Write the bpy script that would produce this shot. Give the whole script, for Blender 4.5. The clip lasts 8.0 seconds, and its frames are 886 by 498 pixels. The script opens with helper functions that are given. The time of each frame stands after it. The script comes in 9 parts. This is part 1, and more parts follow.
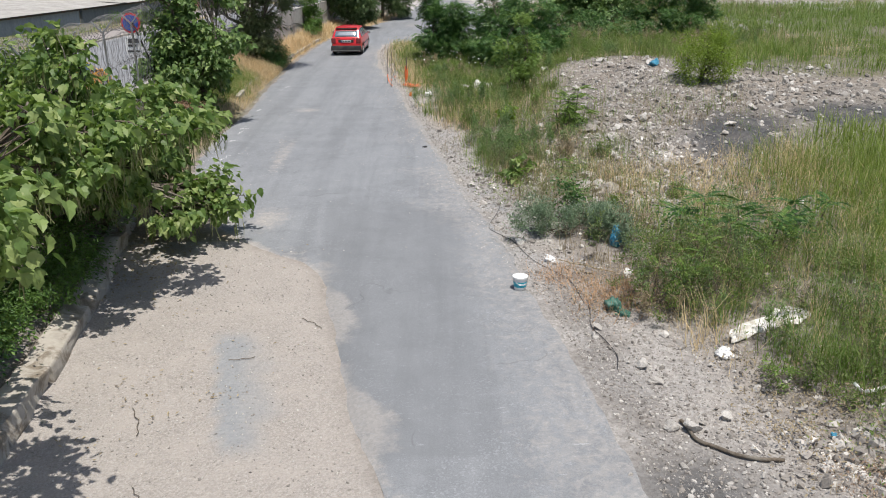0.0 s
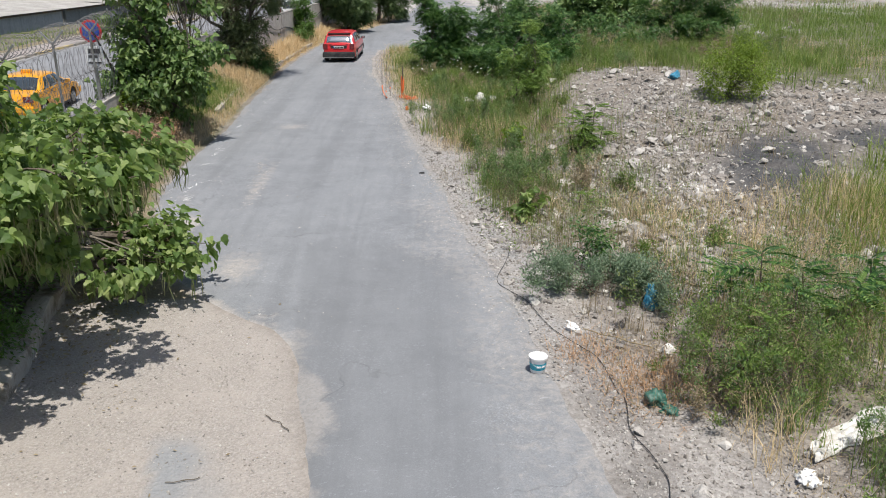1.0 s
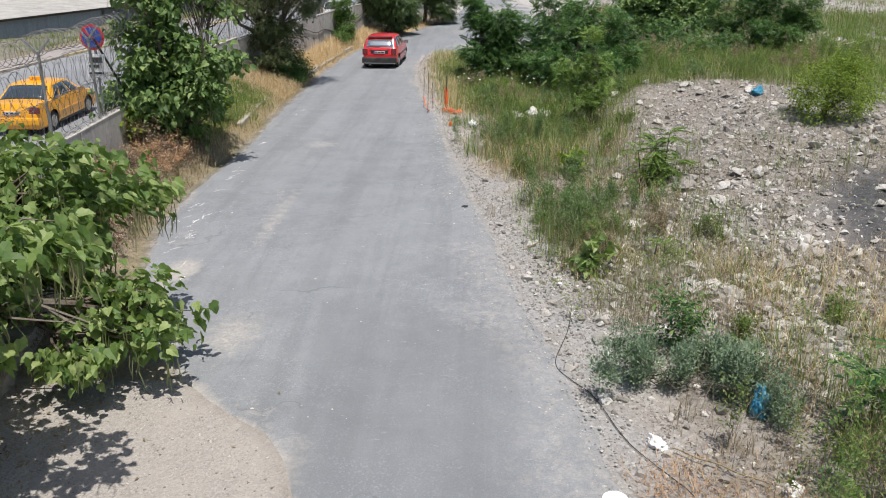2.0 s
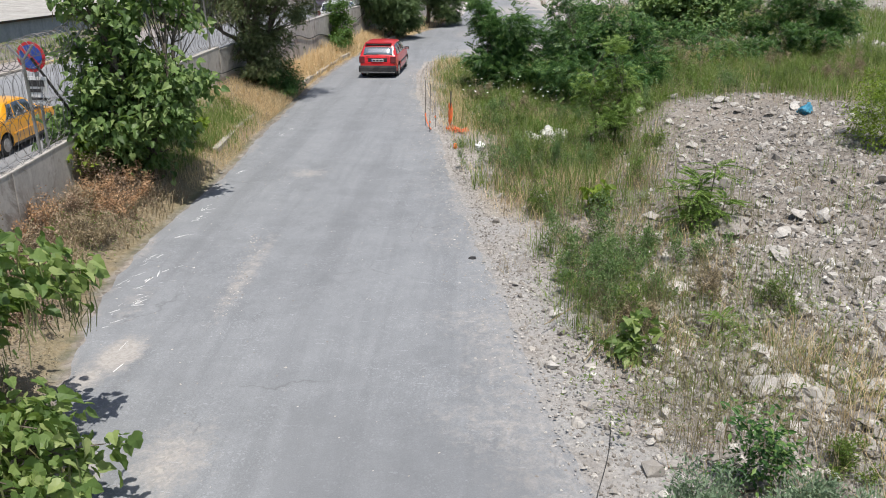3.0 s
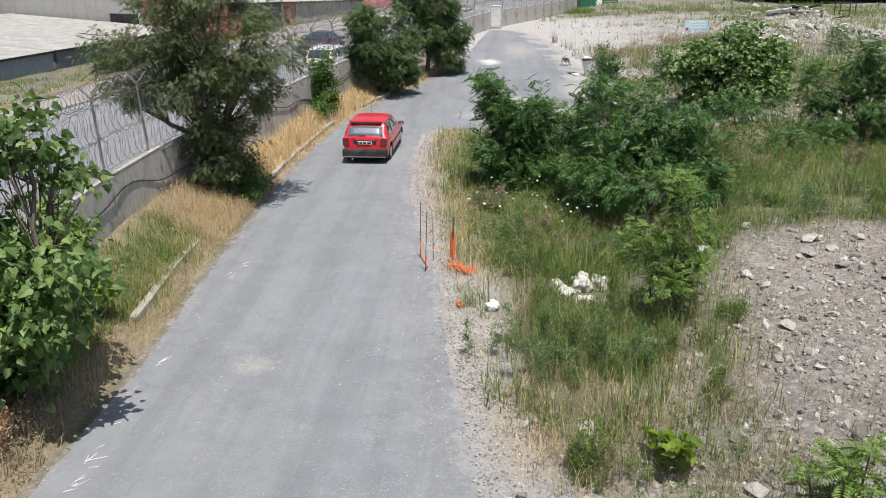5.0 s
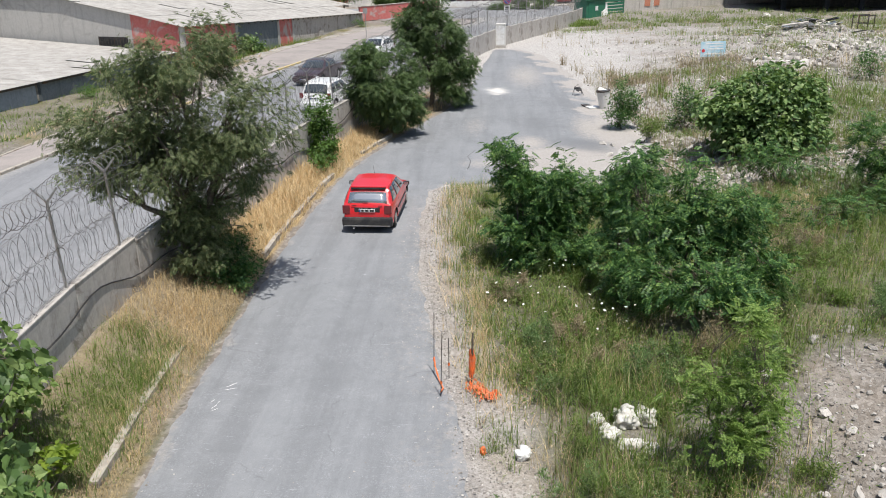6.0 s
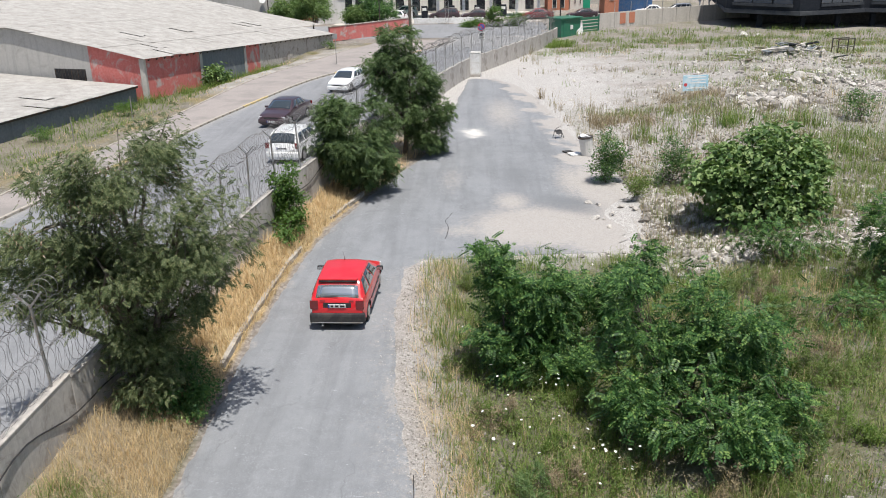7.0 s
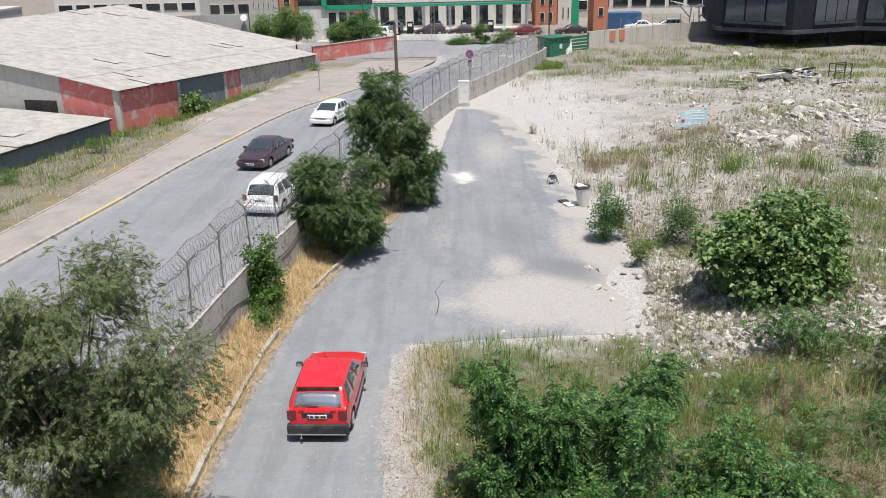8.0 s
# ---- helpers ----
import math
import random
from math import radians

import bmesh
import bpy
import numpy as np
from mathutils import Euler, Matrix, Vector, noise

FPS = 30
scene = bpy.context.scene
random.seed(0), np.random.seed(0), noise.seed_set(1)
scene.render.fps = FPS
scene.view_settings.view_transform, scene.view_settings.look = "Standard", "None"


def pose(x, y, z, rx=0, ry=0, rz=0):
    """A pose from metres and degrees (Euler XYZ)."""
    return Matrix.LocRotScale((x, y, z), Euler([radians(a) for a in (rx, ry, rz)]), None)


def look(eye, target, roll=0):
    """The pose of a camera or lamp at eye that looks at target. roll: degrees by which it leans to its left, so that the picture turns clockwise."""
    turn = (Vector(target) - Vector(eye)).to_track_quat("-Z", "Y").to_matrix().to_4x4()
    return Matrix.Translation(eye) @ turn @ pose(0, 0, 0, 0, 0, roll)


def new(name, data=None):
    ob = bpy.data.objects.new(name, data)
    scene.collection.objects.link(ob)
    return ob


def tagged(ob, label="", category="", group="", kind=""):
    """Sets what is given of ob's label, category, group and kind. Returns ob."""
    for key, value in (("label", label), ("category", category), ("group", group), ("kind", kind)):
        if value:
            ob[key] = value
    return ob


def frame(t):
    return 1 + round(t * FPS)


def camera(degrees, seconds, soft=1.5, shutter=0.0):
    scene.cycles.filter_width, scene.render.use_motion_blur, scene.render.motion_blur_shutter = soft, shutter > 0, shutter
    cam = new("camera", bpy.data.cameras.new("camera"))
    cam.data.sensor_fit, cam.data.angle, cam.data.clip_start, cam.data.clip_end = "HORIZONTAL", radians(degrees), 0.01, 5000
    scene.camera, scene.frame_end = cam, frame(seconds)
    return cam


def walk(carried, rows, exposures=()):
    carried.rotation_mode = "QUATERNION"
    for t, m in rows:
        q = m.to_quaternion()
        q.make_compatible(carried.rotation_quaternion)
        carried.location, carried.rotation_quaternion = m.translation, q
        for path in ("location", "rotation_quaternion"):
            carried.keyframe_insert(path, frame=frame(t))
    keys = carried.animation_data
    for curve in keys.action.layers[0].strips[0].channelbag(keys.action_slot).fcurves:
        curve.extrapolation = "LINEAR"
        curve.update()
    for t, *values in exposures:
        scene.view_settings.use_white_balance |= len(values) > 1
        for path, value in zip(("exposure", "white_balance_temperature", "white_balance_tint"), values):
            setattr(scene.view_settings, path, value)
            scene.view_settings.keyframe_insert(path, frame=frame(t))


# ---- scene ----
cam = camera(55.0, 8.0, soft=1.0)
PATH = [
    (0, (0.016, -0.084, 6.127), (0.016, 1.791, 5.432), -0.5),
    (0.5, (-0.016, 1.443, 6.136), (-0.012, 3.318, 5.44), -0.3),
    (1, (-0.008, 3.085, 6.114), (-0.003, 4.96, 5.417), -0.2),
    (1.5, (-0.011, 4.798, 6.059), (-0.006, 6.672, 5.361), -0.1),
    (2, (-0.025, 6.568, 5.981), (-0.124, 8.439, 5.283), -0.1),
    (2.2, (-0.058, 7.242, 5.983), (-0.168, 9.112, 5.283), -0.0),
    (3.3, (-0.195, 11.073, 6.068), (-0.309, 12.941, 5.361), -0.6),
    (3.5, (-0.23, 11.786, 6.135), (-0.345, 13.654, 5.431), -0.6),
    (4, (-0.295, 13.613, 6.591), (-0.41, 15.481, 5.884), -0.6),
    (4.5, (-0.383, 15.442, 7.158), (-0.498, 17.311, 6.456), -0.4),
    (4.7, (-0.405, 16.181, 7.308), (-0.523, 18.054, 6.616), -0.3),
    (5.8, (-0.971, 20.199, 8.755), (-1.089, 22.069, 8.056), -1.1),
    (6, (-1.04, 20.905, 8.996), (-1.16, 22.776, 8.299), -1.1),
    (6.5, (-1.134, 22.495, 9.859), (-1.238, 24.367, 9.163), -1.2),
    (7, (-1.244, 24.09, 10.784), (-1.305, 25.965, 10.089), -1.3),
    (7.5, (-1.34, 25.676, 11.708), (-1.401, 27.551, 11.014), -1.3),
    (8, (-1.412, 27.281, 12.414), (-1.441, 29.157, 11.723), -1.3),
]
walk(cam, [(t, look(eye, target, roll)) for t, eye, target, roll in PATH], [(0, 0.09), (2, 0.12), (4.5, 0.17), (8, 0.24)])

# ---- light ----
TO_SUN = Vector((0.13, -0.26, 0.95)).normalized()
ELEV = math.asin(TO_SUN.z)
AZIM = math.atan2(TO_SUN.x, TO_SUN.y)
world = bpy.data.worlds.new("world")
scene.world = world
world.use_nodes = True
wn = world.node_tree
sky = wn.nodes.new("ShaderNodeTexSky")
sky.sky_type = "NISHITA"
sky.sun_disc = False
sky.sun_elevation = ELEV
sky.sun_rotation = AZIM
sky.dust_density = 2.0
wn.links.new(sky.outputs[0], wn.nodes["Background"].inputs[0])
wn.nodes["Background"].inputs[1].default_value = 0.1
sun_data = bpy.data.lights.new("sun", "SUN")
sun_data.energy = 4.55
sun_data.angle = radians(0.55)
sun_data.color = (1.0, 0.96, 0.9)
sun = new("sun", sun_data)
sun.matrix_world = look(TO_SUN * 100, (0, 0, 0))

# ---- tools ----


def link(nt, a, b):
    nt.links.new(a, b)


def ramp(nt, fac, stops):
    r = nt.nodes.new("ShaderNodeValToRGB")
    el = r.color_ramp.elements
    while len(el) < len(stops):
        el.new(0.5)
    for e, (p, c) in zip(el, stops):
        e.position = p
        e.color = (*c, 1) if len(c) == 3 else c
    link(nt, fac, r.inputs[0])
    return r.outputs[0]


def noise_tex(nt, vec, scale, detail=5.0, rough=0.6, warp=0.0):
    n = nt.nodes.new("ShaderNodeTexNoise")
    n.inputs["Scale"].default_value = scale
    n.inputs["Detail"].default_value = detail
    n.inputs["Roughness"].default_value = rough
    n.inputs["Distortion"].default_value = warp
    link(nt, vec, n.inputs["Vector"])
    return n.outputs[0]


def blend(nt, fac, a, b, kind="MIX"):
    m = nt.nodes.new("ShaderNodeMix")
    m.data_type = "RGBA"
    m.blend_type = kind
    for value, slot in ((fac, m.inputs[0]), (a, m.inputs[6]), (b, m.inputs[7])):
        if isinstance(value, (int, float)):
            slot.default_value = value
        elif isinstance(value, tuple):
            slot.default_value = (*value, 1)
        else:
            link(nt, value, slot)
    return m.outputs[2]


def calc(nt, op, a, b=0.5):
    m = nt.nodes.new("ShaderNodeMath")
    m.operation = op
    m.use_clamp = op in ("MULTIPLY", "ADD", "SUBTRACT")
    for value, slot in ((a, m.inputs[0]), (b, m.inputs[1])):
        if isinstance(value, (int, float)):
            slot.default_value = value
        else:
            link(nt, value, slot)
    return m.outputs[0]


def shell(name):
    m = bpy.data.materials.new(name)
    m.use_nodes = True
    nt = m.node_tree
    bs = nt.nodes["Principled BSDF"]
    tc = nt.nodes.new("ShaderNodeTexCoord")
    return m, nt, bs, tc.outputs["Object"]


def bump(nt, bs, height, strength=0.4, dist=0.02):
    b = nt.nodes.new("ShaderNodeBump")
    b.inputs["Strength"].default_value = strength
    b.inputs["Distance"].default_value = dist
    link(nt, height, b.inputs["Height"])
    link(nt, b.outputs[0], bs.inputs["Normal"])


def surface(name, c1, c2, grain=20.0, stain=None, stain_scale=0.7, rough=0.85, metal=0.0, relief=0.3, dist=0.01, spec=0.4):
    """Grain between two colours, with stains of a third at a larger scale."""
    m, nt, bs, vec = shell(name)
    g = noise_tex(nt, vec, grain)
    col = ramp(nt, g, [(0.35, c1), (0.65, c2)])
    if stain:
        s = noise_tex(nt, vec, stain_scale, 6, 0.65, 0.4)
        col = blend(nt, ramp(nt, s, [(0.46, (0, 0, 0)), (0.66, (1, 1, 1))]), col, stain)
    link(nt, col, bs.inputs["Base Color"])
    bs.inputs["Roughness"].default_value = rough
    bs.inputs["Metallic"].default_value = metal
    bs.inputs["Specular IOR Level"].default_value = spec
    if relief:
        bump(nt, bs, g, relief, dist)
    return m


def leafy(name, shades, rough=0.5, through_light=0.35, thin=(0.25, 0.4, 0.05)):
    """Foliage: every leaf takes its own shade, and lets some light through."""
    m, nt, bs, vec = shell(name)
    geo = nt.nodes.new("ShaderNodeNewGeometry")
    big = noise_tex(nt, vec, 0.8, 3)
    mix = calc(nt, "ADD", calc(nt, "MULTIPLY", geo.outputs["Random Per Island"], 0.75), calc(nt, "MULTIPLY", big, 0.3))
    col = ramp(nt, mix, [(i / (len(shades) - 1), c) for i, c in enumerate(shades)])
    link(nt, col, bs.inputs["Base Color"])
    bs.inputs["Roughness"].default_value = rough
    bs.inputs["Specular IOR Level"].default_value = 0.35
    tr = nt.nodes.new("ShaderNodeBsdfTranslucent")
    link(nt, blend(nt, 0.5, col, thin), tr.inputs[0])
    mx = nt.nodes.new("ShaderNodeMixShader")
    mx.inputs[0].default_value = through_light
    link(nt, bs.outputs[0], mx.inputs[1])
    link(nt, tr.outputs[0], mx.inputs[2])
    link(nt, mx.outputs[0], nt.nodes["Material Output"].inputs[0])
    return m


def glass_mat(name, tint=(0.02, 0.025, 0.03), rough=0.05):
    m, nt, bs, vec = shell(name)
    bs.inputs["Base Color"].default_value = (*tint, 1)
    bs.inputs["Roughness"].default_value = rough
    bs.inputs["IOR"].default_value = 1.5
    bs.inputs["Specular IOR Level"].default_value = 0.8
    bs.inputs["Coat Weight"].default_value = 1.0
    bs.inputs["Coat Roughness"].default_value = 0.03
    return m


def paint(name, colour, rough=0.35, dirt=(0.3, 0.27, 0.23), coat=0.6, amount=0.25):
    m, nt, bs, vec = shell(name)
    g = noise_tex(nt, vec, 2.2, 6, 0.7)
    f = calc(nt, "MULTIPLY", ramp(nt, g, [(0.45, (0, 0, 0)), (0.75, (1, 1, 1))]), amount)
    link(nt, blend(nt, f, colour, dirt), bs.inputs["Base Color"])
    link(nt, calc(nt, "ADD", calc(nt, "MULTIPLY", g, 0.25), rough - 0.1), bs.inputs["Roughness"])
    bs.inputs["Coat Weight"].default_value = coat
    bs.inputs["Coat Roughness"].default_value = 0.08
    return m


# meshes
def mesh_of(name, V, F, mat=None, smooth=False):
    V = np.asarray(V, dtype=np.float32)
    F = np.asarray(F, dtype=np.int32)
    me = bpy.data.meshes.new(name)
    me.vertices.add(len(V))
    me.vertices.foreach_set("co", V.ravel())
    k = F.shape[1]
    me.loops.add(F.size)
    me.loops.foreach_set("vertex_index", F.ravel())
    me.polygons.add(len(F))
    me.polygons.foreach_set("loop_start", np.arange(0, F.size, k, dtype=np.int32))
    me.update(calc_edges=True)
    me.validate()
    if mat:
        me.materials.append(mat)
    me.polygons.foreach_set("use_smooth", np.full(len(me.polygons), smooth, dtype=bool))
    return me


def thing(name, x, y, z, label, category, turn=0.0, group="", kind=""):
    ob = new(name)
    ob.matrix_basis = pose(x, y, z, 0, 0, turn)
    return tagged(ob, label, category, group, kind)


def piece(name, V, F, mat, parent, label="", smooth=False, kind=""):
    """A part from arrays, under a thing or a part."""
    ob = new(name, mesh_of(name, V, F, mat, smooth))
    ob.parent = parent
    return tagged(ob, label, kind=kind)


def part(name, bm, mat, parent, label="", smooth=False, m=None):
    """A part from a bmesh."""
    me = bpy.data.meshes.new(name)
    if smooth:
        for f in bm.faces:
            f.smooth = True
    bm.to_mesh(me)
    bm.free()
    me.materials.append(mat)
    ob = new(name, me)
    if parent:
        ob.parent = parent
    if m:
        ob.matrix_basis = m
    return tagged(ob, label)


def solid(name, bm, mat, label, category, m=None, group="", kind="", smooth=False):
    """A whole thing, or a piece of the setting, that is one mesh."""
    ob = part(name, bm, mat, None, label, smooth, m)
    return tagged(ob, category=category, group=group, kind=kind)


def box_bm(sx, sy, sz, x=0, y=0, z=0, bevel=0.0, bm=None, m=None):
    """A box on z (its foot), centred in x and y."""
    bm = bm or bmesh.new()
    r = bmesh.ops.create_cube(bm, size=1)
    t = Matrix.Translation((x, y, z + sz / 2)) @ Matrix.Diagonal((sx, sy, sz, 1))
    bmesh.ops.transform(bm, matrix=(m @ t) if m else t, verts=r["verts"])
    if bevel:
        es = list({e for v in r["verts"] for e in v.link_edges})
        bmesh.ops.bevel(bm, geom=es, offset=bevel, segments=2, affect="EDGES", profile=0.6)
    return bm


def cyl_bm(r1, r2, h, x=0, y=0, z=0, seg=12, bm=None, m=None, caps=True):
    bm = bm or bmesh.new()
    r = bmesh.ops.create_cone(bm, cap_ends=caps, segments=seg, radius1=r1, radius2=r2, depth=h)
    t = Matrix.Translation((x, y, z + h / 2))
    bmesh.ops.transform(bm, matrix=(m @ t) if m else t, verts=r["verts"])
    return bm


def slab_bm(points, depth, bm=None):
    """A plate: a polygon, pushed back along its normal."""
    bm = bm or bmesh.new()
    f = bm.faces.new([bm.verts.new(p) for p in points])
    f.normal_update()
    n = f.normal.copy()
    r = bmesh.ops.extrude_face_region(bm, geom=[f])
    bmesh.ops.translate(bm, verts=[v for v in r["geom"] if isinstance(v, bmesh.types.BMVert)], vec=n * -depth)
    bmesh.ops.recalc_face_normals(bm, faces=bm.faces)
    return bm


def tube(points, radii, sides=6):
    """A tapered tube along a line: vertices and quads."""
    P = np.asarray(points, float)
    n = len(P)
    R = np.broadcast_to(np.asarray(radii, float), (n,))
    T = np.gradient(P, axis=0)
    T /= np.linalg.norm(T, axis=1, keepdims=True) + 1e-9
    up = np.where(np.abs(T[:, 2:3]) > 0.9, np.array([[1.0, 0, 0]]), np.array([[0, 0, 1.0]]))
    A = np.cross(T, up)
    A /= np.linalg.norm(A, axis=1, keepdims=True) + 1e-9
    B = np.cross(T, A)
    a = np.linspace(0, 2 * np.pi, sides, endpoint=False)
    V = P[:, None] + R[:, None, None] * (np.cos(a)[None, :, None] * A[:, None] + np.sin(a)[None, :, None] * B[:, None])
    i = np.arange(n - 1)[:, None] * sides
    j = np.arange(sides)[None]
    k = (j + 1) % sides
    F = np.stack([i + j, i + k, i + sides + k, i + sides + j], -1).reshape(-1, 4)
    return V.reshape(-1, 3), F


def gather(pieces):
    Vs, Fs, n = [], [], 0
    for V, F in pieces:
        Vs.append(V)
        Fs.append(np.asarray(F) + n)
        n += len(V)
    return np.concatenate(Vs), np.concatenate(Fs)


def turns(yaw, pitch, roll):
    """Rotation matrices, n x 3 x 3: roll about x, then pitch about y, then yaw about z."""
    cz, sz, cy, sy, cx, sx = np.cos(yaw), np.sin(yaw), np.cos(pitch), np.sin(pitch), np.cos(roll), np.sin(roll)
    M = np.empty((len(yaw), 3, 3))
    M[:, 0, 0], M[:, 0, 1], M[:, 0, 2] = cz * cy, cz * sy * sx - sz * cx, cz * sy * cx + sz * sx
    M[:, 1, 0], M[:, 1, 1], M[:, 1, 2] = sz * cy, sz * sy * sx + cz * cx, sz * sy * cx - cz * sx
    M[:, 2, 0], M[:, 2, 1], M[:, 2, 2] = -sy, cy * sx, cy * cx
    return M


def strew(TV, TF, M, at, scale):
    """Copies of a small template, baked into one pair of arrays."""
    n, k = len(at), len(TV)
    V = np.einsum("nij,kj->nki", M, TV) * np.asarray(scale).reshape(-1, 1, 1) + np.asarray(at)[:, None]
    F = (np.asarray(TF)[None] + (np.arange(n) * k)[:, None, None]).reshape(-1, len(TF[0]))
    return V.reshape(-1, 3), F


# templates: x along the leaf, z up
HEART = np.array([(0, 0, 0), (-0.1, 0.2, 0.06), (0.06, 0.4, 0.1), (0.3, 0.47, 0.14), (0.42, 0.34, 0.08), (0.66, 0.3, 0.04), (1, 0, -0.26), (0.66, -0.3, 0.04), (0.42, -0.34, 0.08), (0.3, -0.47, 0.14), (0.06, -0.4, 0.1), (-0.1, -0.2, 0.06), (0.4, 0, -0.05)])
HEART_F = [(12, i + 1 if i < 11 else 0, i) for i in range(12)]
LANCE = np.array([(0, 0, 0), (0.45, 0.2, 0.03), (1, 0, -0.1), (0.45, -0.2, 0.03)])
LANCE_F = [(0, 2, 1), (0, 3, 2)]


def frond_template(pairs, length=1.0, leaflet=0.26, width=0.1, droop=0.35):
    V, F = [], []
    for i in range(pairs + 1):
        s = 0.15 + 0.85 * i / pairs
        x, z = s * length, -droop * s * s
        sides = (1, -1) if i < pairs else (0,)
        for side in sides:
            dx, dy = (leaflet * 0.45, leaflet * 0.9 * side) if side else (leaflet, 0.0)
            px, py = (-dy, dx)
            n = math.hypot(px, py)
            px, py = px / n * width / 2, py / n * width / 2
            k = len(V)
            V += [(x, 0, z), (x + dx * 0.5 + px, dy * 0.5 + py, z + 0.01), (x + dx, dy, z - 0.05), (x + dx * 0.5 - px, dy * 0.5 - py, z + 0.01)]
            F += [(k, k + 2, k + 1), (k, k + 3, k + 2)]
    return np.array(V), F


FROND, FROND_F = frond_template(6, leaflet=0.27, width=0.17)
FROND_WIDE, FROND_WIDE_F = frond_template(8, leaflet=0.3, width=0.12, droop=0.45)
FROND_LONG, FROND_LONG_F = frond_template(10, leaflet=0.21, width=0.085, droop=0.4)
BLADE = np.array([(0, -0.5, 0), (0, 0.5, 0), (0.14, -0.4, 0.5), (0.14, 0.4, 0.5), (0.55, 0, 0.92)])
BLADE_F = [(0, 1, 3), (0, 3, 2), (2, 3, 4)]


def smooth01(a, b, v):
    s = np.clip((np.asarray(v, float) - a) / (b - a), 0, 1)
    return s * s * (3 - 2 * s)


def wob(x, y, scale, seed=0.0):
    """Cheap smooth waves over the plan, about -1 to 1."""
    x, y = np.asarray(x, float) * scale, np.asarray(y, float) * scale
    return (np.sin(x * 1.3 + 1.7 * np.sin(y * 0.9 + seed) + seed) + np.sin(y * 1.7 + 1.3 * np.sin(x * 1.1 - seed) + 2.1 * seed) + np.sin((x + y) * 2.3 + seed * 3.3 + np.sin((x - y) * 1.9))) / 3


# ---- plan ----
WALL_Y = (-40, 0, 20, 24, 27, 36, 38.6, 41.5, 49, 54.5, 58.4, 61, 68, 76, 82, 90, 94, 97.5, 103, 113, 116, 124)
WALL_X = (-8.6, -8.8, -9.1, -9.2, -9.35, -9.95, -10.0, -9.75, -9.2, -8.65, -7.9, -7.5, -6.2, -5.0, -3.7, -2.0, -0.95, 0.4, 2.3, 5.6, 6.7, 9.2)
LEFT_Y = (-40, 6, 8.2, 10, 15.2, 15.8, 16.6, 18, 20, 23.5, 26, 31, 37, 42, 45, 51, 55.5, 60, 64, 68, 72, 84, 92)
LEFT_X = (-0.4, -0.6, -0.8, -1.3, -2.45, -2.9, -3.9, -5.1, -6.2, -7.1, -7.3, -7.2, -7.5, -7.5, -7.6, -7.3, -6.8, -5.7, -4.5, -3.4, -2.75, -1.9, -1.2)
RIGHT_Y = (-40, 5, 8.1, 10.8, 12.9, 16.5, 20.2, 23.5, 26.7, 29.6, 32.5, 35.5, 39, 43.4, 47.4, 51.3, 52.1, 52.4, 52.7, 55, 58, 63.6, 66, 73.5, 80.5, 88, 92)
RIGHT_X = (3.0, 2.8, 2.48, 2.17, 1.91, 1.38, 0.67, 0.13, -0.43, -0.85, -1.35, -1.65, -2.4, -3.08, -3.42, -3.35, -2.8, 0.0, 4.4, 5.3, 5.8, 5.7, 5.0, 4.6, 4.0, 2.8, 1.2)
WALK_Y = (0, 45, 56, 63.6, 73.5, 92.5, 117, 128)
WALK_X = (-25.5, -23.6, -22.7, -22.0, -20.6, -18.6, -14.0, -10.5)


def wall_x(y):
    y = np.asarray(y, float)
    return (np.interp(y - 1.5, WALL_Y, WALL_X) + np.interp(y, WALL_Y, WALL_X) + np.interp(y + 1.5, WALL_Y, WALL_X)) / 3


def wall_h(y):
    return np.interp(y, (0, 27, 30, 33.5, 38, 44, 70, 88), (1.75, 1.75, 1.9, 2.15, 2.15, 1.95, 1.9, 1.45))


def left_x(y):
    return np.interp(y, LEFT_Y, LEFT_X)


def right_x(y):
    return np.interp(y, RIGHT_Y, RIGHT_X)


def kerb_x(y):
    return wall_x(y) - 12.4


def walk_x(y):
    return np.interp(y, WALK_Y, WALK_X)


BED_Y = (-10, 5, 8.9, 11, 14, 17, 20)
BED_X = (-5.3, -5.4, -5.5, -5.75, -6.15, -6.7, -7.3)


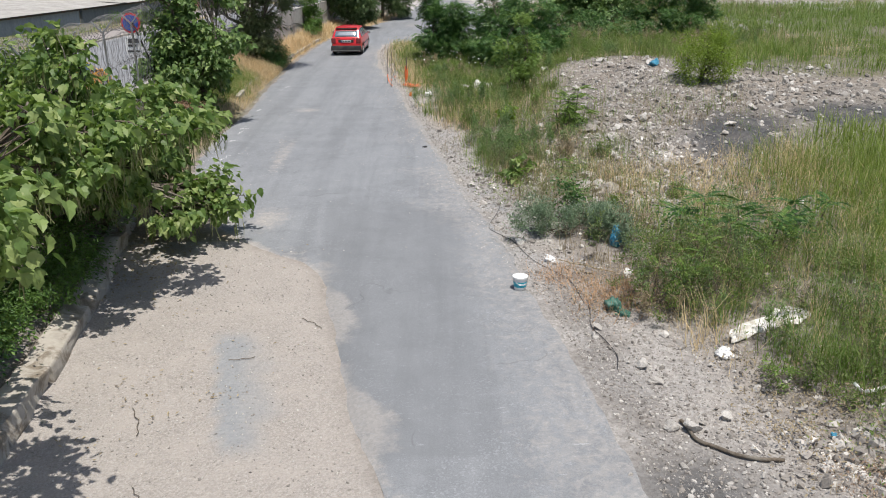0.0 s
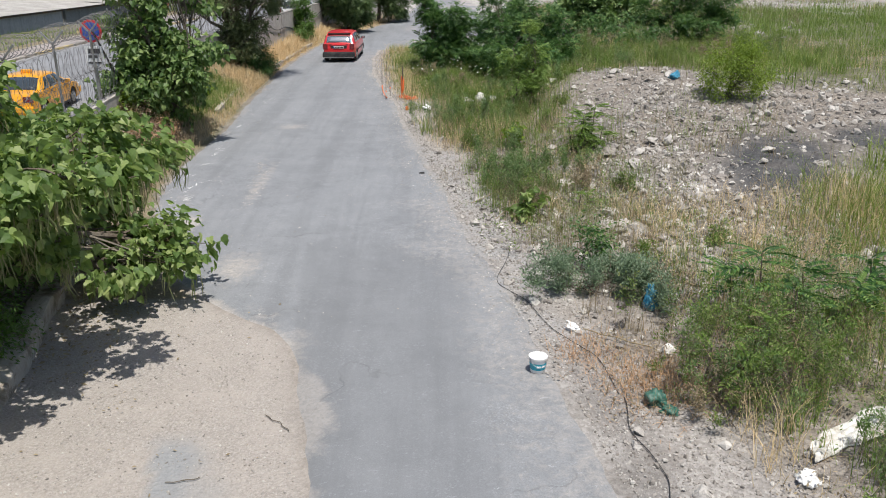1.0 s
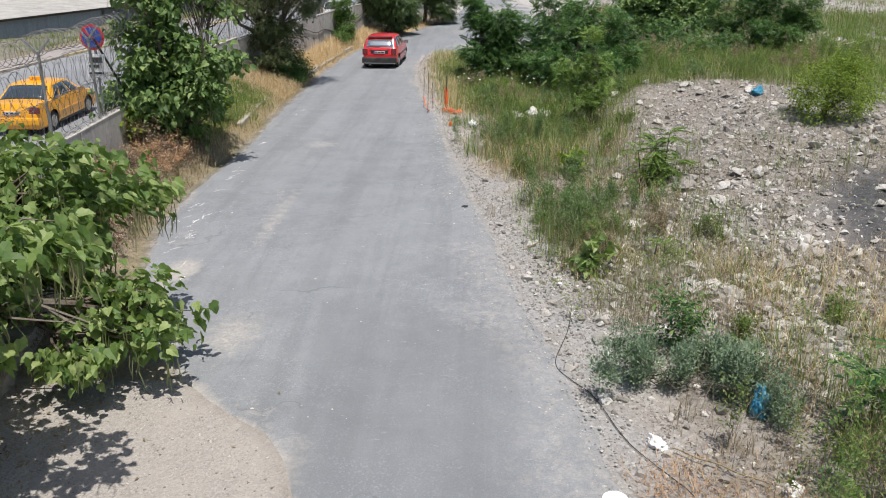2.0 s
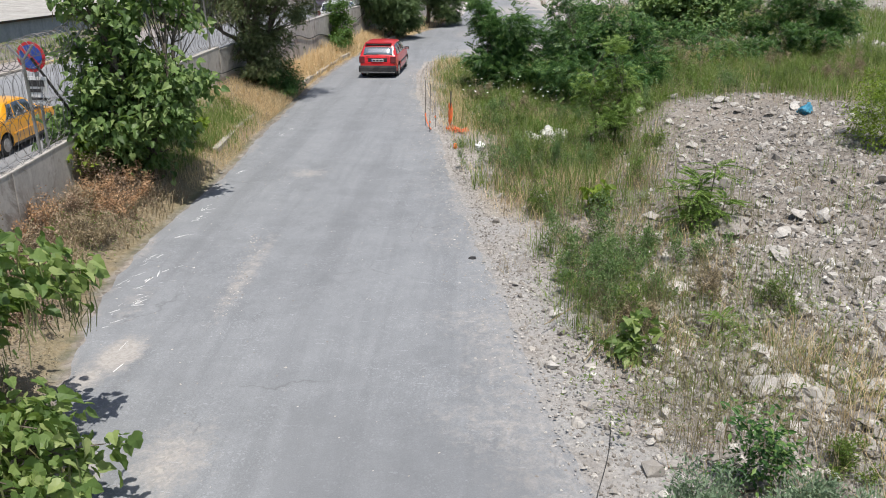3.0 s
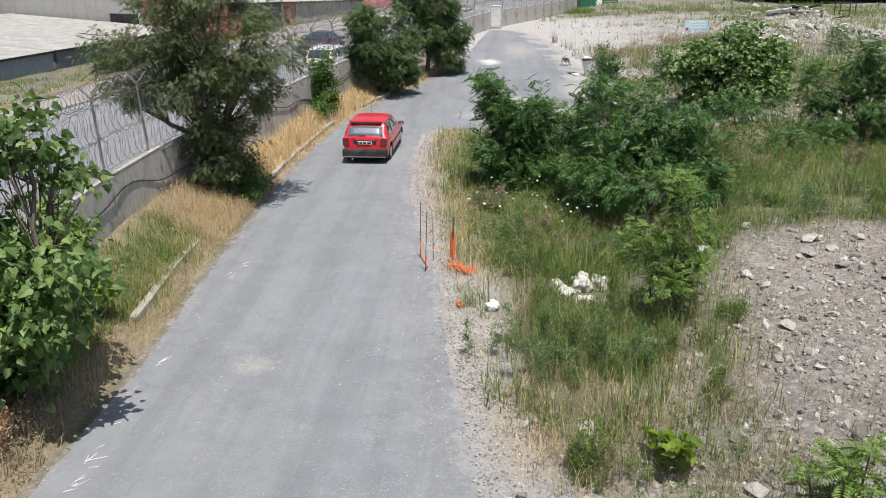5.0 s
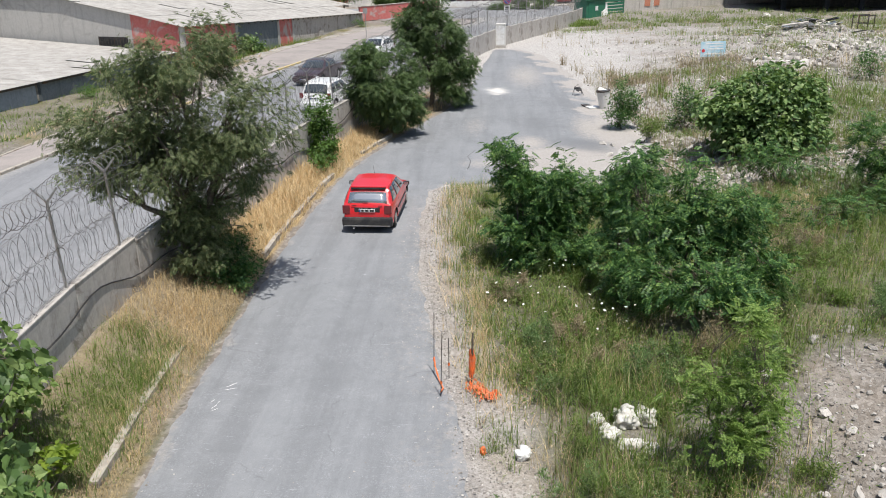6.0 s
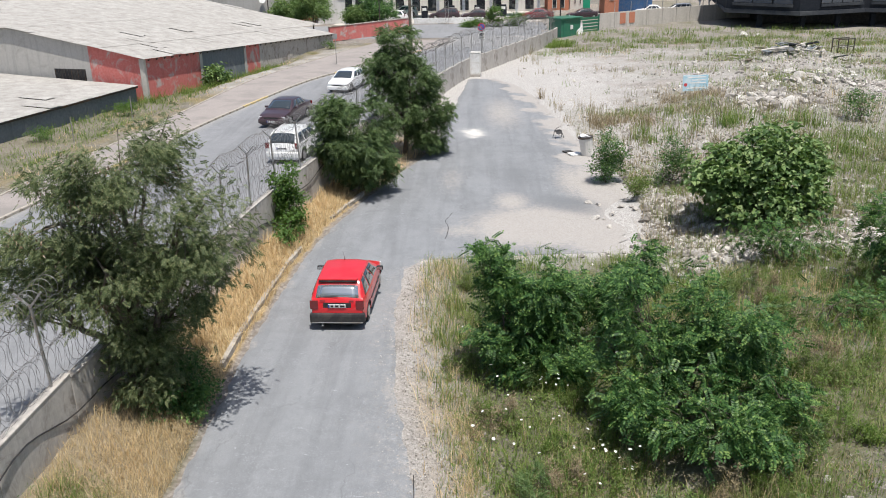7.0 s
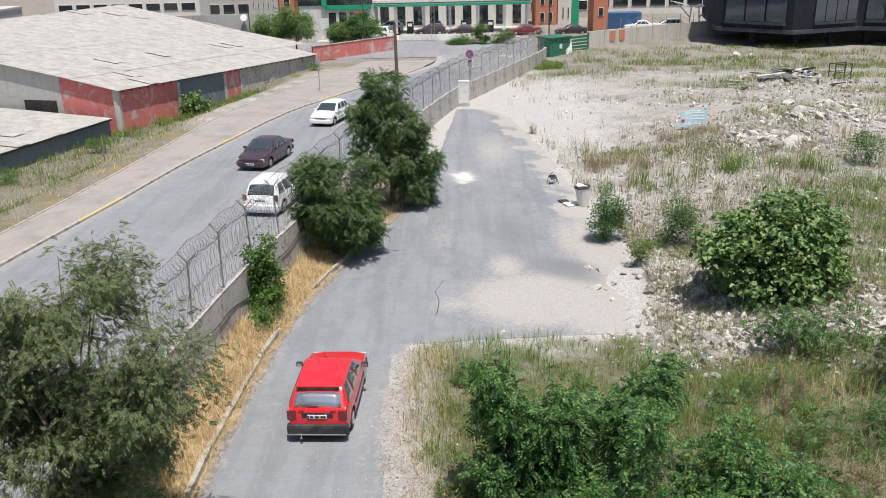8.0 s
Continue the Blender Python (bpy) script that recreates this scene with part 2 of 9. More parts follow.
def height(x, y):
    """Height of the ground over the plan."""
    x, y = np.asarray(x, float), np.asarray(y, float)
    base = -1.0 * smooth01(85, 128, y)
    # verge along the wall
    wx = wall_x(y)
    lx = np.where(y < 20, np.interp(y, BED_Y, BED_X), left_x(y))
    v = smooth01(0, 0.9, lx - x) * (x > wx - 0.1)
    base = base + 0.34 * v * (1 - smooth01(58, 66, y)) * (1 + 0.15 * wob(x, y, 1.5))
    # bank against the wall
    foot = left_x(y) - 0.8
    rise = smooth01(0, 1, (foot - x) / np.maximum(foot - wx, 0.3)) * (x > wx - 0.1)
    base = base + 0.55 * rise * smooth01(23, 29, y) * smooth01(47, 40, y)
    # waste ground on the other side
    start = 1.9 + 4.4 * smooth01(46, 53, y) + 1.0 * smooth01(66, 80, y)
    lift = np.interp(y, (-20, 5, 11, 16, 20, 26, 34, 38, 44, 50, 60, 80, 100), (0.2, 0.25, 0.3, 0.42, 0.52, 0.82, 1.25, 1.1, 0.8, 0.7, 0.6, 0.7, 0.3))
    slope = smooth01(0, 6.5, x - start)
    base = base + lift * slope
    base = base + 0.4 * np.exp(-((x - 4.8) ** 2 + (y - 36.3) ** 2) / 2.6)
    rough = smooth01(0.2, 2.5, x - right_x(np.minimum(y, 92)))
    base = base + rough * (0.05 * wob(x, y, 1.9, 1.0) + 0.06 * wob(x, y, 0.7, 2.0) + 0.02 * wob(x, y, 5.1, 3.0))
    heaps = np.exp(-(((x - 7) / 5.0) ** 4 + ((y - 26) / 9.0) ** 4))
    base = base + heaps * rough * (0.1 * np.abs(wob(x, y, 1.3, 9.0)) + 0.05 * wob(x, y, 3.1, 4.0))
    for cx, cy, r, h in ((21.5, 80.5, 3.0, 0.5), (17.2, 76.8, 1.8, 0.35), (27, 100, 3.5, 0.9), (6.8, 57, 1.6, 0.4), (24, 84, 4, 0.4), (11, 53.5, 3, 0.2)):
        base = base + h * np.exp(-((x - cx) ** 2 + (y - cy) ** 2) / (r * r))
    # strip in front of the sheds
    far = smooth01(0, 2.0, walk_x(y) - x) * (x < walk_x(y))
    sunk = smooth01(1.5, 5.0, walk_x(y) - x) * smooth01(38, 50, y) * smooth01(120, 104, y)
    return base + far * 0.08 * wob(x, y, 0.9, 5.0) - 0.85 * sunk


def gz(x, y):
    return float(height(x, y))

# ---- materials ----
def attr(nt, name):
    a = nt.nodes.new("ShaderNodeAttribute")
    a.attribute_name = name
    return a.outputs["Fac"]


def ground_material():
    m, nt, bs, vec = shell("waste_ground")
    fine = noise_tex(nt, vec, 9.0, 8, 0.75)
    grit = nt.nodes.new("ShaderNodeTexVoronoi")
    grit.inputs["Scale"].default_value = 11.0
    link(nt, vec, grit.inputs["Vector"])
    pebble = ramp(nt, grit.outputs["Color"], [(0.25, (0.13, 0.117, 0.103)), (0.55, (0.24, 0.218, 0.197)), (0.85, (0.43, 0.403, 0.373))])
    earth = ramp(nt, fine, [(0.3, (0.1, 0.088, 0.077)), (0.5, (0.19, 0.17, 0.151)), (0.7, (0.325, 0.296, 0.268))])
    col = blend(nt, 0.45, earth, pebble)
    large = noise_tex(nt, vec, 0.35, 6, 0.6, 0.5)
    col = blend(nt, ramp(nt, large, [(0.4, (0, 0, 0)), (0.7, (0.7, 0.7, 0.7))]), col, blend(nt, 0.3, (0.3, 0.25, 0.2), pebble))
    # pale crushed stone
    chips = nt.nodes.new("ShaderNodeTexVoronoi")
    chips.inputs["Scale"].default_value = 24.0
    link(nt, vec, chips.inputs["Vector"])
    pale = ramp(nt, noise_tex(nt, vec, 14.0, 7, 0.8), [(0.3, (0.295, 0.282, 0.272)), (0.5, (0.415, 0.4, 0.386)), (0.72, (0.57, 0.555, 0.538))])
    pale = blend(nt, 0.5, pale, ramp(nt, chips.outputs["Color"], [(0.2, (0.24, 0.226, 0.21)), (0.5, (0.42, 0.402, 0.382)), (0.8, (0.64, 0.625, 0.6))]))
    col = blend(nt, attr(nt, "pale"), col, pale)
    # sandy apron
    sand = ramp(nt, noise_tex(nt, vec, 26.0, 8, 0.8), [(0.25, (0.22, 0.197, 0.178)), (0.5, (0.328, 0.3, 0.273)), (0.75, (0.475, 0.444, 0.413))])
    grain = nt.nodes.new("ShaderNodeTexVoronoi")
    grain.inputs["Scale"].default_value = 48.0
    link(nt, vec, grain.inputs["Vector"])
    sand = blend(nt, 0.2, sand, ramp(nt, grain.outputs["Color"], [(0.2, (0.18, 0.158, 0.138)), (0.5, (0.33, 0.3, 0.27)), (0.8, (0.6, 0.57, 0.53))]))
    sand = blend(nt, calc(nt, "MULTIPLY", ramp(nt, noise_tex(nt, vec, 1.3, 7, 0.7, 0.4), [(0.4, (0, 0, 0)), (0.65, (1, 1, 1))]), 0.6), sand, (0.4, 0.363, 0.329))
    col = blend(nt, attr(nt, "sand"), col, sand)
    tar = ramp(nt, fine, [(0.3, (0.235, 0.245, 0.255)), (0.7, (0.315, 0.32, 0.322))])
    col = blend(nt, attr(nt, "tar"), col, tar)
    # ash
    ash = ramp(nt, fine, [(0.3, (0.035, 0.035, 0.037)), (0.58, (0.095, 0.095, 0.097)), (0.78, (0.19, 0.19, 0.188))])
    col = blend(nt, attr(nt, "ash"), col, ash)
    # turf
    turf = ramp(nt, noise_tex(nt, vec, 6.0, 7, 0.75), [(0.3, (0.05, 0.06, 0.025)), (0.5, (0.1, 0.105, 0.045)), (0.72, (0.22, 0.19, 0.1))])
    thick = ramp(nt, noise_tex(nt, vec, 0.45, 7, 0.7, 0.6), [(0.36, (0.35, 0.35, 0.35)), (0.58, (1, 1, 1))])
    col = blend(nt, calc(nt, "MULTIPLY", attr(nt, "turf"), thick), col, turf)
    straw = ramp(nt, noise_tex(nt, vec, 12.0, 7, 0.75), [(0.3, (0.2, 0.14, 0.07)), (0.7, (0.45, 0.35, 0.2))])
    col = blend(nt, attr(nt, "straw"), col, straw)
    link(nt, col, bs.inputs["Base Color"])
    bs.inputs["Roughness"].default_value = 0.95
    bs.inputs["Specular IOR Level"].default_value = 0.15
    hsum = calc(nt, "ADD", calc(nt, "MULTIPLY", fine, 0.6), calc(nt, "MULTIPLY", chips.outputs["Distance"], 0.35))
    bump(nt, bs, hsum, 0.8, 0.05)
    return m


def asphalt_material(name, dark, light, dusty, crack_amount=0.6):
    m, nt, bs, vec = shell(name)
    stone = noise_tex(nt, vec, 55.0, 5, 0.8)
    mid = noise_tex(nt, vec, 1.6, 7, 0.7, 0.3)
    large = noise_tex(nt, vec, 0.28, 6, 0.6, 0.6)
    col = ramp(nt, mid, [(0.3, dark), (0.7, light)])
    col = blend(nt, calc(nt, "MULTIPLY", ramp(nt, large, [(0.42, (0, 0, 0)), (0.68, (1, 1, 1))]), 0.45), col, tuple(v * 1.16 for v in light))
    # streaks along the way of travel
    mp = nt.nodes.new("ShaderNodeMapping")
    mp.inputs["Scale"].default_value = (1.5, 0.09, 1)
    mp.inputs["Rotation"].default_value = (0, 0, radians(-9))
    link(nt, vec, mp.inputs[0])
    streak = noise_tex(nt, mp.outputs[0], 1.0, 5, 0.65, 0.3)
    col = blend(nt, calc(nt, "MULTIPLY", ramp(nt, streak, [(0.45, (0, 0, 0)), (0.62, (1, 1, 1))]), 0.4), col, tuple(v * 0.8 for v in dark))
    grain = ramp(nt, stone, [(0.3, (0.78, 0.78, 0.78)), (0.7, (1.18, 1.18, 1.18))])
    col = blend(nt, 1.0, col, grain, "MULTIPLY")
    # dust and loose grit
    grit = nt.nodes.new("ShaderNodeTexVoronoi")
    grit.inputs["Scale"].default_value = 26.0
    link(nt, vec, grit.inputs["Vector"])
    chips = ramp(nt, grit.outputs["Color"], [(0.2, tuple(v * 0.88 for v in dusty)), (0.5, dusty), (0.8, tuple(v * 1.1 for v in dusty))])
    cover = noise_tex(nt, vec, 5.0, 9, 0.85, 0.4)
    d = ramp(nt, calc(nt, "SUBTRACT", calc(nt, "ADD", cover, calc(nt, "MULTIPLY", attr(nt, "dust"), 0.5)), 0.25), [(0.4, (0, 0, 0)), (0.66, (0.9, 0.9, 0.9))])
    col = blend(nt, d, col, chips)
    # single pale stones that show in the worn surface
    bits = nt.nodes.new("ShaderNodeTexVoronoi")
    bits.inputs["Scale"].default_value = 42.0
    link(nt, vec, bits.inputs["Vector"])
    worn = calc(nt, "MULTIPLY", ramp(nt, bits.outputs["Color"], [(0.7, (0, 0, 0)), (0.8, (1, 1, 1))]), ramp(nt, noise_tex(nt, vec, 0.9, 7, 0.75, 0.6), [(0.45, (0.06, 0.06, 0.06)), (0.66, (0.4, 0.4, 0.4))]))
    col = blend(nt, worn, col, tuple(v * 1.6 for v in light))
    # scuffs: thin pale strokes
    sc = nt.nodes.new("ShaderNodeMapping")
    sc.inputs["Scale"].default_value = (1.0, 5.0, 1)
    sc.inputs["Rotation"].default_value = (0, 0, radians(38))
    link(nt, vec, sc.inputs[0])
    scuff = ramp(nt, noise_tex(nt, sc.outputs[0], 2.6, 8, 0.8, 1.2), [(0.615, (0, 0, 0)), (0.65, (1, 1, 1)), (0.69, (0, 0, 0))])
    col = blend(nt, calc(nt, "MULTIPLY", scuff, 0.75), col, tuple(v * 1.9 for v in light))
    spots = ramp(nt, noise_tex(nt, vec, 3.1, 9, 0.85, 0.2), [(0.62, (0, 0, 0)), (0.68, (1, 1, 1))])
    col = blend(nt, calc(nt, "MULTIPLY", spots, 0.5), col, (0.36, 0.35, 0.33))
    col = blend(nt, calc(nt, "MULTIPLY", attr(nt, "lime"), ramp(nt, cover, [(0.35, (0.3, 0.3, 0.3)), (0.5, (1, 1, 1))])), col, (0.72, 0.71, 0.68))
    # repaired patches, darker
    col = blend(nt, calc(nt, "MULTIPLY", attr(nt, "patch"), 0.7), col, tuple(v * 0.82 for v in dark))
    # cracks
    vo = nt.nodes.new("ShaderNodeTexVoronoi")
    vo.feature = "DISTANCE_TO_EDGE"
    vo.inputs["Scale"].default_value = 0.28
    wv = nt.nodes.new("ShaderNodeVectorMath")
    wv.operation = "ADD"
    nz = nt.nodes.new("ShaderNodeTexNoise")
    nz.inputs["Scale"].default_value = 1.2
    nz.inputs["Detail"].default_value = 6
    link(nt, vec, nz.inputs["Vector"])
    link(nt, vec, wv.inputs[0])
    link(nt, nz.outputs["Color"], wv.inputs[1])
    link(nt, wv.outputs[0], vo.inputs["Vector"])
    thin = ramp(nt, vo.outputs["Distance"], [(0.0, (1, 1, 1)), (0.006, (0, 0, 0))])
    where = ramp(nt, noise_tex(nt, vec, 0.5, 3), [(0.5, (0, 0, 0)), (0.6, (1, 1, 1))])
    crack = calc(nt, "MULTIPLY", calc(nt, "MULTIPLY", thin, where), crack_amount)
    col = blend(nt, crack, col, (0.05, 0.05, 0.05))
    link(nt, col, bs.inputs["Base Color"])
    bs.inputs["Roughness"].default_value = 0.88
    bs.inputs["Specular IOR Level"].default_value = 0.25
    bump(nt, bs, stone, 0.35, 0.01)
    return m


def roof_material():
    """Weathered corrugated sheets, pale grey, with dirt along the laps."""
    m, nt, bs, vec = shell("old_roof_sheet")
    col = ramp(nt, noise_tex(nt, vec, 1.1, 7, 0.7, 0.3), [(0.3, (0.26, 0.245, 0.225)), (0.5, (0.365, 0.35, 0.325)), (0.72, (0.48, 0.465, 0.44))])
    mp = nt.nodes.new("ShaderNodeMapping")
    mp.inputs["Scale"].default_value = (0.15, 3.0, 1)
    link(nt, vec, mp.inputs[0])
    st = noise_tex(nt, mp.outputs[0], 1.0, 5, 0.7)
    col = blend(nt, calc(nt, "MULTIPLY", ramp(nt, st, [(0.5, (0, 0, 0)), (0.7, (1, 1, 1))]), 0.5), col, (0.24, 0.215, 0.19))
    link(nt, col, bs.inputs["Base Color"])
    bs.inputs["Roughness"].default_value = 0.85
    return m


def plaster(name, base, second, worn, scale=0.5, cut=0.5):
    m, nt, bs, vec = shell(name)
    g = noise_tex(nt, vec, 6.0, 7, 0.7)
    col = ramp(nt, g, [(0.3, base), (0.7, second)])
    f = ramp(nt, noise_tex(nt, vec, scale, 8, 0.7, 0.8), [(cut, (0, 0, 0)), (cut + 0.1, (1, 1, 1))])
    col = blend(nt, f, col, worn)
    mp = nt.nodes.new("ShaderNodeMapping")
    mp.inputs["Scale"].default_value = (2.5, 2.5, 0.25)
    link(nt, vec, mp.inputs[0])
    drip = noise_tex(nt, mp.outputs[0], 1.0, 6, 0.7)
    col = blend(nt, calc(nt, "MULTIPLY", ramp(nt, drip, [(0.5, (0, 0, 0)), (0.75, (1, 1, 1))]), 0.45), col, tuple(v * 0.5 for v in base))
    link(nt, col, bs.inputs["Base Color"])
    bs.inputs["Roughness"].default_value = 0.9
    bump(nt, bs, g, 0.35, 0.015)
    return m


def stone_material(name, low, mid, high):
    """Broken stone: each piece takes its own tone, with grain and soil on it."""
    m, nt, bs, vec = shell(name)
    geo = nt.nodes.new("ShaderNodeNewGeometry")
    info = nt.nodes.new("ShaderNodeObjectInfo")
    pick = calc(nt, "ADD", calc(nt, "MULTIPLY", geo.outputs["Random Per Island"], 0.7), calc(nt, "MULTIPLY", info.outputs["Random"], 0.3))
    g = noise_tex(nt, vec, 11.0, 6, 0.7)
    soil = ramp(nt, noise_tex(nt, vec, 3.0, 7, 0.75, 0.5), [(0.48, (0, 0, 0)), (0.68, (0.5, 0.5, 0.5))])
    col = ramp(nt, pick, [(0.1, low), (0.5, mid), (0.92, high)])
    col = blend(nt, 1.0, col, ramp(nt, g, [(0.3, (0.8, 0.78, 0.76)), (0.7, (1.1, 1.09, 1.08))]), "MULTIPLY")
    col = blend(nt, soil, col, (0.26, 0.225, 0.185))
    link(nt, col, bs.inputs["Base Color"])
    bs.inputs["Roughness"].default_value = 0.93
    bs.inputs["Specular IOR Level"].default_value = 0.2
    bump(nt, bs, g, 0.5, 0.03)
    return m


M_GROUND = ground_material()
M_ROAD = asphalt_material("old_asphalt", (0.188, 0.196, 0.207), (0.242, 0.251, 0.263), (0.37, 0.345, 0.32), 0.3)
M_STREET = asphalt_material("street_asphalt", (0.2, 0.205, 0.215), (0.25, 0.255, 0.265), (0.34, 0.33, 0.31), 0.3)
M_CONC = plaster("wall_concrete", (0.37, 0.342, 0.312), (0.51, 0.48, 0.442), (0.24, 0.212, 0.185), 0.8, 0.53)
M_CONC_PALE = plaster("pale_concrete", (0.42, 0.39, 0.35), (0.56, 0.53, 0.49), (0.33, 0.28, 0.23), 0.4, 0.58)
M_KERB = plaster("kerb_stone", (0.33, 0.3, 0.255), (0.46, 0.42, 0.365), (0.2, 0.165, 0.125), 1.6, 0.5)
M_KERB_YELLOW = plaster("kerb_yellow", (0.5, 0.38, 0.16), (0.56, 0.44, 0.22), (0.44, 0.4, 0.34), 1.6, 0.48)
M_PAVER = surface("pink_paver", (0.27, 0.24, 0.222), (0.35, 0.315, 0.295), 25, (0.24, 0.22, 0.205), 0.5, 0.9)
M_CHALK = surface("chalk_white", (0.62, 0.62, 0.62), (0.82, 0.82, 0.81), 60.0, relief=0.1)
M_STONE = stone_material("rubble_stone", (0.25, 0.234, 0.216), (0.45, 0.43, 0.404), (0.68, 0.664, 0.632))
M_STONE_GREY = stone_material("grey_stone", (0.17, 0.157, 0.145), (0.29, 0.27, 0.25), (0.44, 0.415, 0.385))
M_STONE_WHITE = stone_material("white_rubble_stone", (0.42, 0.4, 0.365), (0.6, 0.58, 0.54), (0.78, 0.76, 0.72))
M_ROOF = roof_material()
M_RED = plaster("faded_red_paint", (0.5, 0.12, 0.105), (0.6, 0.21, 0.185), (0.46, 0.4, 0.37), 0.6, 0.52)
M_SHEDGREY = plaster("shed_render", (0.4, 0.385, 0.36), (0.48, 0.465, 0.44), (0.34, 0.325, 0.3), 0.3, 0.55)
M_SHEDPALE = plaster("shed_paleblue", (0.2, 0.235, 0.27), (0.29, 0.325, 0.355), (0.34, 0.33, 0.31), 0.35, 0.6)
M_SHEDBLUE = plaster("shed_bluegrey", (0.11, 0.13, 0.145), (0.18, 0.205, 0.22), (0.3, 0.295, 0.28), 0.35, 0.6)
M_DARKMETAL = surface("dark_metal", (0.05, 0.05, 0.05), (0.1, 0.095, 0.09), 30, (0.13, 0.08, 0.05), 2.0, 0.6, 0.6)
M_GALV = surface("galvanised_steel", (0.36, 0.36, 0.36), (0.5, 0.5, 0.49), 18, (0.28, 0.24, 0.2), 2.5, 0.45, 0.8)
M_WIRE = surface("razor_wire", (0.16, 0.16, 0.163), (0.23, 0.23, 0.23), 8, (0.1, 0.08, 0.065), 3.0, 0.55, 0.3, relief=0)
M_BARK = surface("bark", (0.07, 0.055, 0.04), (0.16, 0.13, 0.1), 14, (0.2, 0.18, 0.15), 2.0, 0.95, relief=0.8, dist=0.03)
M_BLACK = surface("black_plastic", (0.018, 0.018, 0.02), (0.035, 0.035, 0.037), 40, (0.07, 0.065, 0.06), 3.0, 0.55)
M_RUBBER = surface("tyre_rubber", (0.02, 0.02, 0.02), (0.04, 0.04, 0.038), 30, (0.1, 0.09, 0.08), 5.0, 0.85)
M_CHROME = surface("bright_metal", (0.5, 0.5, 0.5), (0.65, 0.65, 0.66), 20, None, rough=0.25, metal=1.0, relief=0)
M_WHITE = surface("white_plastic", (0.72, 0.72, 0.71), (0.82, 0.82, 0.81), 20, (0.6, 0.58, 0.54), 3.0, 0.45, relief=0.05)
M_CLOTH = surface("white_sackcloth", (0.5, 0.48, 0.44), (0.72, 0.71, 0.68), 12, (0.32, 0.29, 0.23), 4.0, 0.8, relief=0.4)
M_GLASS = glass_mat("dark_glass")
# pale base and metal share put part of the sky's reflection into the colour
M_GLASS_SKY = glass_mat("sky_mirroring_glass", (0.42, 0.46, 0.5), 0.12)
M_GLASS_SKY.node_tree.nodes["Principled BSDF"].inputs["Metallic"].default_value = 0.7
M_GLASS_BLUE = glass_mat("blue_black_glass", (0.022, 0.036, 0.06), 0.06)
M_GLASS_CAR = glass_mat("car_glass", (0.035, 0.045, 0.05), 0.04)
M_REDCAR = paint("red_car_paint", (0.62, 0.012, 0.02), 0.38, (0.55, 0.1, 0.09), 0.7, 0.3)
M_YELLOW = paint("taxi_yellow", (0.8, 0.36, 0.01), 0.32, (0.6, 0.35, 0.08))
M_WHITECAR = paint("white_car_paint", (0.78, 0.78, 0.77), 0.3, (0.5, 0.48, 0.45))
M_DARKCAR = paint("dark_purple_car_paint", (0.05, 0.028, 0.035), 0.3, (0.12, 0.1, 0.09))
M_DARKREDCAR = paint("dark_red_car_paint", (0.2, 0.02, 0.025), 0.4, (0.2, 0.08, 0.07), 0.4, 0.3)
M_TAIL = paint("tail_lens", (0.16, 0.008, 0.01), 0.2, (0.2, 0.05, 0.05), 1.0, 0.1)
M_LENS = paint("clear_lens", (0.6, 0.62, 0.63), 0.15, (0.4, 0.4, 0.4), 1.0, 0.1)
M_BLUE = paint("sign_blue", (0.02, 0.07, 0.36), 0.5, (0.2, 0.2, 0.25), 0.1)
M_SIGNRED = paint("sign_red", (0.55, 0.02, 0.03), 0.5, (0.4, 0.2, 0.2), 0.1)
M_GREEN = paint("green_paint", (0.015, 0.14, 0.08), 0.5, (0.1, 0.16, 0.12), 0.2, 0.5)
M_GREENBRIGHT = paint("bright_green_paint", (0.01, 0.3, 0.16), 0.45, (0.1, 0.25, 0.18), 0.2)
M_BLUEPLASTIC = surface("blue_plastic_bag", (0.02, 0.15, 0.25), (0.05, 0.26, 0.4), 12, (0.12, 0.28, 0.31), 5.0, rough=0.5)
M_GREENPLASTIC = surface("green_plastic_bag", (0.02, 0.09, 0.065), (0.05, 0.16, 0.12), 12, (0.1, 0.16, 0.13), 5.0, rough=0.5)
M_ORANGE = surface("orange_mesh", (0.75, 0.13, 0.03), (0.85, 0.22, 0.06), 14, (0.6, 0.25, 0.15), 4.0, 0.6)
M_TEAL = surface("teal_label", (0.02, 0.3, 0.42), (0.05, 0.4, 0.5), 14, None, rough=0.5, relief=0)
M_BUILDDARK = surface("anthracite_cladding", (0.012, 0.015, 0.021), (0.02, 0.024, 0.032), 5, (0.03, 0.034, 0.042), 0.2, 0.8, 0.0, spec=0.2)
M_SLABEDGE = surface("dark_slab_edge", (0.035, 0.04, 0.048), (0.055, 0.06, 0.07), 5, (0.08, 0.085, 0.09), 0.3, 0.8, spec=0.2)
M_BRICKRED = plaster("terracotta_render", (0.45, 0.17, 0.1), (0.52, 0.22, 0.14), (0.5, 0.3, 0.22), 0.5, 0.6)
M_OFFWHITE = plaster("offwhite_render", (0.6, 0.58, 0.54), (0.68, 0.66, 0.63), (0.5, 0.47, 0.43), 0.4, 0.62)
M_CONTAINER = paint("container_blue", (0.03, 0.1, 0.24), 0.55, (0.2, 0.18, 0.16), 0.1, 0.5)
M_LEAF_BIG = leafy("broad_leaf", [(0.038, 0.078, 0.024), (0.115, 0.19, 0.055), (0.225, 0.31, 0.1), (0.4, 0.46, 0.19)], through_light=0.4, thin=(0.3, 0.45, 0.06))
M_LEAF_FIG = leafy("fig_leaf", [(0.032, 0.074, 0.025), (0.082, 0.152, 0.048), (0.165, 0.25, 0.088), (0.32, 0.4, 0.17)], through_light=0.25)
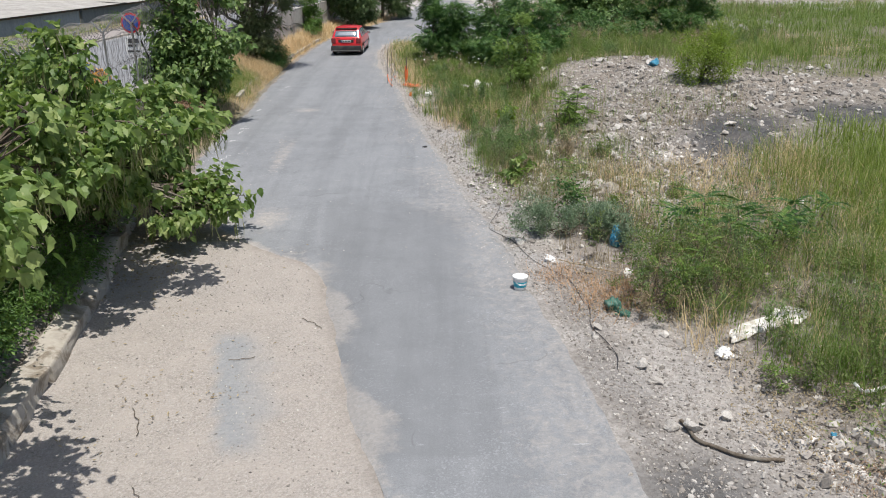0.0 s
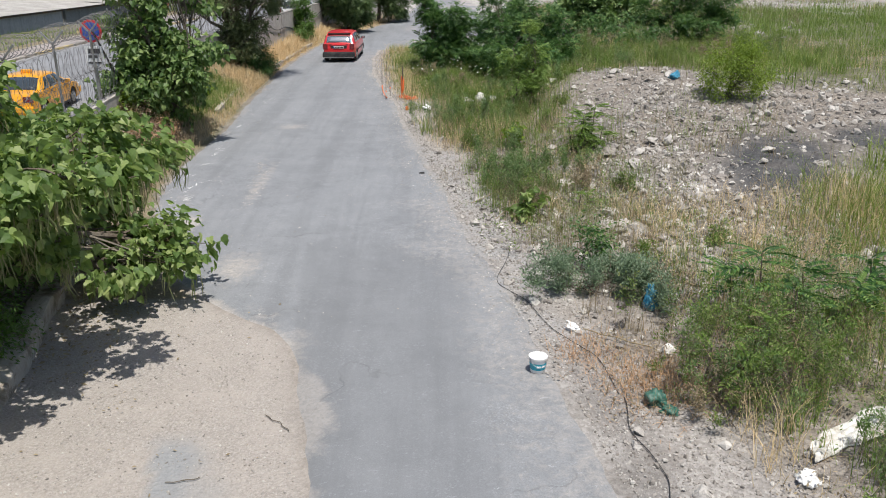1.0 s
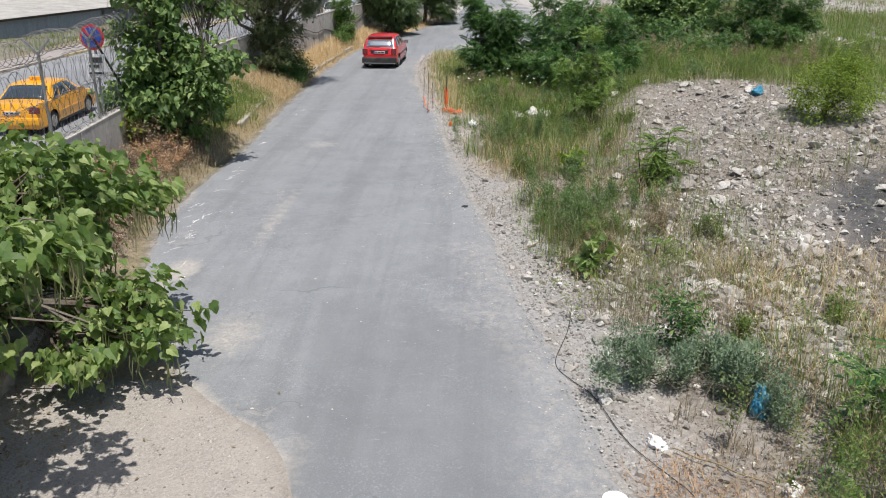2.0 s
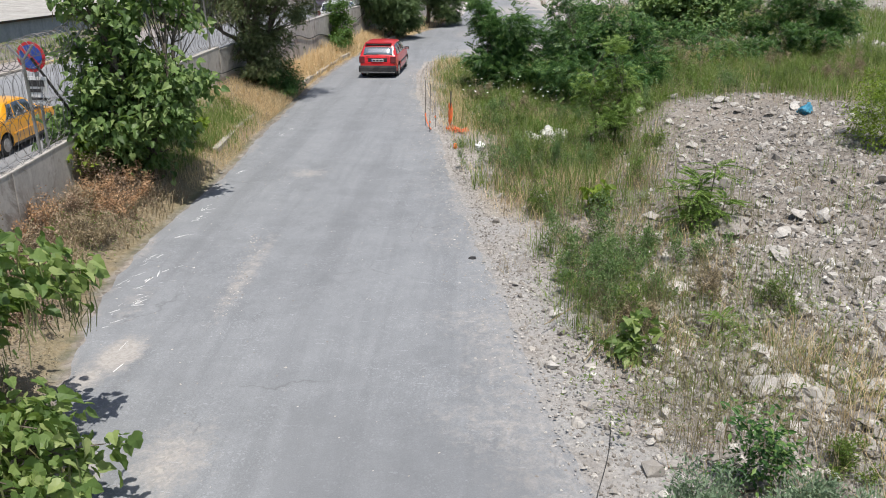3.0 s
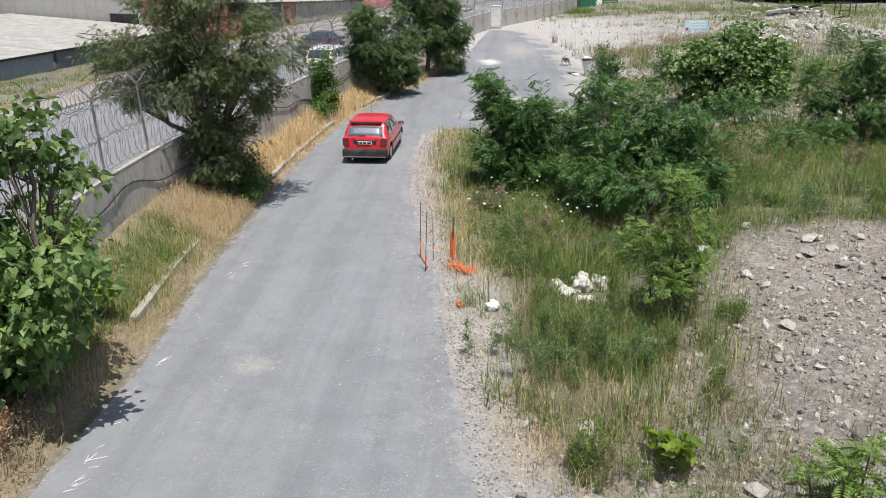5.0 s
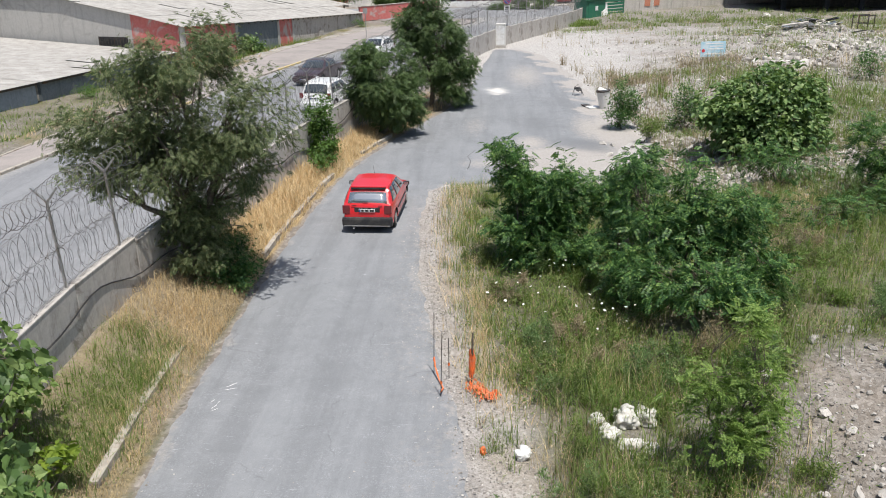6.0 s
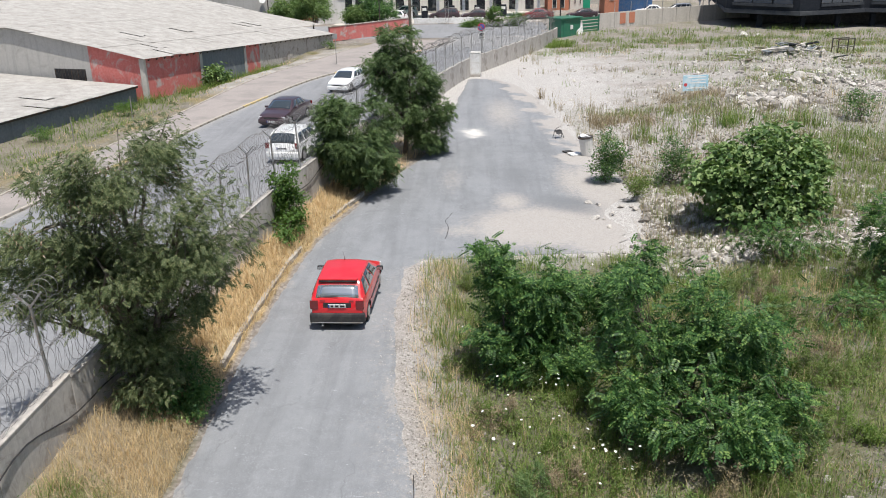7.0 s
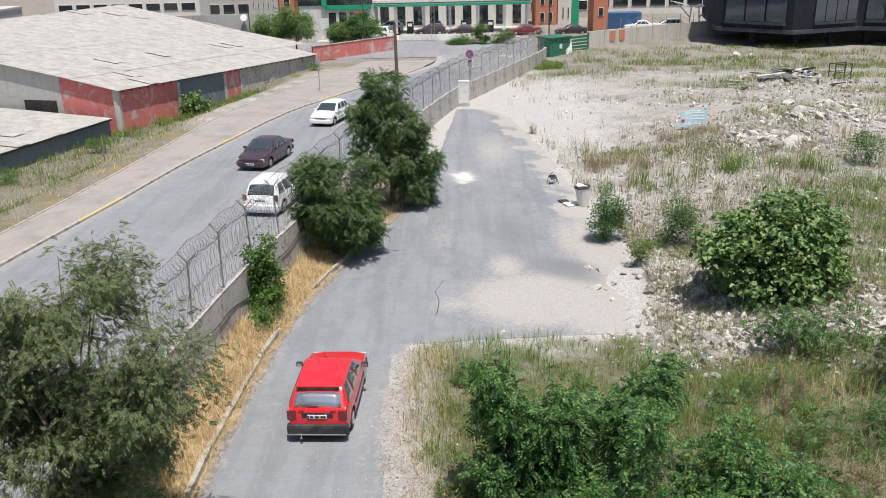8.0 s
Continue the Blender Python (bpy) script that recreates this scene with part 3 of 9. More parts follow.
M_LEAF_DARK = leafy("acacia_leaf_dull", [(0.038, 0.062, 0.028), (0.09, 0.125, 0.054), (0.165, 0.2, 0.09), (0.32, 0.31, 0.165)], thin=(0.16, 0.26, 0.07))
M_LEAF_MID = leafy("acacia_leaf_dark", [(0.026, 0.056, 0.024), (0.064, 0.11, 0.043), (0.125, 0.185, 0.07), (0.24, 0.3, 0.12)], thin=(0.16, 0.28, 0.07))
M_LEAF_ROB = leafy("acacia_leaf", [(0.014, 0.045, 0.017), (0.036, 0.095, 0.03), (0.09, 0.19, 0.05), (0.27, 0.38, 0.11)], through_light=0.3, thin=(0.16, 0.34, 0.07))
M_LEAF_AIL = leafy("tree_of_heaven_leaf", [(0.05, 0.1, 0.02), (0.11, 0.19, 0.04), (0.2, 0.3, 0.07), (0.32, 0.42, 0.13)], through_light=0.35)
M_LEAF_IVY = leafy("ivy_leaf", [(0.035, 0.08, 0.018), (0.075, 0.15, 0.032), (0.13, 0.22, 0.055)])
M_LEAF_LIME = leafy("lime_leaf", [(0.09, 0.15, 0.018), (0.17, 0.25, 0.03), (0.28, 0.37, 0.055)], through_light=0.42, thin=(0.35, 0.5, 0.05))
M_LEAF_SAGE = leafy("sage_leaf", [(0.12, 0.19, 0.11), (0.19, 0.27, 0.165), (0.3, 0.37, 0.25)], thin=(0.25, 0.36, 0.18))
M_GRASS = leafy("tall_grass_blade", [(0.048, 0.092, 0.018), (0.108, 0.18, 0.036), (0.195, 0.275, 0.07), (0.37, 0.375, 0.15)], through_light=0.44)
M_GRASS_LIME = leafy("reed_blade", [(0.08, 0.125, 0.02), (0.145, 0.205, 0.036), (0.235, 0.29, 0.065), (0.37, 0.355, 0.155)], through_light=0.4)
M_WEED = leafy("weed_leaf", [(0.05, 0.095, 0.025), (0.11, 0.175, 0.045), (0.185, 0.245, 0.075), (0.31, 0.31, 0.14)], through_light=0.4)
M_STRAW = leafy("dry_straw", [(0.46, 0.33, 0.17), (0.64, 0.49, 0.28), (0.8, 0.66, 0.42)], through_light=0.35, thin=(0.8, 0.62, 0.36))
M_STRAW_RUST = leafy("rusty_straw", [(0.3, 0.165, 0.08), (0.46, 0.285, 0.155), (0.62, 0.43, 0.27)], through_light=0.25, thin=(0.55, 0.35, 0.2))
M_OLIVE = leafy("olive_stalk", [(0.09, 0.1, 0.045), (0.17, 0.17, 0.075), (0.27, 0.245, 0.125), (0.42, 0.36, 0.22)], through_light=0.35, thin=(0.4, 0.36, 0.18))
M_DRY = leafy("dry_weed", [(0.16, 0.125, 0.07), (0.29, 0.235, 0.14), (0.44, 0.37, 0.25)], through_light=0.25, thin=(0.5, 0.38, 0.24))
M_LEAF_CAT = leafy("dull_broad_leaf", [(0.03, 0.062, 0.021), (0.078, 0.14, 0.042), (0.15, 0.235, 0.075), (0.33, 0.41, 0.16)], through_light=0.34, thin=(0.28, 0.44, 0.07))
M_RUST = leafy("rusty_weed", [(0.07, 0.045, 0.028), (0.19, 0.125, 0.08), (0.36, 0.255, 0.175), (0.66, 0.53, 0.4)], through_light=0.2, thin=(0.4, 0.27, 0.17))
M_WEED_BLUE = leafy("wormwood_leaf", [(0.05, 0.1, 0.035), (0.1, 0.175, 0.06), (0.165, 0.25, 0.095), (0.28, 0.36, 0.17)])
M_PETAL = leafy("white_petal", [(0.7, 0.7, 0.66), (0.8, 0.8, 0.77)], through_light=0.2, thin=(0.8, 0.8, 0.7))
M_POD = leafy("pod", [(0.16, 0.2, 0.07), (0.25, 0.27, 0.12), (0.3, 0.25, 0.14)])

# ---- ground ----
def grid_line(a, b, step, grow_to_lo, grow_to_hi):
    mid = list(np.arange(a, b + step / 2, step))
    lo, hi, d = [], [], step
    v = a
    while v > grow_to_lo:
        d *= 1.3
        v -= d
        lo.append(v)
    v, d = b, step
    while v < grow_to_hi:
        d *= 1.3
        v += d
        hi.append(v)
    return np.array(lo[::-1] + mid + hi)


def sandy(x, y):
    """The bare pale stretch of the far lot."""
    return np.exp(-(((x - 6 - 0.12 * (y - 90)) / 7.5) ** 4 + ((y - 93) / 15) ** 4))


def bare_mound(x, y):
    """The stony mound, where little grows: 0 to 1."""
    back = np.interp(x, (3, 5.5, 8, 9.5, 11.5, 15, 20), (34, 37, 37.2, 35, 32.4, 31.2, 30.5))
    left = 3.9 + 0.5 * np.clip(y - 34, 0, 3)
    return smooth01(0.5, -0.5, y - back + 0.5 * wob(x, y, 1.3, 2.0)) * smooth01(-0.4, 0.4, x - left) * smooth01(26, 30, y)


def ash_bed(x, y):
    """The burnt strip across the waste ground."""
    return np.exp(-(((x - 7.7 - 0.34 * (y - 21.5) + 0.3 * wob(x, y, 1.1, 4.0)) / 1.45) ** 4 + ((y - 23.3 + 0.4 * wob(x, y, 0.9, 2.0)) / 3.0) ** 4))


def zones(x, y):
    """Kinds of ground over the plan, each 0 to 1."""
    n1, n2, n3 = wob(x, y, 0.8, 3.0), wob(x, y, 2.3, 4.0), wob(x, y, 0.3, 6.0)
    rx, lx = right_x(np.minimum(y, 91)), left_x(np.minimum(y, 91))
    lane = (y < 92)
    band = smooth01(2.1, 0.9, x - rx + 0.4 * n1) * (x > rx - 1.5) * lane
    pale = 0.58 * band * (0.8 + 0.3 * n2)
    yard = smooth01(0.0, 2.0, y - 50 - 2 * n1) * smooth01(10, 6, x - 0.05 * (y - 60) + 1.5 * n1) * (x > -3)
    far = smooth01(60, 68, y) * (0.66 + 0.35 * n1 + 0.3 * n3 + 0.2 * n2)
    pale = np.maximum(pale, np.maximum(yard * 0.9, np.clip(far, 0, 1) * (x > 0) * 0.95))
    mound = np.exp(-(((x - 6.6) / 3.0) ** 2 + ((y - 33.5) / 4.2) ** 2))
    pale = np.clip(np.maximum(pale, 0.05 * mound + 0.3 * n2 * mound), 0, 1)
    pale = np.maximum(pale, 0.42 * np.exp(-(((x - 5.4) / 3.0) ** 2 + ((y - 20.0) / 4.0) ** 2)) * (0.8 + 0.7 * n2))
    pale = pale * (1 - 0.75 * smooth01(108, 114, y) * (x > 8))
    heap = np.exp(-(((x - 8.5) / 4.5) ** 2 + ((y - 54.5) / 3.2) ** 2))
    pale = np.maximum(pale, np.clip(heap * (0.95 + 0.3 * n2), 0, 1))
    sand = smooth01(0.5, -0.3, x - lx) * (x > np.interp(y, BED_Y, BED_X) - 0.2) * smooth01(24, 17, y + n1)
    ash = ash_bed(x, y) * (1.05 + 0.3 * n2)
    ash = np.maximum(ash, 1.3 * np.exp(-(((x - 12.6) / 2.0) ** 4 + ((y - 25.9) / 1.2) ** 4)) * (0.9 + 0.4 * n2))
    ash = np.maximum(ash, 0.3 * smooth01(0.5, 0.1, np.abs(x - rx - 0.35 + 0.3 * n1)) * smooth01(15.5, 13, y))
    pale = np.maximum(pale, 0.5 * smooth01(0.3, 0.9, x - rx + 0.3 * n1) * smooth01(2.6, 1.6, x - rx) * smooth01(15.5, 12, y))
    ash = np.maximum(ash, 0.9 * np.exp(-(((x - 3.0) / 0.8) ** 2 + ((y - 8.2) / 0.9) ** 2)))
    turf = smooth01(3.0, 5.5, x - rx + n1) * (y < 56) * (1 - 0.95 * np.clip(ash * 2, 0, 1)) * (1 - 0.8 * smooth01(21.5, 23, y) * smooth01(31, 28, y)) * (1 - np.clip(1.3 * np.exp(-(((x - 6.5) / 4.0) ** 2 + ((y - 27) / 9.0) ** 2)), 0, 1)) * (0.7 + 0.3 * n2)
    turf = np.maximum(turf, smooth01(0.8, 2.2, x - rx) * smooth01(3.4, 1.6, x - rx) * (y > 29) * (y < 52) * 0.9)
    turf = np.maximum(turf, (x > wall_x(y)) * (x < lx) * (y > 17) * (y < 41) * (0.55 + 0.4 * n1))
    turf = np.maximum(turf, (x < walk_x(y) - 0.3) * (0.6 + 0.4 * n1) * (y < 125))
    turf = np.maximum(turf, smooth01(60, 75, y) * np.clip(0.35 + 0.9 * n3 + 0.45 * n1, 0, 1) * (x > 5) * 0.7 * (1 - sandy(x, y)))
    turf = np.maximum(turf, smooth01(1.0, 1.9, x - rx + 0.4 * n1) * smooth01(34, 37, y + n1) * smooth01(53.0 , 50.5, y + 0.8 * n1) * 0.9)
    turf = np.maximum(turf, smooth01(12, 17, x + 2 * n1) * smooth01(49, 52, y) * smooth01(70, 65, y + 2 * n1) * (0.75 + 0.3 * n2))
    straw = (x > wall_x(y)) * (x < lx - 0.1) * np.maximum(smooth01(40, 44, y), 0.4) * (y > 17) * smooth01(68, 62, y)
    straw = np.maximum(straw, (x < walk_x(y) - 0.3) * smooth01(6, 2, walk_x(y) - x + 1.5 * n1) * np.clip(0.15 + 0.5 * n1 + 0.3 * n2, 0, 0.6) * (y < 125))
    slab = (x < walk_x(y) - 0.2) * smooth01(3.8, 2.2, walk_x(y) - x + 0.8 * n1) * smooth01(85, 90, y) * smooth01(125, 118, y) * (0.6 + 0.5 * n1)
    pale = np.clip(np.maximum(pale, slab), 0, 1)
    straw = np.maximum(straw, smooth01(0.1, 0.5, x - rx) * smooth01(1.7, 0.9, x - rx) * (y > 28) * (y < 54) * (0.12 + 0.3 * n1))
    sx = x - (-3.68 - 0.25 * (y - 12.3))
    tar = smooth01(-0.03, 0.06, sx) * smooth01(0.95, 0.3, sx + 0.25 * n2) * smooth01(1.2, 0.85, np.abs(y - 10.8) / 1.6 + 0.12 * n1) * 0.95
    tar = np.maximum(tar, 0.5 * smooth01(1.2, 0.5, x - rx + 0.35 * n1) * (x > rx - 1.0) * smooth01(14, 17, y) * smooth01(33, 27, y) * np.clip(0.7 + 0.5 * n2, 0, 1))
    turf, straw = turf * (1 - 0.9 * bare_mound(x, y)) * (1 - np.clip(slab, 0, 0.9)), straw * (1 - np.clip(slab, 0, 0.9))
    return pale, sand, np.clip(ash, 0, 1), np.clip(turf, 0, 1), np.clip(straw, 0, 1), np.clip(tar, 0, 1)


def sheet(xs, ys, z_of):
    X, Y = np.meshgrid(xs, ys)
    V = np.stack([X.ravel(), Y.ravel(), z_of(X.ravel(), Y.ravel())], -1)
    i = np.arange(len(ys) - 1)[:, None] * len(xs) + np.arange(len(xs) - 1)[None]
    F = np.stack([i, i + 1, i + len(xs) + 1, i + len(xs)], -1).reshape(-1, 4)
    return V, F


def set_attr(me, name, values):
    a = me.attributes.new(name, "FLOAT", "POINT")
    a.data.foreach_set("value", np.asarray(values, dtype=np.float32))


xs, ys = grid_line(-28, 32, 0.3, -1600, 1600), grid_line(2, 130, 0.3, -1600, 1600)
xs = np.sort(np.concatenate([xs, xs[(xs > -8) & (xs < 11.8)] + 0.15]))
ys = np.sort(np.concatenate([ys, ys[(ys > 2) & (ys < 40)] + 0.15]))
V, F = sheet(xs, ys, lambda x, y: height(x, y) - 0.02)
ground_me = mesh_of("ground", V, F, M_GROUND, True)
for zone_name, zone_values in zip(("pale", "sand", "ash", "turf", "straw", "tar"), zones(V[:, 0], V[:, 1])):
    set_attr(ground_me, zone_name, zone_values)
tagged(new("ground", ground_me), "waste ground of earth, crushed stone and dry turf", "ground", kind="structure")


def strip(y0, y1, step, x_lo, x_hi, across, lift, ragged=0.0):
    """A sheet between two edges that run along y, laid on the ground."""
    Y = np.arange(y0, y1 + step / 2, step)
    a, b = x_lo(Y), x_hi(Y)
    if ragged:
        r = np.random.default_rng(17)
        for size, share in ((12, 0.7), (4, 0.45), (2, 0.2)):
            k = len(Y) // size + 2
            at = np.arange(len(Y)) / size
            a = a + ragged * share * np.interp(at, np.arange(k), r.normal(0, 1, k))
            b = b + ragged * (1 + 4 * (Y > 52.8)) * share * np.interp(at, np.arange(k), r.normal(0, 1, k))
    s = np.linspace(0, 1, across)
    X = a[:, None] + (b - a)[:, None] * s[None]
    YY = np.repeat(Y[:, None], across, 1)
    Z = height(X, YY) + lift
    V = np.stack([X, YY, Z], -1).reshape(-1, 3)
    i = np.arange(len(Y) - 1)[:, None] * across + np.arange(across - 1)[None]
    F = np.stack([i, i + 1, i + across + 1, i + across], -1).reshape(-1, 4)
    return V, F


# lane
def lane_z(x, y):
    return -1.0 * smooth01(85, 128, y)


V, F = strip(-30, 92, 0.1, left_x, right_x, 60, 0.0, 0.07)
V[:, 2] = lane_z(V[:, 0], V[:, 1]) + 0.012 + 0.012 * wob(V[:, 0], V[:, 1], 0.6, 8.0)
edge_fall = np.minimum(V[:, 0] - left_x(V[:, 1]), right_x(V[:, 1]) - V[:, 0])
V[:, 2] -= 0.05 * smooth01(0.28, -0.05, edge_fall + 0.06 * wob(V[:, 0], V[:, 1], 3.1, 5.0))
lane_me = mesh_of("lane", V, F, M_ROAD, True)
x, y = V[:, 0], V[:, 1]
dust = 0.5 * smooth01(0.5, 0.0, right_x(y) - x + 0.4 * wob(x, y, 1.3, 2.0) + 0.2 * wob(x, y, 4.3, 3.0))
dust = np.maximum(dust, 0.45 * smooth01(0.4, 0.0, x - left_x(y) + 0.3 * wob(x, y, 1.7, 6.0)))
dust = np.maximum(dust, 0.85 * smooth01(0.6, 0.0, x - left_x(y) + 0.35 * wob(x, y, 1.1, 6.0) + 0.15 * wob(x, y, 4.0, 2.0)) * (y < 19))
dust = np.maximum(dust, (0.3 + 0.15 * (y < 23)) * smooth01(2.6, 0.2, right_x(y) - x + 0.5 * wob(x, y, 0.9, 1.0)))
dust = np.maximum(dust, 1.2 * smooth01(1.9, 0.2, right_x(y) - x + 1.0 * wob(x, y, 0.9, 1.5) + 0.4 * wob(x, y, 2.7, 3.5)) * (y > 52.8))
blobs = ((1.6, 55.6, 2.6, 2.4, 1.6), (3.9, 55.0, 1.8, 3.0, 1.6), (4.7, 61, 1.2, 4.2, 1.5), (0.6, 58.8, 0.9, 1.6, 0.9), (-1.4, 55.2, 1.3, 0.9, 0.7), (-2.0, 62.5, 0.8, 3.0, 0.5), (1.0, 78, 1.5, 6, 0.7), (-6.3, 23.0, 0.4, 1.2, 0.4), (-5.75, 21.2, 0.32, 0.6, 1.3), (-5.95, 20.4, 0.3, 0.5, 0.9), (-4.7, 24.5, 0.25, 2.5, 0.6), (-2.2, 13.4, 0.8, 0.9, 0.5), (-5.0, 31.4, 0.7, 0.5, 0.6), (3.6, 62, 1.0, 3.5, 0.85), (0.9, 19.5, 0.7, 4, 0.45), (-3.1, 15.2, 0.6, 1.6, 0.6), (-4.0, 18.5, 0.6, 1.0, 0.7))
for cx, cy, rx_, ry_, a in blobs:
    dust = np.maximum(dust, a * np.exp(-(((x - cx) / rx_) ** 2 + ((y - cy) / ry_) ** 2)))
white_spot = np.exp(-(((x + 0.9 + 0.2 * (y - 72.3)) / 0.55) ** 2 + ((y - 72.3 + 0.3 * wob(x, y, 3.0, 1.0)) / 1.2) ** 4) * 1.1)
dust = np.clip(np.maximum(dust, 1.6 * white_spot * (0.7 + 0.5 * wob(x, y, 2.5, 4.0))), 0, 1.6)
patch = np.maximum(np.exp(-(((x - 3.0) / 1.2) ** 4 + ((y - 58.4 + 0.6 * x - 1.8) / 1.2) ** 4)), 0.8 * np.exp(-(((x - 1.2) / 0.9) ** 2 + ((y - 63.0) / 2.4) ** 2)))
patch = np.maximum(patch, smooth01(-0.06, 0.06, x - (-2.55 + 0.1 * (17 - y))) * smooth01(19.5, 18.5, y + 0.4 * x) * (y > 9) * smooth01(0.9, 0.2, x) * 0.55)
set_attr(lane_me, "dust", dust)
set_attr(lane_me, "patch", patch)
set_attr(lane_me, "lime", np.clip(0.95 * white_spot * (0.75 + 0.5 * wob(x, y, 2.5, 4.0)), 0, 0.62))
tagged(new("road_lane", lane_me), "worn grey asphalt lane with dusty edges and cracks", "road", kind="structure")

# street behind the wall
V, F = strip(-30, 130, 0.6, lambda y: kerb_x(y), lambda y: wall_x(y) + 0.0, 30, 0.0)
V[:, 2] = lane_z(V[:, 0], V[:, 1]) + 0.03
street_me = mesh_of("street", V, F, M_STREET, True)
set_attr(street_me, "dust", 0.6 * smooth01(1.2, 0.0, V[:, 0] - kerb_x(V[:, 1])) + 0.5 * smooth01(1.5, 0.0, wall_x(V[:, 1]) - V[:, 0]) + 0.5 * smooth01(105, 125, V[:, 1]))
set_attr(street_me, "patch", 0.3 * np.exp(-((V[:, 0] - kerb_x(V[:, 1]) - 4) / 1.2) ** 2))
tagged(new("road_street", street_me), "smooth grey asphalt street with two lanes", "road", kind="structure")
V, F = sheet(np.arange(-40, 61, 3.0), np.arange(129, 146.6, 1.5), lambda x, y: lane_z(x, y) + 0.028)
cross_me = mesh_of("cross_road", V, F, M_STREET, True)
set_attr(cross_me, "dust", 0.3 + 0 * V[:, 0])
set_attr(cross_me, "patch", 0 * V[:, 0])
tagged(new("road_cross", cross_me), "grey asphalt cross street before the fuel station", "road", kind="structure")

# pavement, with pavers as courses, and its kerbs
V, F = strip(-20, 126, 0.6, walk_x, lambda y: kerb_x(y) - 0.16, 14, 0.0)
V[:, 2] = lane_z(V[:, 0], V[:, 1]) + 0.13
tagged(new("pavement", mesh_of("pavement", V, F, M_PAVER, True)), "pinkish paved footway beside the street", "pavement", kind="structure")


def kerb_run(name, line, y0, y1, length, w, h, mats, label, sink=0.0, gap=0.012, skip=0.0, jitter=0.004):
    """Kerb stones end to end along a line; each is a piece."""
    run = tagged(new(name), label, "kerb", kind="structure")
    shapes = []
    for m in mats:
        bm = box_bm(w, length - gap, h + 0.12, 0, 0, -0.12, 0.012)
        me = bpy.data.meshes.new("kerb_stone")
        bm.to_mesh(me)
        bm.free()
        me.materials.append(m)
        shapes.append(me)
    r = random.Random(5)
    y, i = y0, 0
    while y < y1:
        slope = float(line(y + 0.5) - line(y - 0.5))
        if r.random() >= skip:
            ob = new("kerb_stone", shapes[(i // 4) % len(shapes)])
            ob.parent = run
            x = float(line(y))
            ob.matrix_basis = pose(x + r.uniform(-jitter, jitter), y, (gz(x, y) if sink else float(lane_z(x, y))) - sink + r.uniform(-jitter, jitter), r.uniform(-1, 1), r.uniform(-1, 1), -math.degrees(math.atan(slope)))
        y += length / math.sqrt(1 + slope * slope) ** -1 * (1 / (1 + slope * slope))
        i += 1
    return run


kerb_run("kerb_street", lambda y: kerb_x(y) - 0.08, 30, 120, 1.0, 0.16, 0.15, (M_KERB, M_KERB_YELLOW, M_KERB, M_KERB), "painted kerb of yellow and bare concrete stones along the street")
kerb_run("kerb_footway", lambda y: walk_x(y) - 0.05, 40, 118, 1.2, 0.12, 0.17, (M_KERB,), "pale concrete edging behind the footway")
kerb_run("kerb_verge", lambda y: left_x(y) - 0.6, 33.4, 38.2, 1.3, 0.17, 0.22, (M_KERB,), "weathered concrete edging in the grassy verge", sink=0.165, skip=0.2, jitter=0.05)
kerb_run("kerb_verge", lambda y: left_x(y) - 0.28, 45, 60, 1.8, 0.14, 0.18, (M_KERB,), "weathered concrete edging in the dry verge", sink=0.08, skip=0.2, jitter=0.05)


# low broken wall of the planting bed
def bed_blocks():
    run = tagged(new("low_bed_wall"), "low weathered concrete wall edging a planting bed", "low wall", kind="structure")
    r = random.Random(3)
    y = 4.0
    while y < 19.5:
        length = r.uniform(1.4, 2.6)
        ym = y + length / 2
        x = float(np.interp(ym, BED_Y, BED_X))
        slope = float(np.interp(ym + 0.5, BED_Y, BED_X) - np.interp(ym - 0.5, BED_Y, BED_X))
        h = r.uniform(0.2, 0.34)
        bm = box_bm(0.42, length - 0.05, h + 0.2, 0, 0, -0.2, 0.04)
        bmesh.ops.subdivide_edges(bm, edges=bm.edges[:], cuts=2, use_grid_fill=True)
        for v in bm.verts:
            q = v.co * 2.3 + Vector((x, ym, 0))
            v.co += noise.noise_vector(q) * 0.09
        ob = part("wall_block", bm, M_KERB, run)
        ob.matrix_basis = pose(x - 0.21, ym, 0, 0, r.uniform(-2, 2), -math.degrees(math.atan(slope)))
        y += length


bed_blocks()


# boundary wall: concrete panels, one piece each

def boundary_wall():
    run = tagged(new("wall_boundary"), "stained grey concrete panel wall under a razor wire fence", "wall", kind="structure")
    y = 1.0
    while y < 122:
        x0, x1 = float(wall_x(y)), float(wall_x(y + 3.0))
        dx = x1 - x0
        step = 3.0
        length = math.hypot(dx, step)
        base = float(lane_z(0, y + 1.5))
        h = float(wall_h(y + 1.5))
        bm = box_bm(0.18, length - 0.02, h + 0.3, 0, 0, -0.3, 0.015)
        box_bm(0.2, length - 0.02, 0.05, 0, 0, h - 0.01, 0.015, bm)
        ob = part("wall_panel", bm, M_CONC, run)
        ob.matrix_basis = pose((x0 + x1) / 2 - 0.0, y + 1.5, base, 0, 0, -math.degrees(math.atan2(dx, step)))
        y += 3.0


boundary_wall()


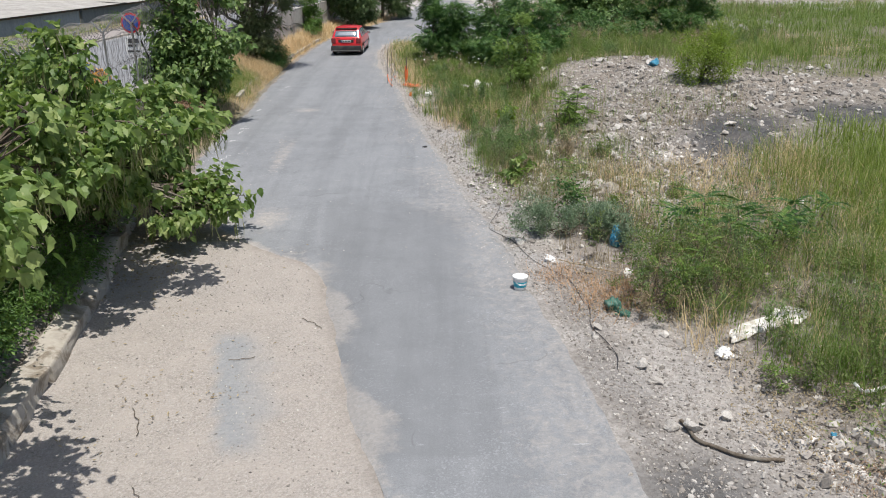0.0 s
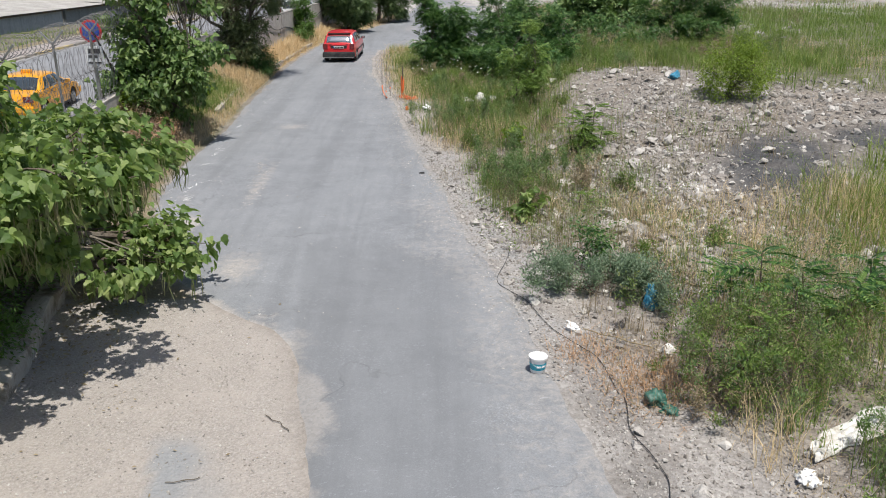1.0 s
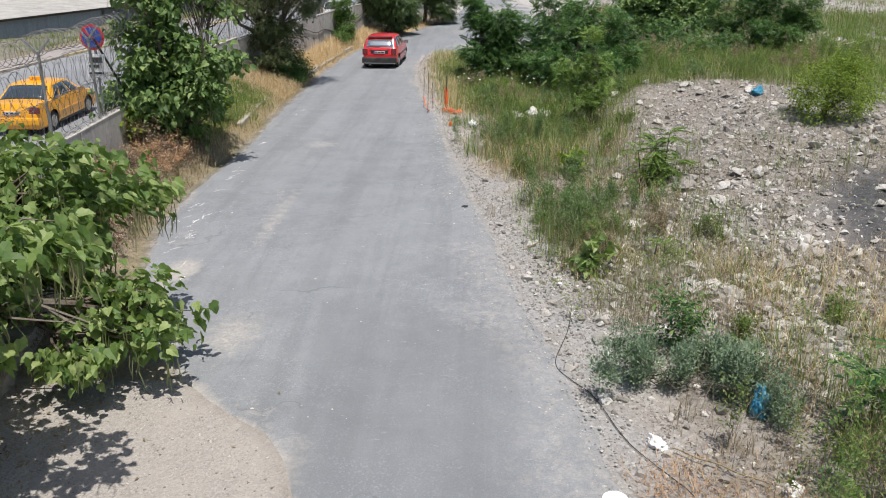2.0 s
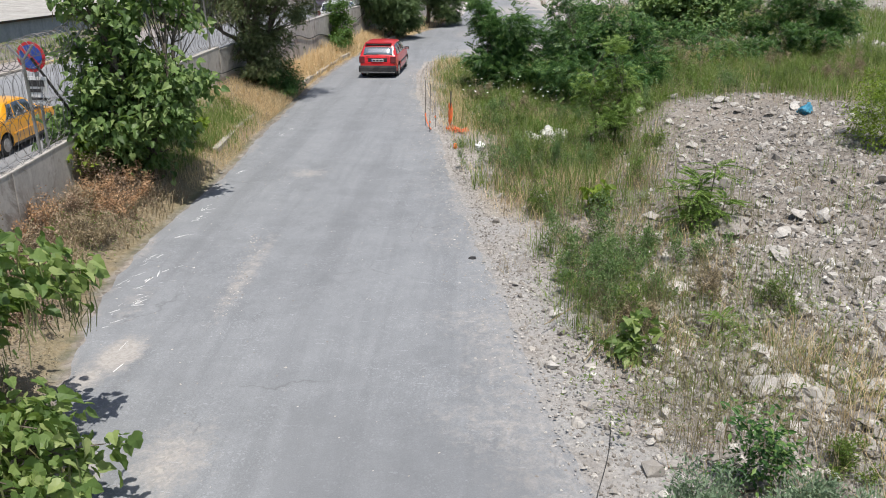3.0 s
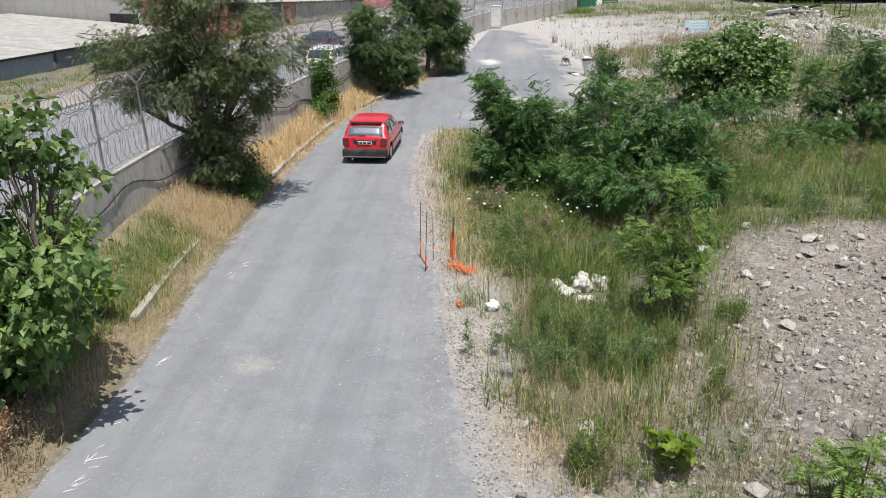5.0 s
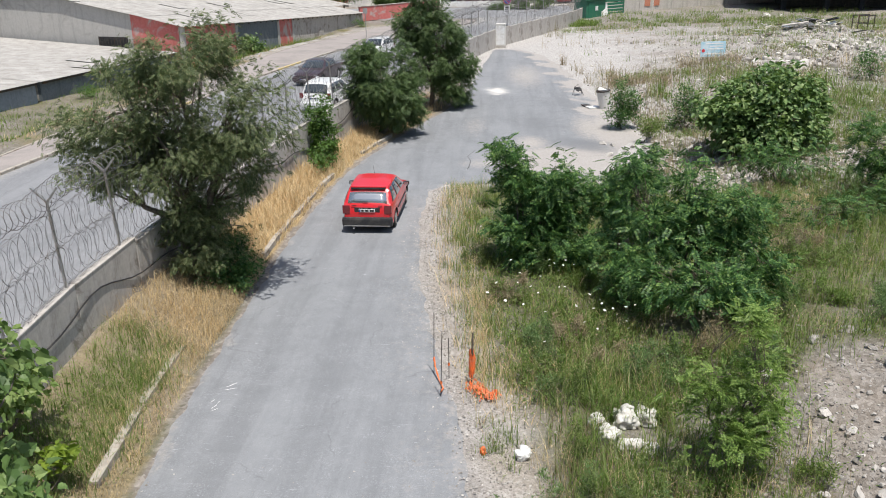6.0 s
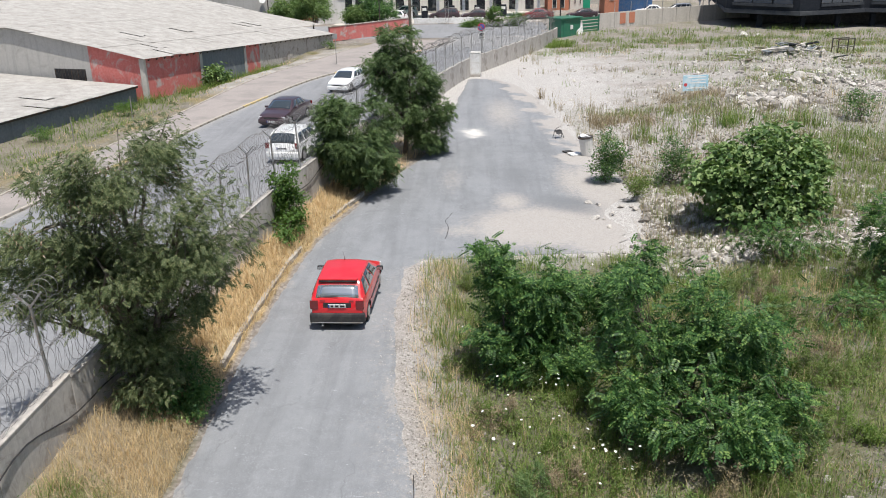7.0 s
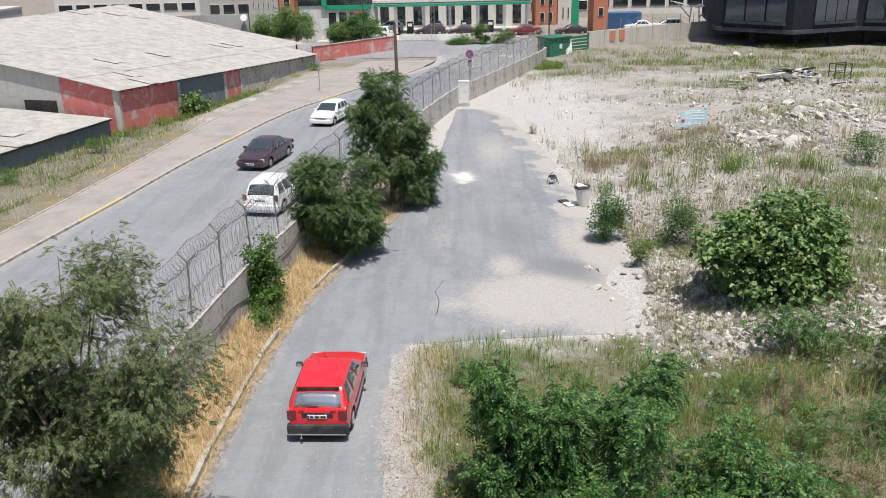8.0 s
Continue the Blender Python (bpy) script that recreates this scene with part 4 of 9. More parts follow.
def fence():
    """Posts with forked tops, line wires, and flat and round coils of razor tape."""
    run = tagged(new("razor_wire_fence"), "galvanised fence posts strung with coiled razor wire", "fence")
    bm = box_bm(0.05, 0.05, 1.95, 0, 0, 0, 0.008)
    for s in (-1, 1):
        m = Matrix.Translation((0, 0, 1.9)) @ Matrix.Rotation(radians(42 * s), 4, "Y")
        box_bm(0.04, 0.04, 0.42, 0, 0, 0, 0.006, bm, m)
    me = bpy.data.meshes.new("post")
    bm.to_mesh(me)
    bm.free()
    me.materials.append(M_GALV)
    r = random.Random(9)
    top = lambda y: lane_z(0, y) + wall_h(y)
    y = 3.0
    while y < 122:
        ob = new("post", me)
        ob.parent = run
        ob.matrix_basis = pose(float(wall_x(y)), y, float(top(y)), r.uniform(-2, 2), r.uniform(-2.5, 2.5), r.uniform(-6, 6))
        y += 2.6
    ys_ = np.arange(2, 122.1, 1.3)
    for dz in (0.15, 0.95, 1.75):
        pts = np.stack([wall_x(ys_), ys_, top(ys_) + dz - 0.04 * (np.arange(len(ys_)) % 2)], -1)
        V, F = tube(pts, 0.006, 4)
        piece("line_wire", V, F, M_WIRE, run)
    rr = np.random.default_rng(4)
    for name, zc, rad, depth, pitch, th in (("razor_coil", 0.5, 0.44, 0.06, 0.19, 0.0048), ("razor_coil", 1.32, 0.44, 0.06, 0.19, 0.0048), ("top_coil", 2.08, 0.23, 0.23, 0.22, 0.007)):
        n = int(120 / pitch)
        k = 18
        a = np.linspace(0, 2 * np.pi * n, n * k)
        wob_r = rad * (1 + 0.12 * np.interp(a, np.linspace(0, a[-1], n), rr.normal(0, 1, n)))
        yy = 2 + 120 * a / a[-1] + wob_r * np.cos(a) * (0.95 if depth < 0.2 else 0.25)
        xx = wall_x(yy) + depth * np.sin(a * (0.5 if depth < 0.2 else 1.0))
        zz = top(yy) + zc + wob_r * np.sin(a) * (1 if depth < 0.2 else 0) + (wob_r * np.cos(a) if depth > 0.2 else 0)
        if depth > 0.2:
            zz = zz + 0.05 * np.sin(yy * 2.4)
        V, F = tube(np.stack([xx, yy, zz], -1), th, 3)
        piece(name, V, F, M_WIRE, run, "loops of galvanised razor tape")
    # loose cable along the wall
    yc = np.arange(33, 64, 0.5)
    V, F = tube(np.stack([wall_x(yc) + 0.13, yc, top(yc) - 0.75 + 0.22 * np.sin(yc * 0.55) + 0.1 * np.sin(yc * 1.7)], -1), 0.018, 5)
    piece("cable", V, F, M_BLACK, run, "black cable sagging along the wall")


fence()


# ---- sheds ----
def along(a, b, s, t, z):
    """A place s metres along the line from a to b, t metres to its left, at height z."""
    d = (Vector(b) - Vector(a)).normalized()
    return Vector((a[0] + d.x * s - d.y * t, a[1] + d.y * s + d.x * t, z))


def roof_sheets(parent, a, b, s0, s1, t0, t1, z0, z1, seed, drop=0.0, drop_top=None):
    """Corrugated sheets in courses, lapped, a few slipped. One part a course."""
    r = random.Random(seed)
    rows = max(2, round((t1 - t0) / 2.2))
    for i in range(rows):
        ta, tb = t0 + (t1 - t0) * i / rows, t0 + (t1 - t0) * (i + 1) / rows + 0.15
        za, zb = z0 + (z1 - z0) * (ta - t0) / (t1 - t0), z0 + (z1 - z0) * (tb - t0) / (t1 - t0)
        Vs, Fs = [], []
        s = s0
        while s < s1 - 0.1:
            w = min(1.05, s1 - s)
            n = 8
            lift = 0.004 * (i % 2) + r.uniform(0, 0.003) + (0.06 if r.random() < 0.02 else 0)
            tilt = r.uniform(-0.12, 0.12) if r.random() < 0.05 else 0
            k = len(Vs)
            for j in range(n + 1):
                ss = s + w * j / n
                wave = 0.016 * (j % 2)
                for tt, zz in ((ta + tilt, za), (tb + tilt, zb)):
                    slide = drop if drop_top is None else drop + (drop_top - drop) * (tt - t0) / (t1 - t0)
                    p = along(a, b, ss, tt, zz + wave + lift - slide * (ss - s0))
                    Vs.append(p)
            for j in range(n):
                Fs.append((k + 2 * j, k + 2 * j + 2, k + 2 * j + 3, k + 2 * j + 1))
            s += w
        piece("roof_sheet_course", Vs, Fs, M_ROOF, parent, kind="stuff")


def shed_big():
    a, b = (-25.9, 89.2), (-16.7, 123.5)
    ob = tagged(new("shed"), "long low shed with peeling red walls and pale sheet roof", "shed")
    L, drop = 35.5, 0.057

    def wall(name, pts, mat, label="", depth=0.25):
        return part(name, slab_bm(pts, depth), mat, ob, label)

    g = -1.4
    # front, in painted bays
    bays = ((0, 8.0, M_RED), (8.0, 15.5, M_SHEDBLUE), (15.5, 18.5, M_RED), (18.5, L, M_CONC))
    for s0, s1, m in bays:
        zt0, zt1 = 2.33 - drop * s0, 2.33 - drop * s1
        wall("front_wall", [along(a, b, s0, 0, g), along(a, b, s1, 0, g), along(a, b, s1, 0, zt1), along(a, b, s0, 0, zt0)], m, "peeling painted bay of the front wall")
        pil = slab_bm([along(a, b, s1 - 0.2, -0.05, g), along(a, b, s1 + 0.2, -0.05, g), along(a, b, s1 + 0.2, -0.05, zt1), along(a, b, s1 - 0.2, -0.05, zt1)], 0.2)
        part("pilaster", pil, M_SHEDGREY, ob)
    part("corner_post", box_bm(0.4, 0.4, 2.33 - g, a[0] - 0.1, a[1] + 0.15, g, 0.02), M_CONC_PALE, ob)
    # gable towards the open end: red by the corner, grey beyond
    wall("gable_wall", [along(a, b, 0, 4.8, g), along(a, b, 0, 0.25, g), along(a, b, 0, 0.25, 2.36), along(a, b, 0, 3.6, 3.05), along(a, b, 0, 4.8, 3.25)], M_RED, "peeling red render by the corner")
    wall("gable_wall", [along(a, b, 0, 35, g), along(a, b, 0, 4.8, g), along(a, b, 0, 4.8, 3.25), along(a, b, 0, 12, 4.5), along(a, b, 0, 28, 5.35), along(a, b, 0, 35, 4.6)], M_SHEDGREY, "bare grey render")
    # grated opening
    vent = tagged(new("vent_opening"), "grated opening, its dark inside a black plate")
    vent.parent = ob
    # black plate on the wall stands in for the unlit inside
    part("backing", slab_bm([along(a, b, -0.02, 8.2, 0.3), along(a, b, -0.02, 5.3, 0.3), along(a, b, -0.02, 5.3, 1.45), along(a, b, -0.02, 8.2, 1.45)], 0.05), M_BLACK, vent)
    for i in range(10):
        t = 5.4 + i * 0.3
        V, F = tube([along(a, b, -0.06, t, 0.3), along(a, b, -0.06, t, 1.45)], 0.025, 4)
        piece("bar", V, F, M_DARKMETAL, vent)
    wall("far_gable", [along(a, b, L, 0.0, g), along(a, b, L, 34, g), along(a, b, L, 34, 4.4), along(a, b, L, 28, 5.1), along(a, b, L, 12, 2.4), along(a, b, L, 3.6, 0.95), along(a, b, L, 0, 0.3)], M_SHEDGREY)
    roof_sheets(ob, a, b, -0.3, L + 0.3, -0.35, 3.7, 2.36, 3.12, 1, drop)
    roof_sheets(ob, a, b, -0.3, L + 6, 3.6, 12.0, 3.13, 4.55, 2, drop)
    roof_sheets(ob, a, b, -0.3, L + 6, 11.9, 28, 4.55, 5.4, 3, drop, 0.005)
    roof_sheets(ob, a, b, -0.3, L + 6, 27.95, 36, 5.4, 4.6, 4, 0.005)
    for s in np.arange(0.5, L, 1.05):
        p = along(a, b, float(s), -0.2, 2.28 - drop * float(s))
        part("rafter_end", box_bm(0.08, 0.3, 0.1, p.x, p.y, p.z - 0.1), M_DARKMETAL, ob)


def shed_low(a, b, L, wall_mat, eave, rise, depth, label, seed, drop=0.0):
    ob = tagged(new("lean_to_shed"), label, "shed")
    g = -1.0
    part("front_wall", slab_bm([along(a, b, 0, 0, g), along(a, b, L, 0, g), along(a, b, L, 0, eave), along(a, b, 0, 0, eave)], 0.25), wall_mat, ob)
    for s, flip in ((0, False), (L, True)):
        pts = [along(a, b, s, depth, g), along(a, b, s, 0.25, g), along(a, b, s, 0.25, eave), along(a, b, s, depth, eave + rise)]
        part("side_wall", slab_bm(pts[::-1] if flip else pts, 0.25), M_SHEDGREY, ob)
    roof_sheets(ob, a, b, -0.2, L + 0.1, -0.3, depth, eave + 0.04, eave + rise, seed, drop)
    fas = slab_bm([along(a, b, 0, -0.22, eave - 0.12), along(a, b, L, -0.22, eave - 0.12), along(a, b, L, -0.22, eave + 0.02), along(a, b, 0, -0.22, eave + 0.02)], 0.04)
    part("eaves_board", fas, M_DARKMETAL, ob)


shed_big()
shed_low((-30.4, 74.6), (-26.4, 88.6), 14.4, M_SHEDBLUE, 0.42, 0.85, 18, "low lean-to with a dark wall under pale patched roof sheets", 5)
shed_low((-39.7, 42.0), (-30.5, 74.3), 33.5, M_SHEDPALE, 0.42, 0.85, 18, "low shed with a blue-grey wall and pale sheet roof", 6)

# ---- trees and bushes ----
def bent(p, q, bow, r, n=6):
    """A crooked line between two places."""
    p, q = np.asarray(p, float), np.asarray(q, float)
    s = np.linspace(0, 1, n)[:, None]
    off = r.normal(0, bow, 3)
    mid = r.normal(0, bow * 0.35, (n, 3)) * (s * (1 - s) * 4)
    return p + (q - p) * s + off * (s * (1 - s) * 4) + mid


def in_lobe(r, lobe, n, inner=0.5):
    """Places in one mass of a crown: in clumps near its skin, with gaps between."""
    cx, cy, cz, rx, ry, rz = lobe
    size = np.array([rx, ry, rz])
    k = int(np.clip(n // 5, 4, 16))
    d = r.normal(0, 1, (k, 3))
    d /= np.linalg.norm(d, axis=1, keepdims=True)
    mid = d * (inner + (1.06 - inner) * r.random((k, 1)) ** 0.7)
    pick = r.integers(0, k, n)
    loose = np.clip(r.normal(0, 1, (n, 3)), -1.5, 1.5) * (0.13 + 0.12 * r.random((k, 1))[pick])
    q = mid[pick] + loose
    out = q / (np.linalg.norm(q, axis=1, keepdims=True) + 1e-6)
    return np.array([cx, cy, cz]) + q * size, out


def plant(name, x, y, lobes, kind, leaves, label, category, leaf_mat, trunk=0.12, seed=1, size=(0.2, 0.3), fork=0.35, stems=1, group="", per=9, spread=0.28, pods=0, inner=0.5, base_z=None, upright=0.0, droop=0.0, seeds=0):
    """A tree or bush: stems, limbs to each mass of the crown, twigs, and leaves on the twigs' ends."""
    r = np.random.default_rng(seed)
    ob = thing(name, x, y, gz(x, y) - 0.03 if base_z is None else base_z, label, category, group=group)
    lobes = [tuple(map(float, l)) for l in lobes]
    top = np.mean([l[:3] for l in lobes], axis=0)
    if trunk:
        for k in range(stems):
            foot = np.array([0, 0, 0]) + (r.normal(0, 0.18, 3) * (1, 1, 0) if stems > 1 else 0)
            goal = top * (0.75, 0.75, 0.8) + r.normal(0, 0.25, 3) * (1, 1, 0.3)
            line = bent(foot, goal, 0.12, r, 9)
            V, F = tube(line, np.linspace(trunk, trunk * 0.45, 9), 8)
            piece("trunk", V, F, M_BARK, ob, smooth=True)
    clusters, outs = [], []
    total = sum((l[3] * l[4] * l[5]) ** (2 / 3) for l in lobes)
    for l in lobes:
        share = (l[3] * l[4] * l[5]) ** (2 / 3) / total
        n = max(3, int(leaves * share / per))
        c, d = in_lobe(r, l, n, inner)
        keep = c[:, 2] > 0.05
        c, d = c[keep], d[keep]
        clusters.append(c)
        outs.append(d)
        if trunk:
            start = top * fork + r.normal(0, 0.05, 3)
            limb = bent(start, l[:3], 0.18, r, 7)
            tubes = [tube(limb, np.linspace(trunk * 0.5, trunk * 0.2, 7), 6)]
            for q in c[:: max(1, len(c) // 14)]:
                at = limb[r.integers(3, 7)]
                tubes.append(tube(bent(at, q, 0.08, r, 4), np.linspace(trunk * 0.16, trunk * 0.04, 4), 4))
            V, F = gather(tubes)
            piece("branch", V, F, M_BARK, ob, kind="stuff")
    C, D = np.concatenate(clusters), np.concatenate(outs)
    at = np.repeat(C, per, 0) + r.normal(0, spread, (len(C) * per, 3)) * (1, 1, 0.7)
    out = np.repeat(D, per, 0)
    ok = at[:, 2] > 0.03
    at, out = at[ok], out[ok]
    n = len(at)
    yaw = np.arctan2(out[:, 1], out[:, 0]) + r.normal(0, 0.9, n)
    pitch = r.normal(0.25 - upright + droop, 0.45, n) - 0.3 * np.clip(out[:, 2], -1, 1)
    roll = r.normal(0, 0.65, n)
    sc = r.uniform(size[0], size[1], n)
    TV, TF = {"heart": (HEART, HEART_F), "lance": (LANCE, LANCE_F), "frond": (FROND, FROND_F), "wide": (FROND_WIDE, FROND_WIDE_F)}[kind]
    V, F = strew(TV, TF, turns(yaw, pitch, roll), at, sc)
    piece("crown", V, F, leaf_mat, ob)
    if seeds:
        q = C[r.integers(0, len(C), seeds)]
        q = np.repeat(q, 26, 0) + r.normal(0, 0.11, (len(q) * 26, 3)) * (1, 1, 1.2)
        k = len(q)
        piece("dry_pod", *strew(LANCE, LANCE_F, turns(r.uniform(0, 6.3, k), r.normal(1.0, 0.4, k), r.normal(0, 0.6, k)), q, r.uniform(0.06, 0.11, k)), M_RUST, ob, "rusty brown dry seed pods", kind="stuff")
    if pods:
        lines = []
        for k in r.integers(0, len(C), pods):
            q = C[k] + D[k] * (0.14, 0.14, 0.02) + r.normal(0, 0.1, 3)
            for _ in range(int(r.integers(3, 8))):
                a = q + r.normal(0, 0.07, 3) - (0, 0, 0.1)
                length = r.uniform(0.28, 0.48)
                lines.append(tube([a, a + (r.normal(0, 0.02), r.normal(0, 0.02), -length / 2), a + (r.normal(0, 0.05), r.normal(0, 0.05), -length)], [0.006, 0.009, 0.005], 3))
        V, F = gather(lines)
        piece("seed_hanging", V, F, M_POD, ob, "long thin hanging seed pods", kind="stuff")
    return ob


CAT = "broad-leaved tree with large leaves and hanging pods"
plant("broadleaf_tree", -8.0, 16.2, [(-0.5, 1.2, 2.6, 1.7, 1.5, 0.85), (1.3, 1.3, 2.3, 1.4, 1.3, 0.7), (2.1, 1.4, 1.85, 0.95, 0.85, 0.5), (3.1, 1.0, 0.7, 0.9, 0.65, 0.4), (2.6, 0.5, 0.55, 0.75, 0.6, 0.35), (0.8, -0.4, 1.8, 1.2, 1.0, 0.8), (-1.4, -0.4, 2.1, 1.4, 1.4, 1.0), (1.3, 2.5, 1.8, 1.3, 1.1, 0.75), (0.4, 0.5, 1.3, 1.2, 1.0, 0.6), (1.7, 0.9, 1.05, 1.0, 0.8, 0.5), (0.6, 2.0, 1.1, 1.2, 0.9, 0.5), (1.9, -1.8, 2.0, 1.0, 0.9, 0.5), (1.8, -3.5, 2.5, 1.0, 0.9, 0.5), (-0.2, 2.0, 3.1, 0.4, 0.4, 0.6), (-1.4, 2.6, 3.0, 0.5, 0.5, 0.7), (1.3, -0.7, 3.7, 0.5, 0.5, 0.55), (0.5, -0.2, 3.2, 0.7, 0.7, 0.4), (3.05, -2.3, 2.8, 0.75, 0.8, 0.35), (2.3, -2.9, 2.9, 0.8, 0.8, 0.4), (2.3, -1.3, 2.6, 0.8, 0.8, 0.45)], "heart", 16500, CAT + " over a planting bed", "tree", M_LEAF_BIG, 0.16, 21, (0.09, 0.21), per=10, spread=0.13, pods=430, inner=0.6, droop=0.3)
plant("broadleaf_tree", -8.3, 10.3, [(-0.4, 0.8, 2.9, 1.6, 1.5, 1.2), (0.6, 1.9, 2.3, 1.0, 1.0, 1.0), (0.9, -0.9, 2.7, 1.7, 1.3, 0.8), (1.9, -1.4, 2.6, 1.1, 0.9, 0.5), (-0.8, -1.2, 2.8, 1.5, 1.5, 1.2), (2.3, 1.9, 3.5, 0.45, 0.45, 0.35), (3.45, -2.6, 3.2, 0.85, 0.8, 0.42), (2.2, -2.9, 3.2, 0.9, 0.8, 0.5)], "heart", 10500, CAT + " behind the low wall", "tree", M_LEAF_BIG, 0.15, 22, (0.12, 0.22), per=11, spread=0.17, pods=160, inner=0.6, droop=0.3)
plant("bush", -7.4, 13.0, [(0, 0, 0.6, 0.9, 1.2, 0.6), (0.2, 1.6, 0.5, 0.8, 1.0, 0.5), (0.2, -2.0, 0.5, 0.9, 1.2, 0.45), (0.3, 3.0, 0.5, 0.8, 1.0, 0.5)], "lance", 8000, "leafy green undergrowth in the planting bed", "bush", M_LEAF_IVY, 0.03, 23, (0.06, 0.11), per=12, spread=0.16, inner=0.2)
plant("bush", -6.55, 12.7, [(-0.1, 0, 0.4, 0.5, 1.0, 0.45), (-0.05, -1.4, 0.4, 0.5, 0.9, 0.4), (-0.05, 1.4, 0.35, 0.45, 0.8, 0.4)], "lance", 6500, "leafy green undergrowth behind the low wall", "bush", M_LEAF_IVY, 0.02, 29, (0.05, 0.1), per=12, spread=0.12, inner=0.1)
plant("bush", -6.75, 10.4, [(-0.3, -1.6, 0.45, 0.8, 1.0, 0.5), (-0.1, 0.1, 0.4, 0.7, 1.0, 0.45), (-0.5, 1.4, 0.5, 0.8, 1.0, 0.5), (-1.2, -0.6, 0.7, 0.9, 1.2, 0.7)], "lance", 8000, "dark leafy undergrowth in the shaded planting bed", "bush", M_LEAF_ROB, 0.02, 28, (0.05, 0.1), per=12, spread=0.14, inner=0.1)
plant("broadleaf_tree", -8.3, 29.4, [(0.7, 0.0, 2.6, 0.95, 1.0, 0.55), (-0.7, 0.1, 2.9, 1.05, 1.0, 0.6), (-0.4, 0.2, 3.8, 0.6, 0.65, 0.4), (0.5, 0.4, 4.35, 0.6, 0.5, 0.4), (-0.9, -0.5, 4.3, 0.5, 0.5, 0.4), (0.9, 0.6, 3.9, 0.4, 0.4, 0.3), (0.5, -0.4, 1.7, 0.8, 0.8, 0.6), (-0.6, -0.6, 1.8, 0.8, 0.9, 0.8), (0.2, 0.7, 1.6, 0.7, 0.8, 0.7), (0.0, -0.2, 0.9, 0.65, 0.8, 0.55), (-1.25, -0.6, 1.5, 0.6, 0.8, 0.7), (-1.3, -0.4, 0.7, 0.55, 0.8, 0.5), (-0.5, -0.5, 0.6, 0.7, 0.7, 0.4)], "heart", 7200, "tall bushy tree with large leaves by the wall", "tree", M_LEAF_CAT, 0.13, 24, (0.1, 0.22), per=9, spread=0.19, pods=40, inner=0.5, droop=0.2)
plant("broadleaf_tree", -9.15, 32.6, [(0, 0, 1.3, 0.45, 0.6, 0.6), (-0.1, 0.4, 1.9, 0.35, 0.45, 0.4), (-0.1, 0.7, 1.1, 0.4, 0.5, 0.5)], "heart", 750, "young broad-leaved tree on the bank by the wall", "tree", M_LEAF_BIG, 0.05, 27, (0.09, 0.17), per=8, spread=0.16, inner=0.4, droop=0.3)
plant("bush", -8.35, 32.4, [(0, 0, 0.45, 0.3, 0.3, 0.3), (0.1, 0.1, 0.75, 0.2, 0.2, 0.15)], "heart", 150, "yellowing leafy sapling in the verge", "bush", M_LEAF_LIME, 0.02, 25, (0.1, 0.17), per=6, spread=0.1)
plant("bush", -9.45, 27.9, [(0, 0, 0.45, 0.45, 0.45, 0.4)], "heart", 320, "yellow-green leafy sapling in the verge", "bush", M_LEAF_LIME, 0.02, 26, (0.1, 0.18), per=6, spread=0.13)
plant("bush", -7.95, 42.0, [(-0.05, 0, 0.45, 0.55, 0.8, 0.5), (-0.5, 0.3, 0.9, 0.6, 0.7, 0.75), (0.05, -0.7, 0.25, 0.4, 0.5, 0.28), (-0.6, -0.6, 0.6, 0.5, 0.6, 0.5)], "lance", 7500, "dark creeping bush at the lane's edge", "bush", M_LEAF_ROB, 0.015, 27, (0.06, 0.12), per=9, spread=0.1, inner=0.2)
plant("acacia_tree", -9.0, 41.6, [(0.2, 0.2, 5.6, 1.4, 1.4, 1.0), (-1.3, 0.2, 4.4, 1.4, 1.4, 1.0), (1.4, 0.0, 4.3, 1.25, 1.4, 1.0), (-1.8, -0.5, 3.1, 0.9, 1.0, 0.65), (0.0, -0.8, 3.6, 1.4, 1.2, 0.9), (1.15, 0.3, 2.9, 0.9, 0.95, 0.6), (0.1, -0.2, 1.8, 0.7, 0.8, 0.7), (0.3, -0.3, 0.8, 0.5, 0.6, 0.45), (0.7, 0.3, 0.8, 0.5, 0.6, 0.45), (0.75, 0.1, 1.7, 0.75, 0.8, 0.7), (-0.6, 0.9, 3.2, 1.5, 1.1, 1.0)], "frond", 24000, "dull green acacia with feathery leaves over the wall", "tree", M_LEAF_DARK, 0.2, 31, (0.1, 0.19), per=16, spread=0.17, inner=0.5, seeds=34)
plant("acacia_tree", -6.3, 60.2, [(0, 0, 3.1, 1.2, 1.3, 1.0), (0.8, -0.3, 1.8, 1.1, 1.2, 1.0), (-0.6, -0.5, 1.9, 1.0, 1.0, 1.0), (0.9, 0.2, 0.8, 0.9, 1.0, 0.7)], "frond", 8200, "dense dull green acacia beside the wall", "tree", M_LEAF_MID, 0.12, 32, (0.18, 0.3), per=14, spread=0.17, inner=0.55)
plant("acacia_tree", -4.5, 67.4, [(-0.2, 0, 5.5, 1.0, 1.1, 1.0), (-0.9, -0.2, 4.4, 1.1, 1.2, 0.8), (0.5, 0.0, 3.8, 1.1, 1.2, 1.1), (0.9, -0.3, 2.4, 1.2, 1.2, 1.0), (-0.4, -0.3, 2.5, 1.2, 1.2, 1.2), (0.9, -0.2, 1.1, 1.1, 1.1, 0.8)], "frond", 10800, "tall dark green acacia beside the wall", "tree", M_LEAF_MID, 0.15, 33, (0.18, 0.3), per=14, spread=0.17, inner=0.55)
